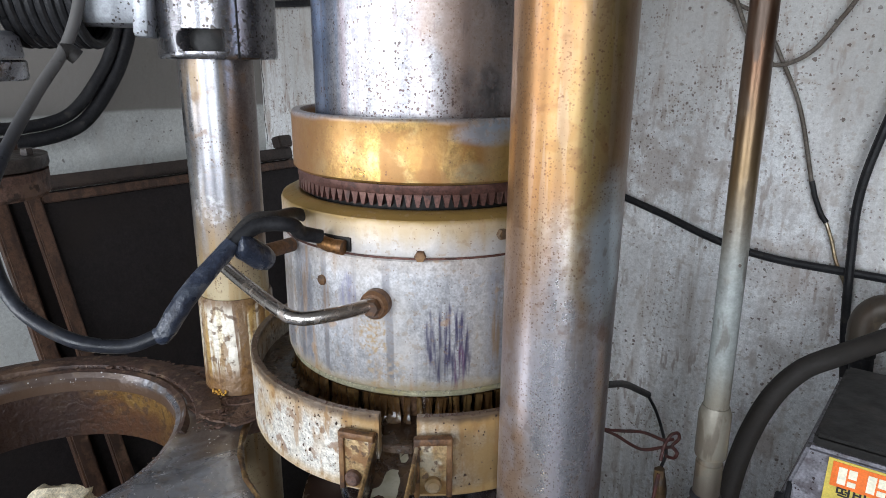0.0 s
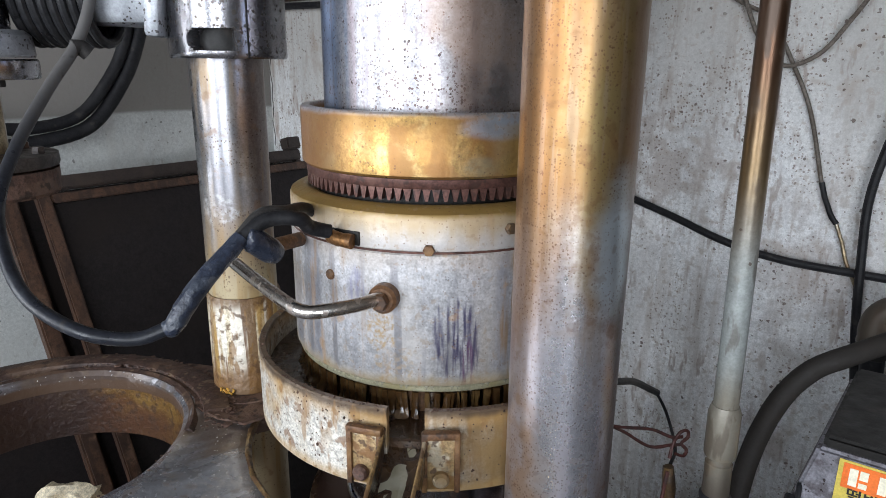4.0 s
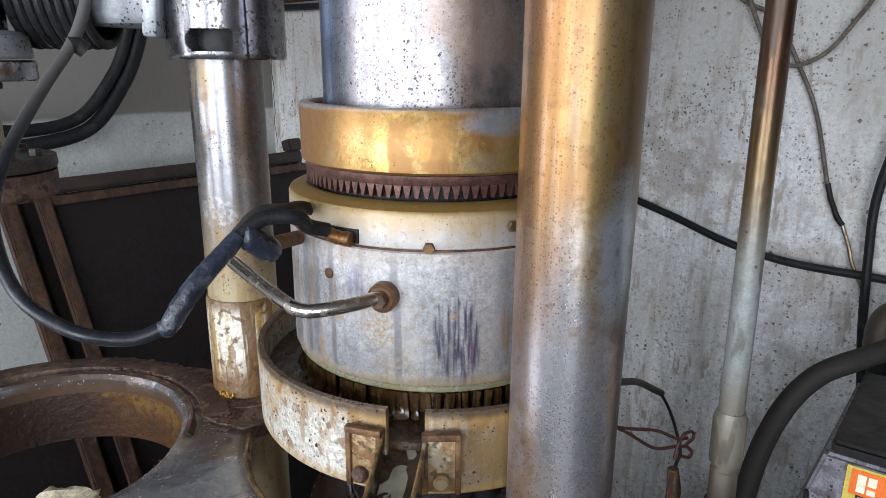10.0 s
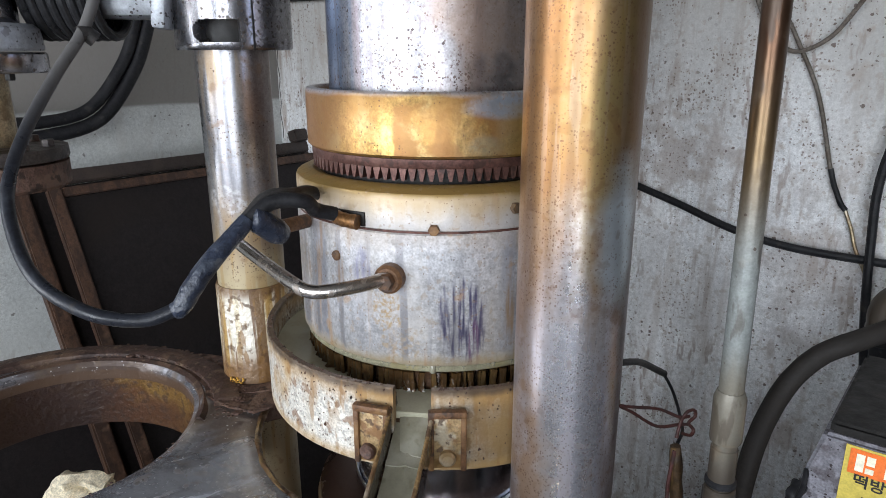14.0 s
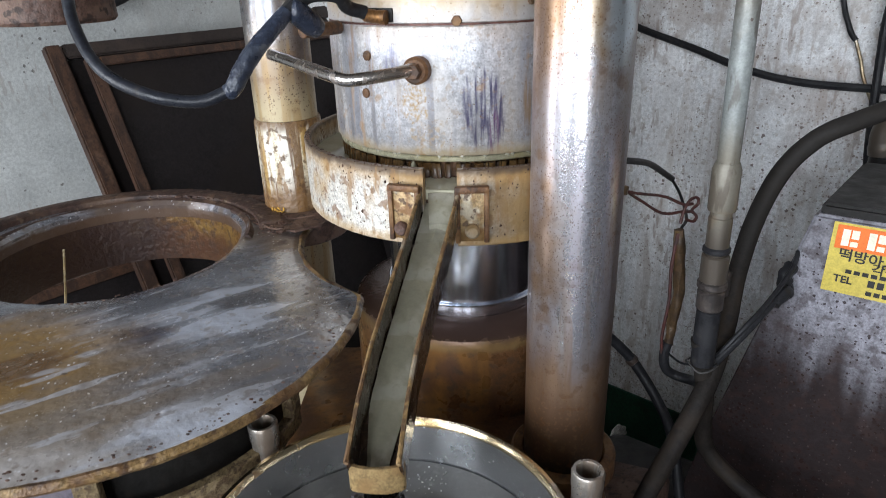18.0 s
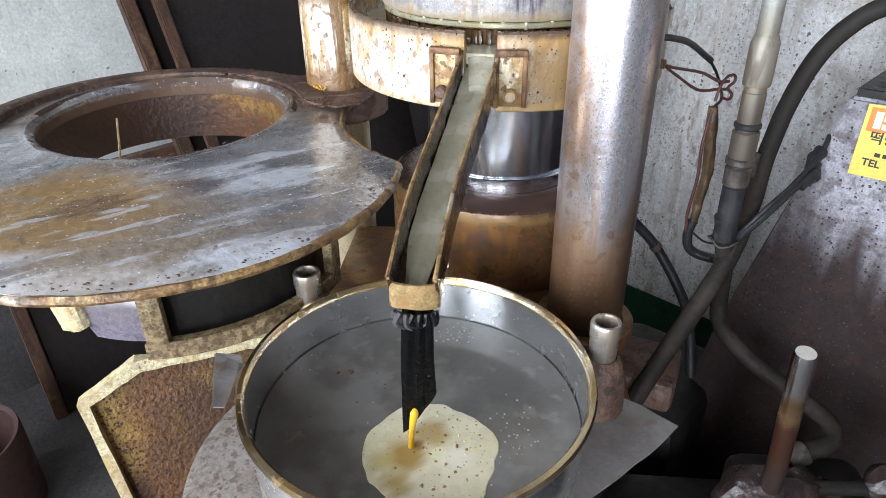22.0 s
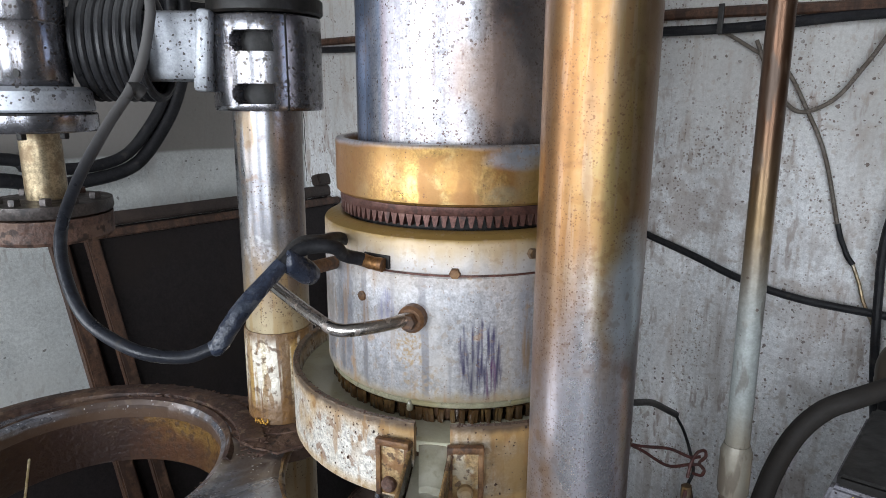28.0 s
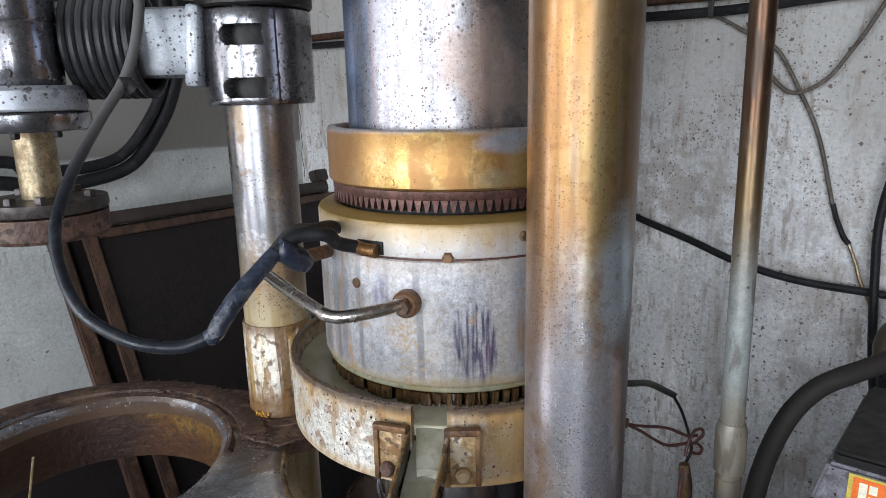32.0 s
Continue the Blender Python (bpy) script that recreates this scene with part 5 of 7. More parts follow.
pipe = thing("riser_pipe", (0.28, -0.255, 0), "grey painted riser pipe browned towards its top", "pipe")
part("pipe_run", rod(pipe_at(0.83), pipe_at(1.75), 0.0116, 32), M["pipe"], pipe)
cpl = part("coupling", tube([pipe_at(1.026), pipe_at(1.029), pipe_at(1.072), pipe_at(1.080)], 0.0152, 28, 1, radii=[(0, 0.95), (0.1, 1), (0.85, 1), (1, 0.82)]), M["pipe"], pipe, "ridged pipe coupling")
for z0, z1, r, m in ((0.982, 1.020, 0.0128, "pipe"), (0.976, 0.984, 0.0150, "rubber"), (0.940, 0.974, 0.0150, "pipe"), (0.932, 0.942, 0.0165, "grime"), (0.905, 0.930, 0.0150, "grime"), (0.83, 0.905, 0.0135, "rubber")):
    part("fitting", rod(pipe_at(z0), pipe_at(z1), r, 28, c=0.002), M[m], pipe)
part("tie_wire", tube([pipe_at(0.828) + Vector((0.018 * math.cos(k * 0.7), 0.018 * math.sin(k * 0.7), 0.003 * (k % 3))) for k in range(10)], 0.0012, 6), M["greyhose"], pipe)

# ---- guard box ----
GA = Vector((0.418, -0.193, 0))
GU, GV = UA, -UB
guard = thing("belt_guard", (0.5, -0.2, 0), "speckled grey sheet steel belt guard with a yellow sticker", "machine guard")


def guard_pt(a, d, z):
    return GA + GU * a + GV * d + Vector((0, 0, z))


def slab(quad_front, depth, vec):
    bm = bmesh.new()
    f = [bm.verts.new(p) for p in quad_front]
    b = [bm.verts.new(Vector(p) + vec * depth) for p in quad_front]
    n = len(f)
    bm.faces.new(f)
    bm.faces.new(list(reversed(b)))
    for i in range(n):
        j = (i + 1) % n
        bm.faces.new((f[i], b[i], b[j], f[j]))
    bmesh.ops.bevel(bm, geom=list(bm.edges), offset=0.004, segments=2, affect="EDGES")
    return bm


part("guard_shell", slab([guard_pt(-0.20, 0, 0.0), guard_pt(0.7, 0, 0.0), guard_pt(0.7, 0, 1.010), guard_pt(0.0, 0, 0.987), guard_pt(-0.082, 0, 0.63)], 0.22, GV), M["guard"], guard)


part("guard_lid", slab([guard_pt(0.004, 0.006, 0.980), guard_pt(0.7, 0.006, 1.003), guard_pt(0.7, 0.006, 1.024), guard_pt(0.004, 0.006, 1.000)], 0.215, GV), M["dark"], guard, "black greasy lid")

# sticker on the guard
sticker = thing("sticker", guard_pt(0.07, -0.002, 0.90), "yellow and orange printed paper sticker on the grey guard", "sticker")
ST0, STW, STH = (0.0225, 0.994), 0.155, 0.088


def st_quad(u0, v0, u1, v1, lift):
    """A strip of the sticker; u to the right, v down, as parts of its size."""
    bm = bmesh.new()
    vs = []
    for lift_ in (lift, lift - 0.0006):
        for u, v in ((u0, v0), (u1, v0), (u1, v1), (u0, v1)):
            vs.append(bm.verts.new(guard_pt(ST0[0] + u * STW, -0.0015 - lift_, ST0[1] - v * STH - u * STW * -0.03)))
    for f in ((0, 1, 2, 3), (7, 6, 5, 4), (0, 4, 5, 1), (1, 5, 6, 2), (2, 6, 7, 3), (3, 7, 4, 0)):
        bm.faces.new([vs[i] for i in f])
    return bm


part("backing", st_quad(0, 0, 1, 1, 0.0), M["yellow"], sticker)
part("heading_band", st_quad(0.03, 0.03, 0.97, 0.36, 0.0008), M["orange"], sticker)
for k, (u, w) in enumerate(((0.07, 0.11), (0.24, 0.11), (0.41, 0.11), (0.58, 0.11), (0.75, 0.11))):
    part("emblem_bar", st_quad(u, 0.08, u + w * 0.45, 0.31, 0.0016), M["cream"], sticker)
    part("emblem_bar", st_quad(u + w * 0.55, 0.08, u + w, 0.20, 0.0016), M["cream"], sticker)
    part("emblem_bar", st_quad(u + w * 0.55, 0.24, u + w, 0.31, 0.0016), M["cream"], sticker)
for v, h, spans in ((0.64, 0.055, ((0.14, 0.42), (0.46, 0.60), (0.66, 0.88))), (0.735, 0.095, ((0.30, 0.48), (0.54, 0.94))), (0.89, 0.06, ((0.30, 0.46), (0.56, 0.92)))):
    for u0, u1 in spans:
        n = max(2, int((u1 - u0) / 0.05))
        for k in range(n):
            part("print_bar", st_quad(u0 + (u1 - u0) * k / n, v, u0 + (u1 - u0) * (k + 0.72) / n, v + h, 0.0008), M["ink"], sticker)


def lettering(body, size, u, v, mat, parent):
    """Words as a mesh on the sticker."""
    cu = bpy.data.curves.new("lettering", "FONT")
    cu.body, cu.size, cu.extrude, cu.offset = body, size, 0.0002, 0.0003
    tmp = new("lettering", cu)
    me = bpy.data.meshes.new_from_object(tmp.evaluated_get(bpy.context.evaluated_depsgraph_get()))
    bpy.data.objects.remove(tmp)
    x, z, y = GU, Vector((0, 0, 1)) + GU * 0.03, -GV
    m = Matrix((x, (Vector((0, 0, 1))), y)).transposed().to_4x4()
    m.translation = guard_pt(ST0[0] + u * STW, -0.0024, ST0[1] - v * STH)
    me.transform(Matrix.Translation(-Vector(parent.location)) @ m)
    me.materials.append(mat)
    ob = new("lettering", me)
    ob.parent = parent
    return ob


lettering("떡방아기계일체", 0.0165, 0.07, 0.495, M["ink"], sticker)
lettering("각종 식품기계", 0.0145, 0.30, 0.605, M["ink"], sticker)
lettering("TEL", 0.0125, 0.07, 0.83, M["ink"], sticker)

# ---- fittings on the cylinder ----
OUT = lambda p: Vector((p[0], p[1], 0)).normalized()
part("seam_bolt", hexhead(polar(0.178, -92.2, 1.230), OUT(polar(1, -92.2, 0)), 0.0062, 0.007), M["rusty"], stack)
part("seam_bolt", hexhead(polar(0.178, -65.0, 1.249), OUT(polar(1, -65, 0)), 0.0062, 0.007), M["ring"], stack)
for a, z in ((-129.0, 1.191), (-131.0, 1.147)):
    p = polar(0.1785, a, z)
    bm = solid([(0, 0), (0.0062, 0), (0.0056, 0.0035), (0.003, 0.0042), (0, 0.0042)], 14)
    bm.transform(Matrix.Translation(p) @ OUT(p).to_track_quat("Z", "Y").to_matrix().to_4x4())
    part("rivet", bm, M["rusty"], stack)
HB = polar(0.1795, -106.6, 1.178)
ho = OUT(HB)
boss = part("handle_boss", rod(HB - ho * 0.004, HB + ho * 0.014, 0.0155, 28, c=0.003), M["rusty"], stack, "rusty boss of the lifting handle")
part("handle_bolt", hexhead(HB + ho * 0.013, ho, 0.0095, 0.009), M["rusty"], boss)
hpts = [HB + ho * 0.008 + Vector((0.004, 0, 0.003)), (-0.075, -0.196, 1.178), (-0.108, -0.207, 1.175), (-0.128, -0.206, 1.1735), (-0.148, -0.194, 1.177), (-0.208, -0.120, 1.184), (-0.250, -0.060, 1.186)]
part("lifting_handle", tube(hpts, 0.0072, 18, 7), M["handle"], stack, "bent steel lifting handle")
# hose slot with a brass end
part("hose_slot", box(polar(0.1778, -121.5, 1.2365), (0.006, 0.036, 0.015), Matrix.Rotation(radians(-121.5), 4, "Z"), 0.001), M["dark"], stack, "dark slot for the hose")
bm = tube([polar(0.186, -126.5, 1.2365), polar(0.1885, -122, 1.2355), polar(0.187, -117.2, 1.2345)], 0.0078, 20, 6, radii=[(0, 0.85), (0.1, 1), (0.2, 0.9), (0.3, 1), (0.4, 0.9), (0.5, 1), (0.6, 0.9), (0.8, 1), (1, 1)])
part("brass_end", bm, material("browned_copper_end", (0.26, 0.13, 0.05), 0.38, 0.8, [("noise", 60, 0.5, 0.64, (0.10, 0.05, 0.025), 0.8, 0.5, 0.4)], bump=0.2), stack, "tarnished brass hose end")
part("plug_boss", rod((-0.150, -0.105, 1.221), (-0.185, -0.150, 1.221), 0.008, 16), M["rusty"], stack)
PL = Vector((-0.1795, -0.168, 1.232))
part("plug", tube([(-0.183, -0.205, 1.248), (-0.177, -0.2, 1.245), (-0.166, -0.19, 1.233), (-0.158, -0.18, 1.224)], 0.0130, 20, 6, radii=[(0, 0.55), (0.12, 0.9), (0.3, 1.0), (0.75, 1.0), (0.95, 0.8), (1, 0.4)]), M["tape"], stack, "taped blue-black plug")

# heating cable from the winch arm to the cylinder
LOOP = [(-0.407, 0.030, 1.530), (-0.404, 0.020, 1.509), (-0.408, -0.000, 1.459), (-0.419, -0.020, 1.418), (-0.432, -0.060, 1.375), (-0.440, -0.120, 1.318), (-0.439, -0.165, 1.268), (-0.419, -0.200, 1.226), (-0.380, -0.235, 1.189), (-0.322, -0.260, 1.168), (-0.274, -0.260, 1.161), (-0.243, -0.255, 1.170)]
cable = thing("heater_cable", (-0.41, 0.0, 1.1), "thick grey heater cable looping down to the cylinder", "cable")
part("cable_run", tube(LOOP, 0.0066, 16, 7, rough=0.04), M["loop"], cable)
part("taped_run", tube([(-0.246, -0.256, 1.169), (-0.238, -0.254, 1.173), (-0.225, -0.245, 1.195), (-0.204, -0.225, 1.222), (-0.186, -0.205, 1.242)], 0.0088, 16, 8, rough=0.12, radii=[(0, 0.85), (0.15, 1.0), (0.5, 1.1), (1, 0.95)]), M["tape"], cable, "cable wrapped in black tape")
part("branch", tube([(-0.188, -0.205, 1.240), (-0.164, -0.192, 1.257), (-0.135, -0.183, 1.256), (-0.128, -0.166, 1.2435), (-0.110, -0.1555, 1.2365)], 0.0076, 14, 7, rough=0.05), M["rubber"], cable)
part("branch", tube([(-0.188, -0.203, 1.243), (-0.171, -0.185, 1.261), (-0.151, -0.165, 1.260), (-0.143, -0.128, 1.255), (-0.134, -0.116, 1.249)], 0.0064, 14, 7, rough=0.05), M["greyhose"], cable)
part("strap", tube([(-0.42, -0.02, 1.418), (-0.415, -0.015, 1.419), (-0.408, -0.01, 1.412)], 0.0095, 14, 4), M["greyhose"], cable)

# ---- winch arm, clamp and screw on the left post ----
arm = thing("clamp_bracket", (LC[0], LC[1], 1.39), "steel clamp and cast arm that carry the screw head", "bracket")
CLZ0, CLZ1 = 1.393, 1.52


def clamp_mesh():
    """A split tube with two pairs of slots facing the front."""
    bm = bmesh.new()
    r0, r1 = 0.0505, 0.0765
    na = 288
    zs = [CLZ0, CLZ0 + 0.003, *[1.416 + 0.00272 * k for k in range(-5, 6)], *[1.485 + 0.00272 * k for k in range(-5, 6)], CLZ1 - 0.003, CLZ1]

    def hole(a, z):
        for zc in (1.416, 1.485):
            dz = abs(z - zc) / 0.0136
            if dz < 1 and 246 + 12 * (1 - math.sqrt(1 - dz * dz)) < a < 292:
                return True
        return False
    grid = {}

    def v(i, j, k):
        key = (i % na, j, k)
        if key not in grid:
            a = radians(360 * (i % na) / na)
            r = (r1 if k else r0) - (0.002 if k and j in (0, len(zs) - 1) else 0)
            grid[key] = bm.verts.new((LC[0] + r * math.cos(a), LC[1] + r * math.sin(a), zs[j]))
        return grid[key]
    full = lambda i, j: not hole(360 * (i + 0.5) / na, (zs[j] + zs[j + 1]) / 2)
    nz = len(zs) - 1
    for i in range(na):
        for j in range(nz):
            if not full(i % na, j):
                continue
            bm.faces.new((v(i, j, 1), v(i + 1, j, 1), v(i + 1, j + 1, 1), v(i, j + 1, 1)))
            bm.faces.new((v(i, j, 0), v(i, j + 1, 0), v(i + 1, j + 1, 0), v(i + 1, j, 0)))
            if j == 0 or not full(i, j - 1):
                bm.faces.new((v(i, j, 0), v(i + 1, j, 0), v(i + 1, j, 1), v(i, j, 1)))
            if j == nz - 1 or not full(i, j + 1):
                bm.faces.new((v(i, j + 1, 0), v(i, j + 1, 1), v(i + 1, j + 1, 1), v(i + 1, j + 1, 0)))
            if not full((i - 1) % na, j):
                bm.faces.new((v(i, j, 0), v(i, j, 1), v(i, j + 1, 1), v(i, j + 1, 0)))
            if not full((i + 1) % na, j):
                bm.faces.new((v(i + 1, j, 0), v(i + 1, j + 1, 0), v(i + 1, j + 1, 1), v(i + 1, j, 1)))
    return bm


clamp = part("clamp", clamp_mesh(), M["clamp"], arm, "polished split clamp with four slots")
part("clamp_backing", lathe(ring_profile(0.0495, 0.053, CLZ0 + 0.006, CLZ1 - 0.006), 64, LC), M["dark"], clamp)
part("split", box(polar(0.0768, 305, 1.4565, LC), (0.0016, 0.0022, 0.126), Matrix.Rotation(radians(305), 4, "Z"), 0), M["dark"], clamp)
part("clamp_cap", lathe(ring_profile(0.0495, 0.080, 1.522, 1.545, 0.003), 64, LC), M["dark"], arm, "black greasy collar over the clamp")
part("arm_bar", box((-0.405, 0.085, 1.478), (0.105, 0.075, 0.092), None, 0.012), M["castarm"], arm, "speckled silver-painted arm")
part("arm_web", box((-0.357, 0.075, 1.472), (0.020, 0.062, 0.108), Matrix.Rotation(radians(6), 4, "Y"), 0.006), M["castarm"], arm)
part("spool_core", rod((-0.54, 0.085, 1.470), (-0.455, 0.085, 1.470), 0.040, 32), M["dark"], arm, "black core under the coiled cable")
coil_pts = []
for k in range(8 * 14 + 1):
    a = 2 * math.pi * k / 14
    coil_pts.append((-0.525 + 0.0122 * k / 14, 0.075 + 0.050 * math.cos(a), 1.478 + 0.068 * math.sin(a)))
part("coiled_cable", tube(coil_pts, 0.0064, 10, 2), M["coil"], arm, "blackened grey cable coiled round the arm")

HEAD = (-0.578, 0.020)
head = thing("screw_head", (HEAD[0], HEAD[1], 1.22), "greasy steel screw head with a flanged foot", "screw press")
part("head_barrel", lathe([(0, 1.424), (0.047, 1.424), (0.049, 1.427), (0.049, 1.50), (0.0475, 1.503), (0.049, 1.506), (0.049, 1.60), (0, 1.60)], 64, HEAD), M["clamp"], head, "shiny steel barrel")
part("head_flange", lathe([(0, 1.392), (0.070, 1.392), (0.072, 1.395), (0.070, 1.418), (0.064, 1.424), (0, 1.424)], 64, HEAD), M["castarm"], head)
part("head_ring", lathe([(0, 1.366), (0.072, 1.366), (0.074, 1.369), (0.074, 1.388), (0.072, 1.3905), (0, 1.3905)], 64, HEAD), M["clamp"], head)
part("set_hole", rod((HEAD[0] + 0.012, HEAD[1] - 0.0460, 1.440), (HEAD[0] + 0.012, HEAD[1] - 0.0482, 1.440), 0.005, 16, c=0.0002), M["dark"], head)
part("screw_shaft", solid([(0, 1.27), (0.026, 1.27), (0.026, 1.366), (0, 1.366)], 40, (HEAD[0], HEAD[1])), M["brass"], head, "worn bronze coloured shaft")
part("foot_plate", lathe([(0, 1.258), (0.079, 1.258), (0.081, 1.262), (0.080, 1.274), (0, 1.276)], 56, HEAD), M["grime"], head, "dirty bolted plate")
part("foot_disc", lathe([(0, 1.222), (0.075, 1.222), (0.079, 1.227), (0.079, 1.255), (0, 1.257)], 56, HEAD), M["crustrim"], head, "brown grease-caked disc")
for a in (230, 300, 10, 80, 150, 265, 330):
    part("foot_bolt", hexhead(polar(0.061, a, 1.274, HEAD), (0, 0, 1), 0.008, 0.009), M["grime"], head)
for a in (285, 330):
    part("ring_bolt", hexhead(polar(0.062, a, 1.366, HEAD), (0, 0, -1), 0.006, 0.008), M["dark"], head)

# ---- things along the panelled wall ----
frame_top = room(0.09, 0.786, 1.128)
down = (room(0.187, 0.762, 0.764) - frame_top).normalized()
along = -UB
front = down.cross(along).normalized()
if front.dot(UA) < 0:
    front = -front
board = thing("framed_board", room(0.35, 0.4, 0), "dark sooty board in a brown wooden frame leaning on the wall", "framed board")


def leaning(x0, x1, y0, y1, d0, d1, origin=None, bev=0.004):
    """A slab on the leaning board; x along the wall, y down the board, d out from it."""
    o = origin or frame_top
    bm = bmesh.new()
    vs = [bm.verts.new(o + along * x + down * y + front * d) for d in (d0, d1) for x, y in ((x0, y0), (x1, y0), (x1, y1), (x0, y1))]
    for f in ((0, 1, 2, 3), (7, 6, 5, 4), (0, 4, 5, 1), (1, 5, 6, 2), (2, 6, 7, 3), (3, 7, 4, 0)):
        bm.faces.new([vs[i] for i in f])
    bmesh.ops.recalc_face_normals(bm, faces=bm.faces)
    if bev:
        bmesh.ops.bevel(bm, geom=list(bm.edges), offset=bev, segments=2, affect="EDGES")
    return bm


part("stile", leaning(0, 0.036, 0, 1.155, 0, 0.03), M["wood"], board, "brown stained stile")
part("rail", leaning(0.037, 0.80, 0, 0.032, 0, 0.03), M["darkwood"], board)
part("stile", leaning(0.765, 0.80, 0.033, 1.155, 0, 0.03), M["darkwood"], board)
part("board", leaning(0.037, 0.764, 0.033, 1.15, 0.004, 0.012, bev=0), M["panel"], board, "soot-black board")
inner_o = frame_top + along * 0.056 + down * 0.042 + front * 0.055
part("inner_stile", leaning(0, 0.028, 0, 1.08, 0, 0.022, inner_o, 0.003), M["wood"], board)
part("inner_rail", leaning(0.029, 0.72, 0, 0.020, 0, 0.022, inner_o, 0.003), M["wood"], board)
part("inner_board", leaning(0.029, 0.72, 0.021, 1.07, 0.002, 0.008, inner_o, 0), M["panel"], board)
part("rail_block", leaning(0.745, 0.80, -0.035, -0.001, 0, 0.04), M["darkwood"], board)

low = thing("low_board", room(0.13, 1.1, 0), "low dark board with a brown wooden edge standing on the floor", "board")
lo = room(0.155, 1.215, 0)


def upright(o, x0, x1, z0, z1, d0, d1, bev=0.003):
    bm = bmesh.new()
    vs = [bm.verts.new(o + along * x + UA * d + Vector((0, 0, z))) for d in (d0, d1) for x, z in ((x0, z0), (x1, z0), (x1, z1), (x0, z1))]
    for f in ((0, 1, 2, 3), (7, 6, 5, 4), (0, 4, 5, 1), (1, 5, 6, 2), (2, 6, 7, 3), (3, 7, 4, 0)):
        bm.faces.new([vs[i] for i in f])
    bmesh.ops.recalc_face_normals(bm, faces=bm.faces)
    if bev:
        bmesh.ops.bevel(bm, geom=list(bm.edges), offset=bev, segments=2, affect="EDGES")
    return bm


part("edge_post", upright(lo, 0, 0.03, 0, 0.62, 0, 0.03), M["wood"], low)
part("face", upright(lo, 0.031, 0.62, 0, 0.60, 0.002, 0.02), M["panel"], low)
part("top_rail", upright(lo, 0.031, 0.62, 0.601, 0.63, 0, 0.03), M["wood"], low)

# Slab added to keep the gap beside the corner dark
corner = thing("corner_dark_filler", room(0.16, 0.03, 0), "added dark slab that covers a pale gap in the room corner", "board")
bm = bmesh.new()
vs = [bm.verts.new(room(a_, b_, z_)) for z_ in (0.0, 0.95) for a_, b_ in ((0.10, 0.012), (0.42, 0.012), (0.42, 0.030), (0.10, 0.030))]
for f in ((0, 3, 2, 1), (4, 5, 6, 7), (0, 1, 5, 4), (1, 2, 6, 5), (2, 3, 7, 6), (3, 0, 4, 7)):
    bm.faces.new([vs[i] for i in f])
part("face", bm, M["panel"], corner)

drum = thing("floor_drum", (-1.115, -0.13, 0), "dark reddish brown drum on the concrete floor", "drum")
part("drum_shell", lathe([(0, 0), (0.125, 0), (0.128, 0.01), (0.130, 0.20), (0.127, 0.21), (0.118, 0.205), (0.115, 0.02), (0, 0.02)], 48, (-1.115, -0.13)), material("dark_red_brown_drum", (0.034, 0.013, 0.011), 0.6, 0.0, [("noise", 20, 0.5, 0.66, (0.030, 0.017, 0.015), 0.7, 0.6, 0.0)], bump=0.3), drum)

hoses = thing("wall_hose", room(0.08, 0.6, 1.2), "black rubber hose looped along the cream wall", "hose")
part("hose_run", tube([room(0.07, 1.30, 1.30), (-0.987, 0.495, 1.270), (-0.948, 0.542, 1.247), (-0.882, 0.621, 1.237), (-0.814, 0.702, 1.259), (-0.764, 0.761, 1.339), (-0.735, 0.795, 1.42), (-0.722, 0.81, 1.52), (-0.72, 0.82, 1.75)], 0.0135, 14, 7), M["rubber"], hoses)
part("hose_run", tube([room(0.06, 1.32, 1.255), (-1.0, 0.49, 1.225), (-0.95, 0.55, 1.205), (-0.882, 0.63, 1.205), (-0.80, 0.72, 1.235), (-0.742, 0.785, 1.335), (-0.712, 0.82, 1.43), (-0.70, 0.84, 1.52), (-0.70, 0.85, 1.75)], 0.016, 14, 7), M["rubber"], hoses)
for nm, bb, zz, r in (("wall_cable", 0.0, 1.585, 0.011), ("wall_cable", 0.0, 1.625, 0.014)):
    t1 = thing(nm, room(0.03, 0.3, zz), "dusty black cable fixed along the cream wall", "cable")
    part("cable_run", tube([room(0.02, 1.3, zz + 0.01), room(0.02, 0.9, zz + 0.004), room(0.02, 0.5, zz - 0.004), room(0.02, 0.06, zz)], r, 10, 6), M["rubber"], t1)

M["crack"] = material("dark_plaster_crack", (0.06, 0.05, 0.045), 0.9, 0.0)
crack = thing("wall_crack", room(0.007, 0.004, 1.25), "thin dark crack running down the corner of the white wall", "crack")
part("line", tube([room(0.007 + 0.003 * math.sin(k * 2.1) + 0.002 * math.sin(k * 5.3), 0.0006, 1.41 - 0.025 * k) for k in range(12)], 0.0013, 5, 2, rough=0.5), M["crack"], crack)

# ---- things along the splashed wall ----


def wall_line(name, label, pts, r, mat, out=0.012, category="cable"):
    t1 = thing(name, pts[len(pts) // 2], label, category)
    part("cable_run", tube(pts, r, 10, 7), mat, t1)
    return t1


def on_wall(a, z, off):
    return room(a, off, z)


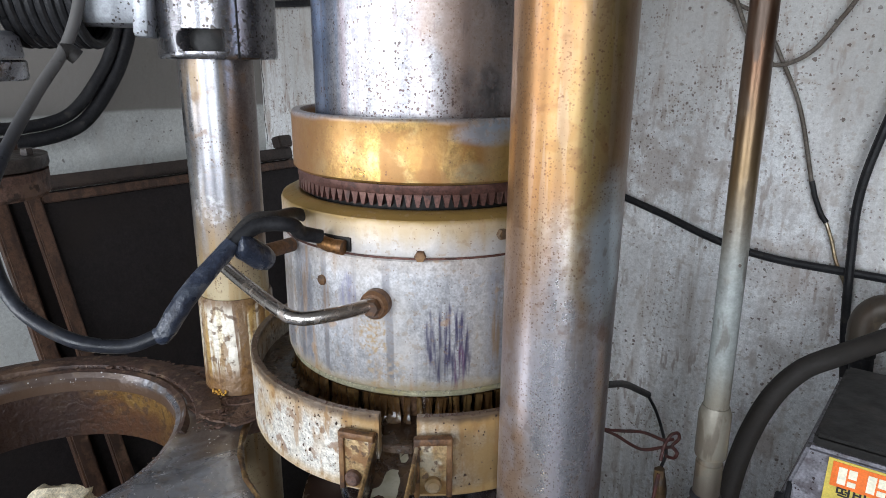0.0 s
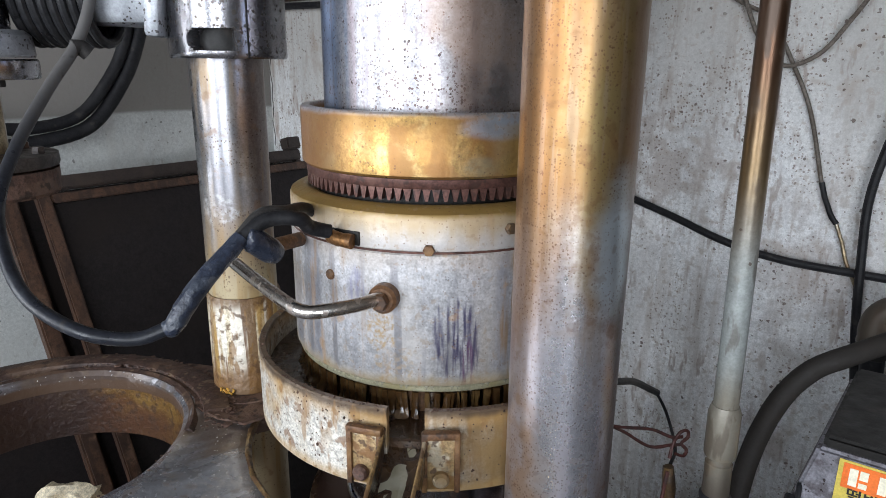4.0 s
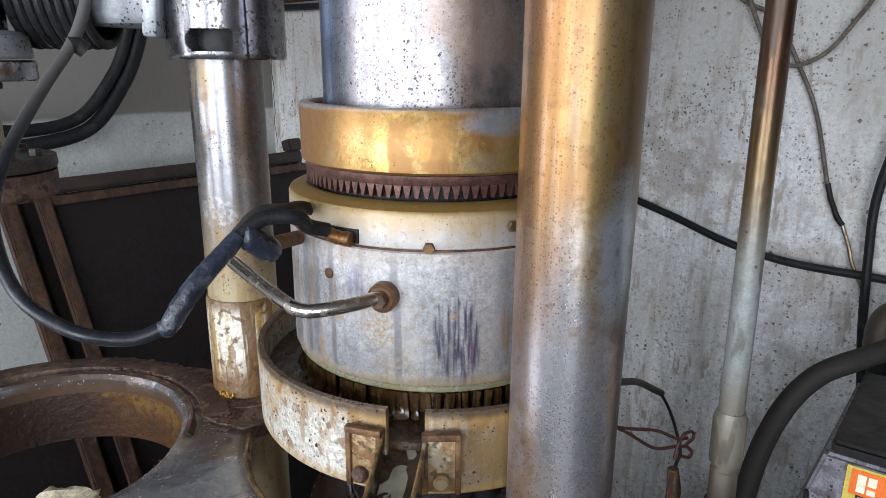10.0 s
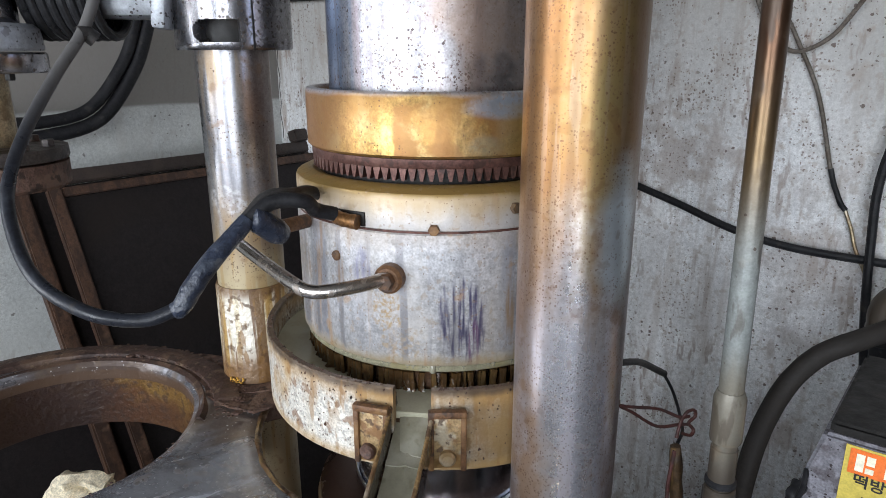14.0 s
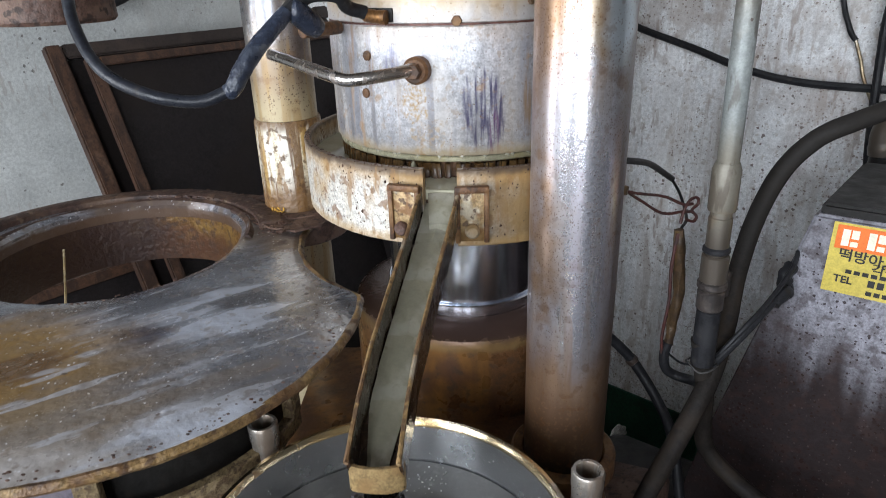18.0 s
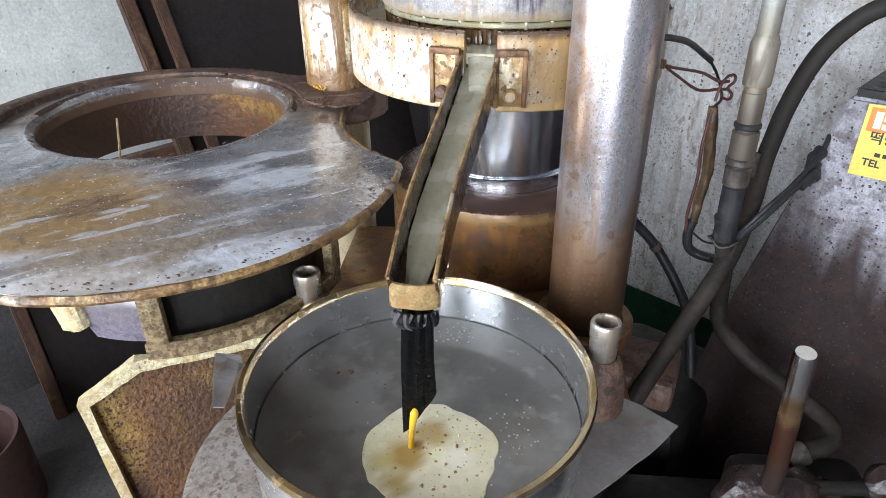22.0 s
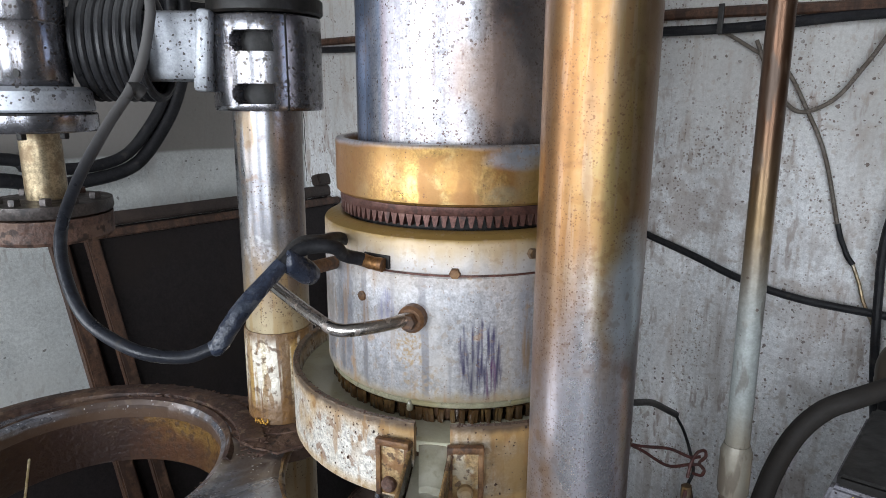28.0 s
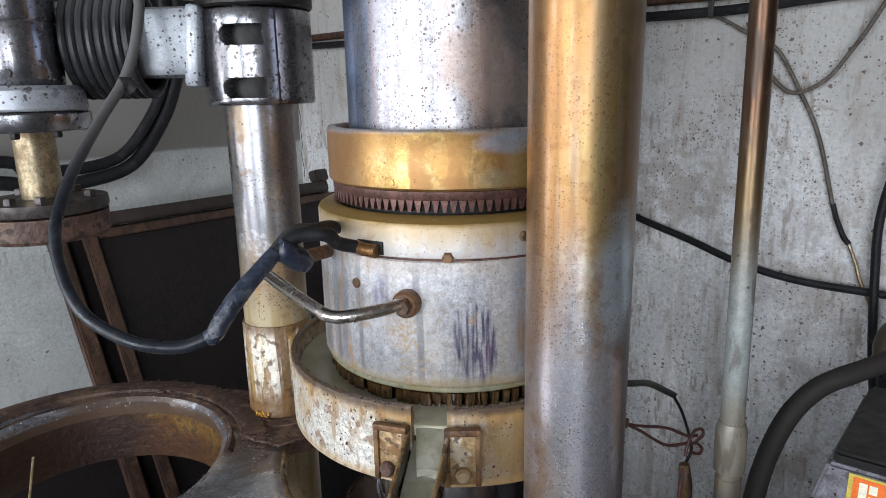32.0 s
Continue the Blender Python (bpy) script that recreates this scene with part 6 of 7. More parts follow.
wall_line("wall_cable", "black cable running along the top of the spattered wall", [on_wall(a, 1.527 + 0.006 * math.sin(a * 9), 0.020) for a in (0.03, 0.4, 0.8, 1.1, 1.3, 1.5, 1.8, 2.2)], 0.009, M["rubber"])
wall_line("wall_cable", "brown dusty pipe above the spattered wall's cable", [on_wall(a, 1.548 + 0.004 * math.sin(a * 7), 0.018) for a in (0.03, 0.4, 0.8, 1.1, 1.3, 1.5, 1.8, 2.2)], 0.010, M["wood"])
clipw = thing("cable_clip", on_wall(1.28, 1.54, 0.02), "grey strap holding the cables on the wall", "clip")
part("strap", box(on_wall(1.262, 1.538, 0.032), (0.010, 0.004, 0.05), Matrix.Rotation(math.atan2(UA.y, UA.x), 4, "Z"), 0.001), M["greyhose"], clipw)
wall_line("wall_cable", "black cable sagging across the spattered wall", [(0.20, 0.575, 1.20), (0.30, 0.500, 1.165), (0.369, 0.444, 1.136), (0.441, 0.383, 1.109), (0.516, 0.320, 1.078), (0.591, 0.258, 1.062), (0.686, 0.178, 1.061), (0.80, 0.08, 1.064), (0.95, -0.05, 1.08)], 0.0068, M["rubber"])
wire = wall_line("thin_wire", "thin grey wire hanging down the spattered wall", [(0.452, 0.385, 1.515), (0.467, 0.375, 1.512), (0.505, 0.342, 1.482), (0.542, 0.311, 1.454), (0.576, 0.283, 1.381), (0.603, 0.261, 1.308), (0.629, 0.239, 1.189)], 0.0034, M["wire"])
part("joint", tube([(0.627, 0.240, 1.20), (0.633, 0.234, 1.175), (0.642, 0.227, 1.150), (0.650, 0.220, 1.135)], 0.0044, 10, 5, rough=0.2), M["rubber"], wire, "black taped joint")
part("tail", tube([(0.650, 0.220, 1.135), (0.660, 0.212, 1.105), (0.668, 0.206, 1.075), (0.683, 0.193, 1.036)], 0.0030, 8, 5), M["brass"], wire, "brown bare tail of the wire")
wall_line("thin_wire", "grey wire hanging in a loop before the wall", [(0.50, 0.335, 1.50), (0.525, 0.315, 1.43), (0.550, 0.292, 1.389), (0.571, 0.274, 1.383), (0.601, 0.250, 1.405), (0.625, 0.229, 1.452), (0.638, 0.218, 1.481), (0.66, 0.20, 1.54)], 0.0036, M["wire"])
wall_line("wall_cable", "black upright cable beside the wall fitting", [(0.70, 0.155, 1.40), (0.677, 0.173, 1.262), (0.669, 0.179, 1.181), (0.672, 0.177, 1.098), (0.680, 0.170, 0.972), (0.696, 0.157, 0.809), (0.70, 0.15, 0.60)], 0.0068, M["rubber"])
elbow = thing("pipe_elbow", (0.66, 0.10, 0.95), "dirty grey pipe elbow with a black hose before the wall", "pipe fitting")
part("elbow", tube([(0.664, 0.092, 0.985), (0.660, 0.094, 1.015), (0.668, 0.088, 1.04), (0.69, 0.07, 1.052), (0.76, 0.01, 1.055)], 0.0205, 20, 7, radii=[(0, 1.1), (0.12, 1.1), (0.14, 1), (1, 1)]), M["pipe"], elbow)
part("elbow_hose", tube([(0.664, 0.092, 0.99), (0.667, 0.09, 0.94), (0.668, 0.088, 0.90), (0.675, 0.085, 0.84), (0.70, 0.07, 0.76)], 0.0165, 16, 6), M["rubber"], elbow)
part("hose_clip", rod((0.664, 0.092, 0.968), (0.664, 0.092, 0.982), 0.0195, 24), M["dark"], elbow)

# burnt heater lead hanging beside the column
lead = thing("heater_lead", (0.27, -0.17, 0.8), "scorched brown heater lead hanging from twisted wires", "electric part")
part("stick", tube([(0.264, -0.170, 0.968), (0.268, -0.170, 0.93), (0.273, -0.170, 0.885), (0.270, -0.170, 0.838), (0.268, -0.170, 0.803)], 0.0072, 14, 7, rough=0.3, radii=[(0, 0.75), (0.1, 1), (0.6, 1), (0.75, 0.85), (1, 0.8)]), M["burnt"], lead)
part("side_wire", tube([(0.262, -0.174, 0.965), (0.258, -0.176, 0.92), (0.260, -0.176, 0.87), (0.257, -0.174, 0.82), (0.260, -0.172, 0.79)], 0.0022, 8, 6, rough=0.2), M["redwire"], lead)
part("lower_hose", tube([(0.267, -0.170, 0.806), (0.264, -0.170, 0.785), (0.268, -0.171, 0.765), (0.282, -0.172, 0.754), (0.300, -0.19, 0.757), (0.300, -0.22, 0.772)], 0.0066, 12, 7), M["rubber"], lead)
part("thin_loop", tube([(0.266, -0.174, 0.792), (0.285, -0.18, 0.779), (0.305, -0.19, 0.782), (0.315, -0.22, 0.80)], 0.0016, 6, 6), M["rubber"], lead)
for z0, yy in ((0.004, 0.0), (-0.006, 0.006)):
    part("red_wire", tube([(0.196, -0.170, 1.019), (0.215, -0.165 + yy, 1.010 + z0), (0.245, -0.158, 0.999 + 2.2 * z0), (0.270, -0.155, 0.992 + z0), (0.283, -0.154, 0.992 + z0)], 0.0019, 8, 6, rough=0.3), M["redwire"], lead, "rusty red wire")
part("hook", tube([(0.268, -0.160, 0.972), (0.272, -0.157, 0.99), (0.279, -0.155, 1.002), (0.287, -0.154, 1.004), (0.289, -0.154, 0.996), (0.282, -0.155, 0.988), (0.288, -0.156, 0.980), (0.284, -0.158, 0.974), (0.274, -0.160, 0.978)], 0.0019, 8, 6, rough=0.3), M["redwire"], lead)
part("terminal", rod((0.188, -0.166, 1.021), (0.197, -0.170, 1.020), 0.006, 12), M["burnt"], lead)
part("grey_wire", tube([(0.200, -0.10, 1.038), (0.217, -0.100, 1.037), (0.245, -0.08, 1.027), (0.274, -0.06, 1.006), (0.287, -0.05, 0.996)], 0.0044, 10, 6), M["greyhose"], lead)
part("bare_wire", tube([(0.286, -0.05, 0.996), (0.291, -0.07, 0.985), (0.290, -0.10, 0.975), (0.282, -0.14, 0.970), (0.268, -0.165, 0.968)], 0.0020, 8, 6), M["rubber"], lead)
bracket = thing("terminal_plate", (0.185, -0.13, 1.0), "grey mounting strip behind the steel column", "bracket")
part("strip", box((0.182, -0.150, 1.055), (0.006, 0.05, 0.17), Matrix.Rotation(radians(-8), 4, "Z"), 0.002), M["column"], bracket)

# thick hydraulic hoses
hyd = thing("hydraulic_hose", (0.30, -0.26, 0.8), "thick black hydraulic hose bending down behind the pipe", "hose")
part("hose_run", tube([(0.66, -0.19, 1.155), (0.54, -0.185, 1.135), (0.436, -0.19, 1.102), (0.405, -0.18, 1.078), (0.377, -0.18, 1.041), (0.358, -0.18, 0.984), (0.343, -0.19, 0.919), (0.329, -0.215, 0.859), (0.304, -0.25, 0.806), (0.265, -0.28, 0.741), (0.227, -0.3, 0.67), (0.195, -0.32, 0.605), (0.17, -0.335, 0.53)], 0.0122, 20, 7, rough=0.04, radii=[(0, 0.9), (0.5, 0.92), (0.7, 1), (1, 1)]), M["dustyhose"], hyd)
part("ferrule", rod((0.318, -0.19, 0.925), (0.3135, -0.20, 0.895), 0.0175, 24), M["grime"], hyd)
hyd2 = thing("hydraulic_hose", (0.34, -0.3, 0.65), "dusty grey hydraulic hose curving to the valve", "hose")
part("hose_run", tube([pipe_at(0.86), (0.299, -0.245, 0.778), (0.310, -0.243, 0.694), (0.342, -0.270, 0.659), (0.382, -0.305, 0.640), (0.404, -0.350, 0.642), (0.416, -0.380, 0.640), (0.408, -0.402, 0.634), (0.376, -0.414, 0.628), (0.345, -0.424, 0.618)], 0.0112, 16, 7, rough=0.06), M["dustyhose"], hyd2)
part("ferrule", rod((0.376, -0.414, 0.628), (0.352, -0.422, 0.621), 0.0145, 24), M["grime"], hyd2)
hyd3 = thing("hydraulic_hose", (0.27, -0.06, 0.68), "thin dark hose behind the column", "hose")
part("hose_run", tube([(0.18, -0.06, 0.79), (0.215, -0.050, 0.744), (0.258, -0.050, 0.697), (0.296, -0.080, 0.640), (0.312, -0.12, 0.60), (0.32, -0.16, 0.52)], 0.0080, 12, 6), M["rubber"], hyd3)
part("clip", rod((0.256, -0.050, 0.699), (0.262, -0.051, 0.692), 0.0098, 16), M["grime"], hyd3)
gc = thing("guard_cable", (0.38, -0.2, 0.88), "black twisted cable from the pipe to the guard", "cable")
part("cable_run", tube([(0.300, -0.250, 0.823), (0.337, -0.240, 0.862), (0.369, -0.222, 0.888), (0.390, -0.205, 0.896), (0.405, -0.190, 0.908)], 0.0056, 10, 7), M["rubber"], gc)
part("cable_run", tube([(0.300, -0.248, 0.826), (0.335, -0.244, 0.872), (0.365, -0.225, 0.893), (0.40, -0.20, 0.925), (0.412, -0.185, 0.945)], 0.0030, 8, 7), M["rubber"], gc)
part("knot", tube([(0.378, -0.216, 0.888), (0.392, -0.208, 0.900), (0.402, -0.196, 0.894), (0.398, -0.190, 0.912), (0.410, -0.184, 0.925)], 0.0085, 10, 6, rough=0.35), M["rubber"], gc)
gc2 = thing("guard_cable", (0.40, -0.15, 0.66), "dark cable end beside the guard", "cable")
part("cable_run", tube([(0.372, -0.145, 0.60), (0.378, -0.140, 0.64), (0.392, -0.140, 0.668), (0.42, -0.14, 0.69)], 0.0070, 10, 6), M["rubber"], gc2)

# ---- round the basin ----
for nm, p in (("pipe_socket", Vector((0.1175, -0.421, 0.697))), ("pipe_socket", Vector((-0.2325, -0.3440, 0.697)))):
    so = thing(nm, p, "worn steel tube socket standing on the press bed", "socket", "sockets beside the basin")
    part("tube", lathe([(0.0105, 0.70), (0.0150, 0.70), (0.0155, 0.784), (0.0165, 0.787), (0.0168, 0.803), (0.0155, 0.806), (0.0125, 0.806), (0.0108, 0.801)], 32, (p.x, p.y)), M["socket"], so)
    part("foot", lathe([(0.0156, 0.674), (0.031, 0.674), (0.029, 0.725), (0.023, 0.752), (0.0164, 0.760)], 24, (p.x, p.y), wobble=0.05), M["crustrim"], so, "crusted brown mount")
    part("bore", solid([(0, 0.76), (0.0107, 0.76), (0, 0.765)], 20, (p.x, p.y)), M["dark"], so)
valve = thing("valve_block", (0.36, -0.45, 0), "greasy cast valve block with a polished handle pin", "valve")
part("pin", tube([(0.309, -0.490, 0.655), (0.302, -0.500, 0.70), (0.2795, -0.5235, 0.858), (0.279, -0.5245, 0.865)], 0.0103, 26, 1, radii=[(0, 1), (0.9, 1), (0.97, 1), (1, 0.85)]), material("heat_stained_pin", (0.62, 0.61, 0.60), 0.12, 1.0, [("below", 60, 0.828, 0.800, (0.22, 0.115, 0.03), 0.9, 0.2, 0.9), ("below", 60, 0.800, 0.765, (0.035, 0.012, 0.008), 0.95, 0.3, 0.4), ("below", 24, 0.73, 0.68, (0.02, 0.012, 0.010), 0.95, 0.45, 0.0)], rough_var=0.04, fine=0.08), valve, "polished pin browned at its foot")
part("block", tube([(0.27, -0.475, 0.60), (0.30, -0.470, 0.625), (0.335, -0.465, 0.625), (0.37, -0.455, 0.61), (0.40, -0.45, 0.60)], 0.027, 20, 5, rough=0.3, radii=[(0, 0.6), (0.2, 0.95), (0.45, 0.85), (0.6, 0.95), (1, 0.7)]), M["greaseblock"], valve)
part("lever", tube([(0.34, -0.47, 0.632), (0.40, -0.462, 0.628), (0.47, -0.45, 0.620), (0.56, -0.43, 0.615)], 0.0085, 14, 5, rough=0.1), M["dark"], valve)
part("lever_knob", tube([(0.43, -0.458, 0.622), (0.455, -0.452, 0.628), (0.49, -0.447, 0.624), (0.53, -0.44, 0.615)], 0.022, 16, 5, rough=0.35, radii=[(0, 0.5), (0.3, 1), (0.7, 1), (1, 0.6)]), M["greaseblock"], valve)
part("valve_foot", box((0.38, -0.45, 0.30), (0.16, 0.14, 0.60), None, 0.02), M["dark"], valve)
pump = thing("pump_housing", (0.28, -0.18, 0), "black greasy pump housing behind the basin", "pump")
part("housing", box((0.27, -0.10, 0.24), (0.20, 0.26, 0.48), Matrix.Rotation(radians(-35), 4, "Z"), 0.03), M["dark"], pump)
part("flange", box((0.215, -0.255, 0.60), (0.09, 0.10, 0.05), Matrix.Rotation(radians(-20), 4, "Z"), 0.01), M["crustrim"], pump)
part("tank", box((0.26, -0.42, 0.24), (0.20, 0.20, 0.48), None, 0.03), M["dark"], pump)

paper = thing("paper_sheet", (0.0, -0.48, 0.645), "stained grey paper sheet tucked under the basin", "paper")


def sheet(cx, cy, outline, z, amp, thick=0.0012):
    bm = prism([(cx + x, cy + y) for x, y in outline], z, z + thick, 0.0002)
    bmesh.ops.subdivide_edges(bm, edges=list(bm.edges), cuts=3, use_grid_fill=True)
    for v in bm.verts:
        v.co.z += amp * noise.noise(v.co * 9) + amp * 0.3 * noise.noise(v.co * 40)
    return bm


part("sheet", sheet(0, 0, [(-0.05, -0.62), (0.060, -0.61), (0.094, -0.561), (0.165, -0.496), (0.205, -0.451), (0.131, -0.396), (0.02, -0.34), (-0.10, -0.42)], 0.690, 0.012), M["paper"], paper)
part("corner", sheet(0, 0, [(-0.324, -0.430), (-0.290, -0.520), (-0.281, -0.515), (-0.283, -0.450), (-0.292, -0.434)], 0.738, 0.02), M["paper"], paper, "turned-up paper corner")
stand = thing("round_stand", (-0.13, -0.50, 0), "round stained steel stand under the basin", "stand")
part("stand_top", solid([(0, 0.60), (0.216, 0.60), (0.220, 0.606), (0.218, 0.645), (0.209, 0.648), (0, 0.648)], 72, (-0.122, -0.49)), material("stained_stand_top", (0.20, 0.175, 0.155), 0.45, 0.3, [("noise", 9, 0.45, 0.65, (0.29, 0.265, 0.245), 0.6, 0.4, 0.4), ("noise", 10, 0.50, 0.66, (0.14, 0.075, 0.045), 0.75, 0.55, 0.1), ("noise", 90, 0.52, 0.64, (0.06, 0.03, 0.02), 0.7, 0.6, 0.0), ("cluster", 200, 0.8, 0.6, (0.05, 0.025, 0.015), 0.85, 0.6, 0.0)], bump=0.3), stand)
part("stand_drum", solid([(0, 0), (0.195, 0), (0.20, 0.01), (0.20, 0.60), (0, 0.60)], 64, (-0.122, -0.49)), M["rusty"], stand)

foambox = thing("foam_tray", (-0.55, -0.25, 0.25), "oil-soaked yellowed foam tray full of sesame crumbs", "tray")
FO, FX, FY = Vector((-0.673, -0.289, 0.484)), Vector((0.20, 0.13, 0.03)), Vector((0.06, -0.09, -0.32))


def foam_pt(u, v, d):
    n = FX.cross(FY).normalized()
    if n.z < 0:
        n = -n
    return FO + FX * u + FY * v + n * d


def foam_quad(corners, d0, d1, cuts, amp):
    bm = bmesh.new()
    vs = [bm.verts.new(foam_pt(u, v, d)) for d in (d0, d1) for u, v in corners]
    for f in ((0, 1, 2, 3), (7, 6, 5, 4), (0, 4, 5, 1), (1, 5, 6, 2), (2, 6, 7, 3), (3, 7, 4, 0)):
        bm.faces.new([vs[i] for i in f])
    bmesh.ops.subdivide_edges(bm, edges=list(bm.edges), cuts=cuts, use_grid_fill=True)
    for v in bm.verts:
        v.co += Vector((0.5, 0.3, 1)) * amp * noise.noise(v.co * 55)
    return bm


part("tray_floor", foam_quad([(0.02, 0.0), (0.40, -0.09), (1.30, 0.05), (1.30, 1.5)], -0.034, -0.016, 18, 0.008), M["styro"], foambox, "brown crumb-covered floor of the tray")
part("tray_floor", foam_quad([(0.02, 0.0), (1.30, 1.5), (0.80, 1.6), (0.24, 1.5)], -0.034, -0.016, 18, 0.008), M["styro"], foambox)
for corners in ([(-0.01, -0.02), (0.06, 0.012), (0.30, 1.5), (0.23, 1.5)], [(-0.01, -0.02), (0.385, -0.118), (0.42, -0.06), (0.06, 0.012)], [(0.385, -0.118), (1.28, 0.02), (1.28, 0.07), (0.42, -0.06)]):
    part("tray_edge", foam_quad(corners, -0.035, 0.004, 9, 0.004), M["styrorim"], foambox, "pale yellow foam edge")

# ---- in and on the swing table ----
sack = thing("cloth_sack", (-0.56, 0.09, 0.0), "pale crumpled cloth sack standing on the floor below the hopper hole", "sack")
bm = bmesh.new()
bmesh.ops.create_icosphere(bm, subdivisions=5, radius=1)
for v in bm.verts:
    p = v.co.copy()
    k = 1 + 0.12 * noise.noise(p * 1.9) + 0.10 * noise.noise(p * 5) + 0.05 * noise.noise(p * 13)
    tall = 0.36 + 0.36 * math.copysign(abs(p.z) ** 0.55, p.z)
    if p.z > 0.5:
        tall += 0.025 * noise.noise(Vector((p.x * 3, p.y * 3, 1.0)))
    v.co = Vector((p.x * 0.108 * k - 0.60, p.y * 0.070 * k + 0.09, max(0.0, tall)))
part("sack_cloth", bm, M["sack"], sack)
part("sack_neck", tube([(-0.63, 0.09, 0.708), (-0.605, 0.085, 0.722), (-0.58, 0.09, 0.718), (-0.55, 0.088, 0.710)], 0.015, 12, 5, rough=0.5, radii=[(0, 1.2), (0.5, 0.8), (1, 1.1)]), M["sack"], sack, "gathered neck of the sack")
string = thing("string", (-0.63, -0.05, 0.80), "pale frayed string hanging in the hopper", "string")
part("cord", tube([(-0.655, 0.01, 0.872), (-0.640, -0.02, 0.86), (-0.615, -0.07, 0.84), (-0.60, -0.11, 0.80), (-0.595, -0.12, 0.74)], 0.0018, 8, 6, rough=0.3), M["styrorim"], string)
hopper_bowl = thing("sheet_bowl", (-0.47, -0.30, 0.73), "dull zinc sheet bowl under the swing table", "bowl")
bm = lathe([(0.130, 0.748), (0.172, 0.754), (0.196, 0.772), (0.205, 0.800), (0.208, 0.872), (0.204, 0.872), (0.201, 0.801), (0.193, 0.775), (0.170, 0.758), (0.130, 0.752)], 72, CG, 257, 281)
part("bowl_shell", bm, material("dull_zinc_sheet", (0.20, 0.18, 0.225), 0.45, 0.35, [("above", 40, 0.092, 0.105, (0.62, 0.62, 0.63), 0.85, 0.5, 0.1), ("noise", 10, 0.5, 0.7, (0.26, 0.22, 0.22), 0.7, 0.45, 0.5), ("noise", 40, 0.6, 0.72, (0.16, 0.11, 0.09), 0.7, 0.6, 0.1)], bump=0.1), hopper_bowl)
cr = thing("oil_crumbs", (-0.319, 0.03, 0.91), "golden sesame crumbs at the foot of the post", "crumbs", kind="stuff")
bm = bmesh.new()
for k in range(22):
    a, rr = random.uniform(236, 258), random.uniform(0.055, 0.064)
    p = polar(rr, a, 0.912 + random.uniform(0, 0.006), LC)
    s = random.uniform(0.0009, 0.0024)
    bmesh.ops.create_icosphere(bm, subdivisions=1, radius=s, matrix=Matrix.Translation(p))
part("crumbs", bm, M["crumbs"], cr)
grit = thing("oil_grit", (0, 0, 1.0), "dark brown dried oil grit on the catch ring and brackets", "grit", kind="stuff")
verts, faces = [], []
for k in range(900):
    kind = random.random()
    if kind < 0.45:
        p = polar(random.uniform(0.2195, 0.2275), random.uniform(-175, -5), 1.068)
    elif kind < 0.75:
        p = polar(0.2282, random.gauss(-99, 26), random.uniform(0.985, 1.066))
    else:
        p = polar(random.uniform(0.175, 0.214), random.uniform(-178, -2), 1.0305)
    if abs((math.degrees(math.atan2(p.y, p.x)) - SP + 180) % 360 - 180) < 6.6:
        continue
    r = random.uniform(0.0005, 0.0015) * (1.8 if random.random() < 0.08 else 1)
    i0 = len(verts)
    for d in ((1, 0, 0), (-0.5, 0.87, 0), (-0.5, -0.87, 0), (0, 0, 0.9), (0, 0, -0.9)):
        verts.append(p + Vector(d) * r * random.uniform(0.7, 1.3))
    for f in ((0, 1, 3), (1, 2, 3), (2, 0, 3), (1, 0, 4), (2, 1, 4), (0, 2, 4)):
        faces.append([i0 + j for j in f])
bm = bmesh.new()
bv = [bm.verts.new(v) for v in verts]
for f in faces:
    bm.faces.new([bv[j] for j in f])
part("grit", bm, M["crustrim"], grit)
lug = thing("crust_lump", (-0.41, 0.138, 0.91), "dark crusted lump on the back edge of the table", "crust", kind="stuff")
bm = bmesh.new()
for k in range(420):
    a = random.uniform(8, 100) if k % 3 else random.uniform(15, 75)
    rr = 0.242 + random.uniform(-0.022, 0.022)
    p = polar(rr, a, 0.912, TB)
    if (Vector((p.x, p.y)) - Vector(LC)).length < 0.055:
        continue
    s = random.uniform(0.0008, 0.0026) * (2.4 if random.random() < 0.05 else 1)
    bmesh.ops.create_icosphere(bm, subdivisions=1, radius=s, matrix=Matrix.Translation(p) @ Matrix.Rotation(random.uniform(0, 6), 4, "Z") @ Matrix.Diagonal((1.5, 0.9, 0.55, 1)))
part("lumps", bm, M["crustrim"], lug)

bm = bmesh.new()
for k in range(160):
    a = random.uniform(-178, -8)
    p = polar(0.183 + random.uniform(0.001, 0.012), a, 0.9055, TH) if k % 2 else polar(TAR - random.uniform(0.004, 0.02), random.uniform(-120, 5), 0.9045, TA)
    s_ = random.uniform(0.0006, 0.0019)
    bmesh.ops.create_icosphere(bm, subdivisions=1, radius=s_, matrix=Matrix.Translation(p) @ Matrix.Diagonal((1.4, 0.9, 0.6, 1)))
strewn = thing("table_grit", (-0.43, -0.2, 0.902), "brown grit dried onto the cast iron table", "grit", kind="stuff")
part("grit", bm, M["crustrim"], strewn)

crust_patch = part("crust_patch", sheet(0, 0, [(-0.225, 0.005), (-0.215, 0.06), (-0.25, 0.10), (-0.33, 0.15), (-0.40, 0.165), (-0.45, 0.155), (-0.42, 0.115), (-0.372, 0.07), (-0.345, 0.03), (-0.30, -0.005), (-0.26, -0.02)][::-1], 0.9065, 0.004, 0.004), M["crustrim"], table, "brown dried oil crust")
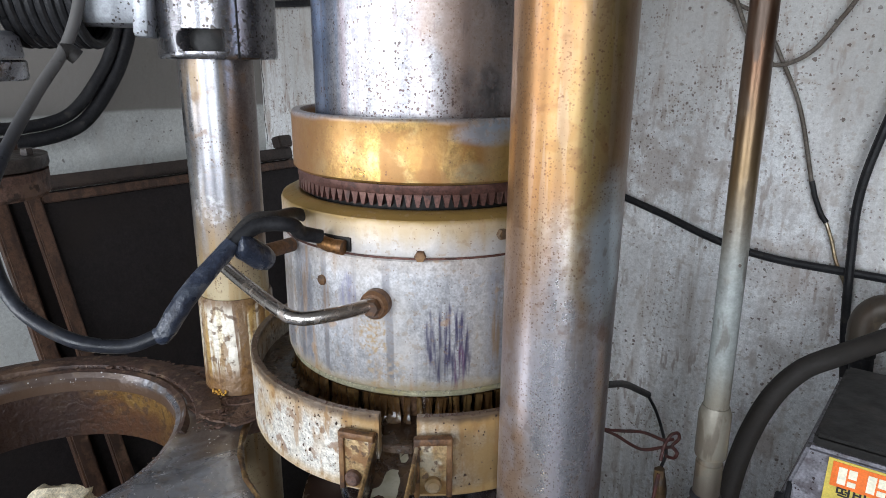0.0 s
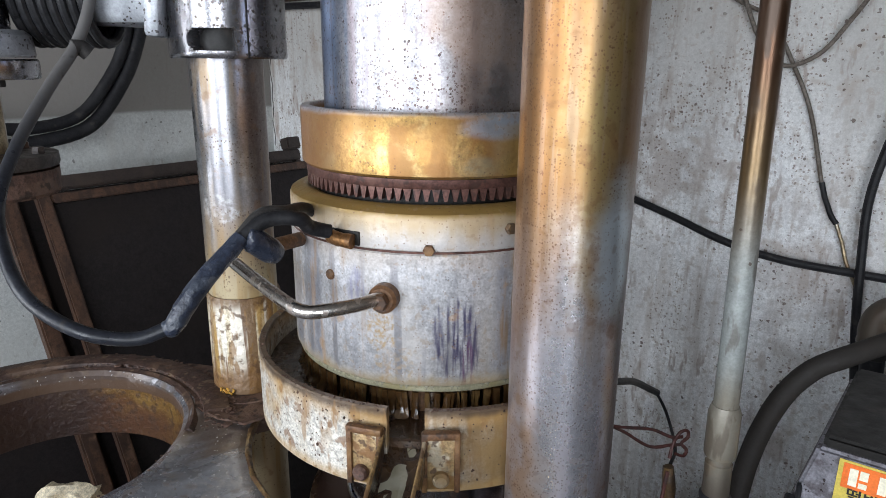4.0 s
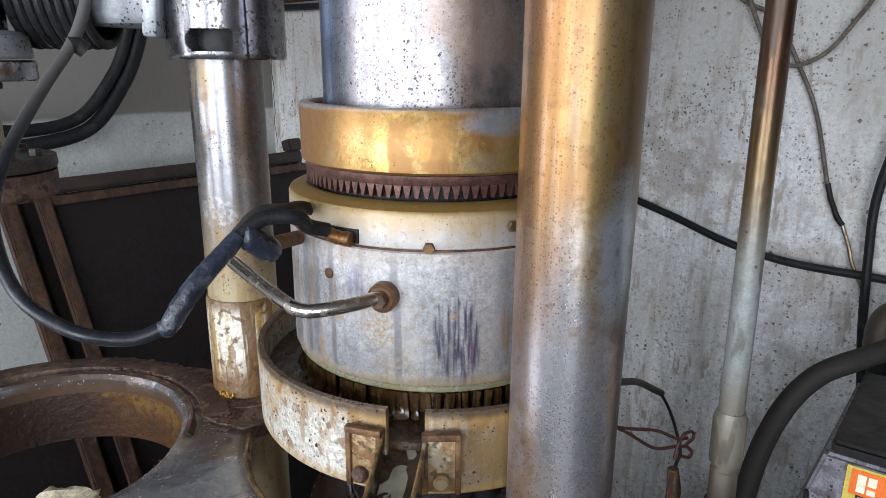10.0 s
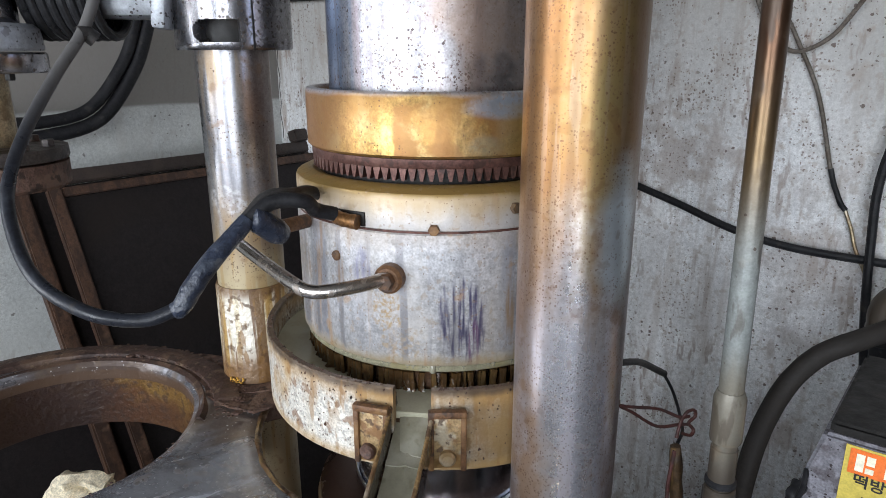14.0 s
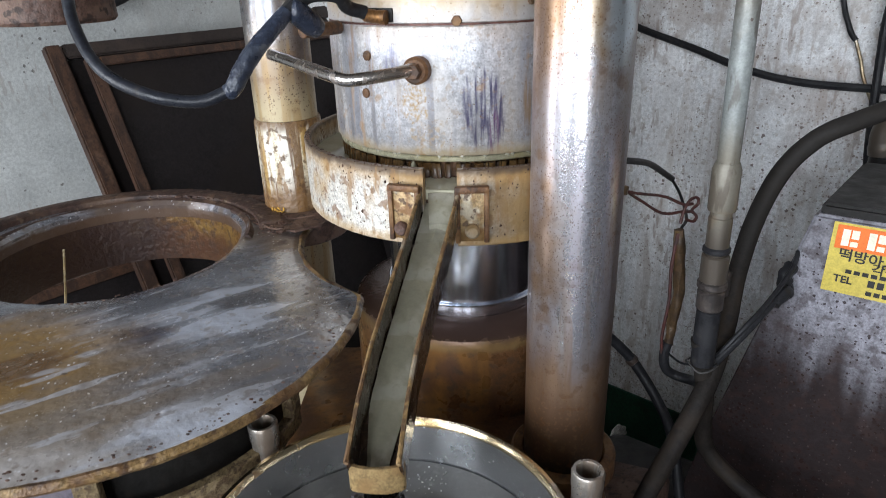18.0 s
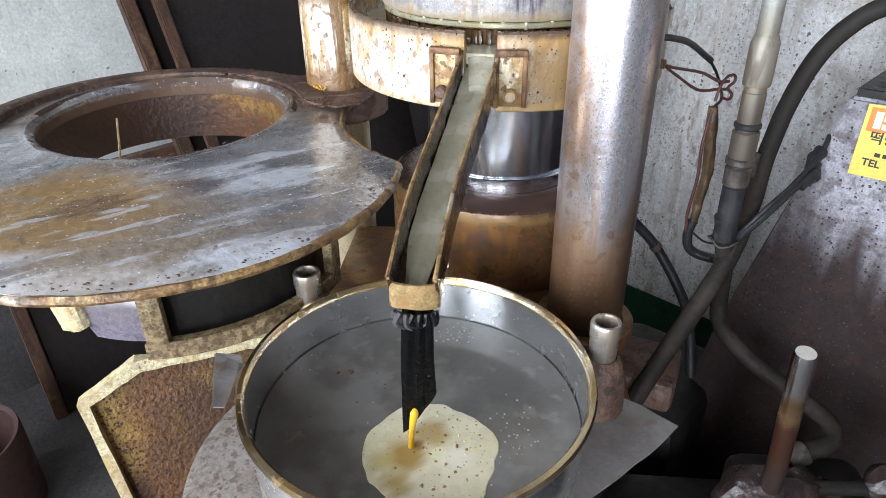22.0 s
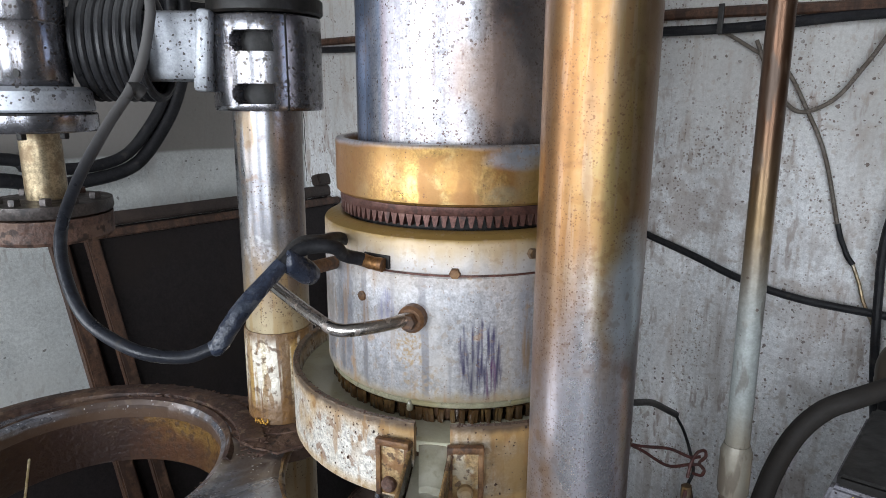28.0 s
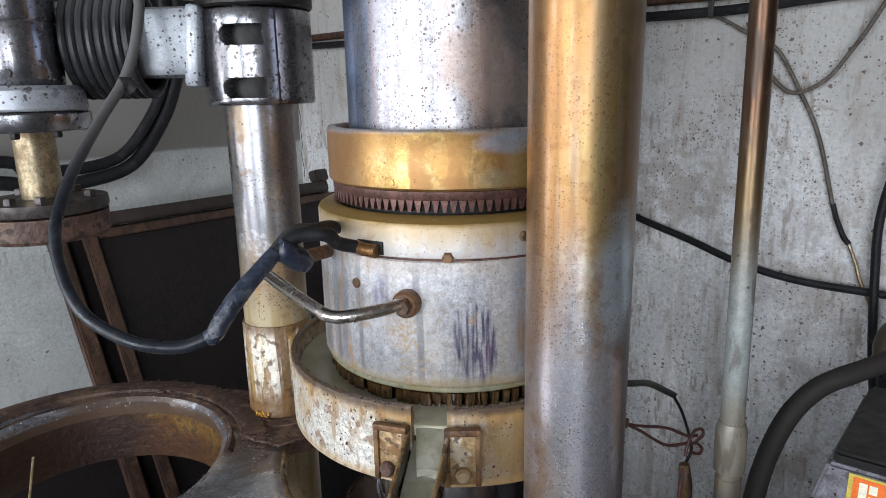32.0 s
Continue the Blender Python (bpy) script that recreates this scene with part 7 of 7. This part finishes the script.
# ---- oil ----
ring_oil = tagged(part("ring_oil", lathe(ring_profile(0.166, 0.2183, 1.015, 1.0285, 0.001), 128), M["pool"], None, at=(0, 0, 1.015)), "pale murky oil gathering in the catch ring", "oil")
FLOW_N = 5
flows = []
sd = (S1 - S0).normalized()
sside = sd.cross(Vector((0, 0, 1))).normalized()
sup = sside.cross(sd).normalized()
for k in range(FLOW_N):
    bm = bmesh.new()
    rows = []
    for i in range(9):
        f = (k + i / 8) / FLOW_N
        p = spout_at(f) - sup * 0.0025
        w = (0.0195 - 0.002 * f) * (1 - 0.5 * max(0.0, (f - 0.82) / 0.18))
        rows.append([bm.verts.new(p + sside * (x * w * 0.88 + 0.0020) + sup * (0.0022 + h + 0.0022 * (1 - x * x) + 0.0024 * noise.noise(Vector((f * 16, x * 2.5, 0))))) for x, h in ((-1, 0.0008), (-0.6, 0.0), (-0.2, 0.0005), (0.2, 0.0), (0.6, 0.0006), (1, 0.0010))])
    lows = [[bm.verts.new(v.co - sup * 0.002) for v in r] for r in rows]
    for top, low_ in ((rows, False), (lows, True)):
        for p, q in zip(top, top[1:]):
            for j in range(5):
                fs = (p[j], p[j + 1], q[j + 1], q[j])
                bm.faces.new(fs if not low_ else tuple(reversed(fs)))
    for side_i in (0, 5):
        for i in range(8):
            bm.faces.new((rows[i][side_i], rows[i + 1][side_i], lows[i + 1][side_i], lows[i][side_i]))
    for i in (0, 8):
        for j in range(5):
            bm.faces.new((rows[i][j], rows[i][j + 1], lows[i][j + 1], lows[i][j]))
    flows.append(tagged(part("spout_oil", bm, M["flow"], None, at=tuple(spout_at((k + 0.5) / FLOW_N))), "pale murky oil running down the spout", "oil", "oil running in the spout"))
# the oil's lip between the ring and the spout
bm = bmesh.new()
rows = []
out = Vector((math.cos(radians(SP)), math.sin(radians(SP)), 0))
across = Vector((-out.y, out.x, 0))
for i in range(9):
    f = i / 8
    rad, z = 0.206 + 0.056 * f, 1.0430 - 0.0035 * f - 0.0205 * f * f
    rows.append([bm.verts.new(out * rad + across * (x * (0.0185 - 0.007 * f) + 0.004 * f) + Vector((0, 0, z - 0.002 * x * x + 0.0007 * noise.noise(Vector((f * 9, x * 3, 4)))))) for x in (-1, -0.6, -0.2, 0.2, 0.6, 1)])
lows = [[bm.verts.new(v.co - Vector((0, 0, 0.010))) for v in r] for r in rows]
for i in range(8):
    for j in range(5):
        bm.faces.new((rows[i][j], rows[i][j + 1], rows[i + 1][j + 1], rows[i + 1][j]))
        bm.faces.new((lows[i][j], lows[i + 1][j], lows[i + 1][j + 1], lows[i][j + 1]))
    for j in (0, 5):
        bm.faces.new((rows[i][j], rows[i + 1][j], lows[i + 1][j], lows[i][j]))
for i in (0, 8):
    for j in range(5):
        bm.faces.new((rows[i][j], rows[i][j + 1], lows[i][j + 1], lows[i][j]))
mouth = tagged(part("mouth_oil", bm, M["flow"], None, at=(out * 0.23 + Vector((0, 0, 1.03)))[:]), "pale murky oil spilling from the ring into the spout", "oil")
ripples = []
bm = bmesh.new()
rows = []
for i in range(9):
    x = -0.004 + 0.017 * i / 8
    yb = 0.004 * (1 - (2 * i / 8 - 1) ** 2)
    rows.append([bm.verts.new(sside * x + sd * (yb + d) + sup * h) for d, h in ((-0.0040, 0.0), (0, 0.0006), (0.0040, 0.0))])
for p, q in zip(rows, rows[1:]):
    for j in range(3):
        bm.faces.new((p[j], p[(j + 1) % 3], q[(j + 1) % 3], q[j]))
bm.faces.new(rows[0])
bm.faces.new(list(reversed(rows[-1])))
r0 = tagged(part("oil_ripple", bm, M["flow"], None), "small ripple of oil running down the spout", "ripple", "ripples in the spout")
ripples.append(r0)
for k in range(13):
    ripples.append(copy_thing(r0, Matrix.Identity(4)))
drops = []
bm = bmesh.new()
bmesh.ops.create_uvsphere(bm, u_segments=12, v_segments=8, radius=0.0042)
for v in bm.verts:
    if v.co.z > 0:
        v.co.z *= 2.4
d0 = tagged(part("oil_drop", bm, M["flow"], None), "pale oil drop falling from the filter cage", "oil drop", "drops under the cylinder")
drops.append(d0)
for k in range(33):
    drops.append(copy_thing(d0, Matrix.Identity(4)))
# run-off fingers clinging to the cage
for k in range(90):
    a = -180 + 2.0 * k + random.uniform(-2, 2)
    z1 = random.uniform(1.058, 1.068)
    part("oil_run", tube([polar(0.1715, a, 1.067), polar(0.1710, a + random.uniform(-0.7, 0.7), z1 - 0.02), polar(0.1785, a + random.uniform(-1, 1), 1.030)], random.uniform(0.0018, 0.0055), 8, 4, rough=0.6, radii=[(0, 0.7), (0.5, 0.9), (1, 1.3)]), M["amber"], stack)

wick = thing("cloth_wick", (-0.077, -0.54, 0.90), "black cloth strip tied under the spout to guide the oil", "cloth")
bm = bmesh.new()
rows = []
for i in range(15):
    f = i / 14
    c = Vector((-0.0695 - 0.006 * f, -0.537, 0.905)).lerp(Vector((-0.074, -0.523, 0.760)), f)
    w = 0.0140 + 0.0036 * f
    zoff = -0.018 * f
    row = []
    for j in range(13):
        x = -1 + 2 * j / 12
        fold = 0.0013 * math.sin(j * 1.5 + f * 2) + 0.0016 * noise.noise(Vector((j * 0.7, f * 5, 0)))
        row.append(bm.verts.new(c + Vector((x * w, -0.004 * (1 - x * x) + fold, -zoff * (x if i > 8 else 0) * 0.9 + (0.012 * f * x if i > 6 else 0)))))
    rows.append(row)
for p, q in zip(rows, rows[1:]):
    for j in range(12):
        bm.faces.new((p[j], p[j + 1], q[j + 1], q[j]))
bmesh.ops.solidify(bm, geom=list(bm.faces), thickness=0.004)
part("strip", bm, M["rag"], wick)
frayed = material("grey_frayed_cloth", (0.035, 0.03, 0.034), 0.8, 0.0, [("noise", 60, 0.5, 0.7, (0.12, 0.09, 0.10), 0.7, 0.8, 0.0)], bump=0.6)
for k in range(9):
    a = 200 + 140 * k / 8
    p = Vector((-0.072 + 0.0195 * math.cos(radians(a)), -0.541 + 0.010 * math.sin(radians(a)), 0.902))
    part("tie_end", tube([p, p + Vector((random.uniform(-0.004, 0.004), -0.003, -0.008)), p + Vector((random.uniform(-0.005, 0.005), -0.001, -0.010 if k > 3 else -0.014))], 0.0027, 7, 4, rough=0.5), frayed if k < 4 else M["rag"], wick)
stream = thing("oil_stream", (-0.083, -0.515, 0.735), "thin amber oil stream falling into the basin", "oil stream")
part("jet", tube([(-0.0770, -0.526, 0.772), (-0.0785, -0.531, 0.765), (-0.080, -0.534, 0.755), (-0.0815, -0.535, 0.74), (-0.082, -0.535, 0.721)], 0.0036, 14, 6, radii=[(0, 0.5), (0.18, 1.25), (0.5, 0.9), (0.85, 0.85), (1, 1.2)]), M["stream"], stream)

foam = thing("oil_foam", (-0.062, -0.540, 0.7215), "pale yellow foam patch floating where the oil falls", "foam")
FC = Vector((-0.062, -0.540))


def blob(c, r, z0, z1, rough, seed, hole=None):
    bm = bmesh.new()
    top, bot, mid = [], [], []
    n = 72
    for i in range(n):
        a = 2 * math.pi * i / n
        k = r * (1 + rough * noise.noise(Vector((math.cos(a) * 1.6, math.sin(a) * 1.6, seed))) + 0.4 * rough * noise.noise(Vector((math.cos(a) * 5, math.sin(a) * 5, seed + 3))))
        d = Vector((math.cos(a), math.sin(a)))
        bot.append(bm.verts.new((c.x + d.x * k, c.y + d.y * k, z0)))
        mid.append(bm.verts.new((c.x + d.x * k * 0.985, c.y + d.y * k * 0.985, (z0 + 2 * z1) / 3)))
        top.append(bm.verts.new((c.x + d.x * k * 0.93, c.y + d.y * k * 0.93, z1)))
    ctr = bm.verts.new((c.x, c.y, z1 + 0.0004))
    for i in range(n):
        j = (i + 1) % n
        bm.faces.new((bot[i], bot[j], mid[j], mid[i]))
        bm.faces.new((mid[i], mid[j], top[j], top[i]))
        bm.faces.new((top[i], top[j], ctr))
    bm.faces.new(list(reversed(bot)))
    return bm


part("foam_sheet", blob(FC, 0.069, 0.7210, 0.7232, 0.13, 1.7), M["foam"], foam)
bub = material("oil_bubble", (0.30, 0.20, 0.05), 0.08, 0.0)
for k in range(52):
    a, rr = random.uniform(0, 360), 0.068 * math.sqrt(random.random()) * 0.85
    p = Vector((FC.x + rr * math.cos(radians(a)), FC.y + rr * math.sin(radians(a)), 0.7237))
    bm = bmesh.new()
    bmesh.ops.create_uvsphere(bm, u_segments=10, v_segments=6, radius=random.uniform(0.0005, 0.0016), matrix=Matrix.Translation(p))
    part("bubble", bm, bub if k % 3 else M["foam"], foam)
for p, r in (((-0.167, -0.426, 0.7222), 0.0032), ((-0.183, -0.428, 0.7222), 0.0026), ((-0.196, -0.50, 0.7222), 0.0014), ((-0.15, -0.475, 0.7222), 0.0012), ((-0.12, -0.55, 0.7222), 0.0012)):
    fl = thing("sesame_speck", p, "dark brown speck floating on the oil", "speck", "specks on the oil")
    bm = bmesh.new()
    bmesh.ops.create_icosphere(bm, subdivisions=2, radius=r, matrix=Matrix.Translation(p) @ Matrix.Diagonal((1.3, 1, 0.5, 1)))
    part("speck", bm, M["rusty"], fl)
for nm, p, s in (("cloth_scrap", (0.375, 0.415, 0.17), 0.022), ("cloth_scrap", (-0.068, -0.278, 0.785), 0.008)):
    sc = thing(nm, p, "small white scrap of torn cloth", "cloth scrap")
    bm = bmesh.new()
    bmesh.ops.create_icosphere(bm, subdivisions=3, radius=s, matrix=Matrix.Translation(p) @ Matrix.Diagonal((0.8, 0.35, 1, 1)))
    for v in bm.verts:
        v.co += Vector((1, 0.3, 1)) * s * 0.5 * noise.noise(v.co * 60)
    part("scrap", bm, M["whiterag"], sc)

chunk = thing("foam_chunk", (-0.468, -0.447, 0.79), "broken yellow foam chunk wedged between bowl and table", "foam chunk")
bm = box((-0.468, -0.447, 0.838), (0.034, 0.030, 0.098), None, 0.006)
bmesh.ops.subdivide_edges(bm, edges=list(bm.edges), cuts=3, use_grid_fill=True)
for v in bm.verts:
    v.co += Vector((1, 0.6, 0.8)) * 0.006 * noise.noise(v.co * 70)
part("chunk", bm, M["styrorim"], chunk)

# each stands where its own support puts it
for ob, dx, dz in ((valve, -0.008, -0.009), (foambox, 0.025, 0.015), (guard, -0.005, 0.0), (sticker, -0.005, -0.011), (pipe, 0.0, -0.010), (hyd, -0.008, -0.011), (hyd2, -0.005, -0.006), (hyd3, -0.003, -0.004), (gc, -0.005, -0.010), (gc2, -0.008, -0.004),
                   (elbow, -0.005, -0.009), (arm, 0.006, -0.009), (head, 0.008, -0.009), (table, 0.0, -0.003), (low, 0.02, 0.0), (sack, 0.008, 0.0), (string, 0.008, -0.002), (hopper_bowl, 0.010, -0.003), (cr, 0.004, -0.002), (lug, 0.008, -0.002), (strewn, 0.0, -0.004)):
    ob.location += Vector((dx, 0, dz))

# the ram lifts the cylinder: seconds and metres
RISE = ((0, -0.0337), (2, -0.0316), (3.5, -0.0303), (5.5, -0.0282), (8, -0.0263), (10.5, -0.0244), (13, -0.0225), (15.5, -0.0188), (18, -0.0157), (20, -0.0137), (22, -0.0113), (24, -0.0096), (26.5, -0.0086), (28.5, -0.0075), (32, -0.0055))


def rise(t):
    return float(np.interp(t, [a for a, _ in RISE], [b for _, b in RISE]))


def ride(ob, rows, share=1.0, up=0.0):
    """Keys a thing that goes up with the cylinder; rows: seconds and its place on it, and a turn if it has one."""
    rows = [(r[0], Vector(r[1]), r[2] if len(r) > 2 else 0.0) for r in rows]
    ts = [r[0] for r in rows]
    times = sorted({round(t, 2) for t in ts} | {t for t, _ in RISE})
    col = lambda f: [float(np.interp(t, ts, [f(r) for r in rows])) for t in times]
    xs, ys, zs, turns = col(lambda r: r[1].x), col(lambda r: r[1].y), col(lambda r: r[1].z), col(lambda r: r[2])
    walk(ob, [(t, pose(x, y, z + up + share * rise(t), 0, 0, a)) for t, x, y, z, a in zip(times, xs, ys, zs, turns)])


def motions():
    """The ram lifts the cylinder; oil gathers in the ring, drips from the cage, runs down the spout and swirls in the basin."""
    still = lambda ob: [(0, ob.location.copy()), (32, ob.location.copy())]
    ride(stack, still(stack))
    for ob in (lead, bracket):
        ride(ob, still(ob), 1.0, 0.0075)
    for ob in (wick, stream):
        ride(ob, still(ob), 1.0, RING_UP)
    ride(grit, still(grit), 1.0, RING_UP)
    ride(cable, still(cable), 0.8, 0.0)
    ride(ring_oil, [(0, (0, 0, 1.014)), (10, (0, 0, 1.014)), (12.5, (0, 0, 1.0185)), (15.5, (0, 0, 1.027)), (32, (0, 0, 1.030))], 1.0, RING_UP)
    m0 = Vector(mouth.location)
    back = m0 - out * 0.052 - Vector((0, 0, 0.022))
    ride(mouth, [(0, back), (12.3, back), (13.6, m0 - out * 0.012 - Vector((0, 0, 0.010))), (15.5, m0 - Vector((0, 0, 0.003))), (32, m0)], 1.0, RING_UP)
    for k, ob in enumerate(flows):
        p = Vector(ob.location)
        t0 = 12.7 + 0.45 * k
        lo_, hi_ = p - sup * 0.0016, p + sup * 0.0032
        ride(ob, [(0, lo_), (t0, lo_), (t0 + 1.5, hi_), (22, hi_ + sup * 0.0003), (32, hi_)], 1.0, RING_UP)
    for k, ob in enumerate(ripples):
        t0, t1 = 12.6 + 1.36 * k, 12.6 + 1.36 * k + 2.6
        a, b = S0 - sd * 0.055 + sup * 0.0035, S1 + sd * 0.012 - sup * 0.008
        rows = [(0, a), (t0, a), (t0 + 0.4, S0 + sup * 0.0033)]
        if t1 < 31.8:
            rows += [(t0 + 1.4, spout_at(0.5) + sup * 0.0033), (t1 - 0.2, S1 - sd * 0.02 + sup * 0.0033), (t1, b), (32, b)]
        else:
            rows += [(32, spout_at(0.5) + sup * 0.0033)]
        ride(ob, rows, 1.0, RING_UP)
    for k, ob in enumerate(drops):
        a = -178 + (k * 47.0) % 150
        t0 = 10.6 + 0.63 * k
        p0, p1 = polar(0.1725, a, 1.0735), polar(0.1755, a, 1.012)
        ride(ob, [(0, p0), (t0, p0), (t0 + 0.5, polar(0.1765, a, 1.058)), (t0 + 0.8, p1), (32, p1)] if t0 < 30.5 else [(0, p0), (32, p0)])
    at = lambda p, rz=0: pose(p[0], p[1], p[2], 0, 0, rz)
    c = Vector(foam.location)
    walk(foam, [(0, at(c)), (13, at(c)), (19.5, at(c + Vector((0.004, 0.006, 0)), -6)), (21.5, at(c, 0)), (23, at(c + Vector((-0.003, -0.004, 0)), 5)), (32, at(c, 25))])


motions()
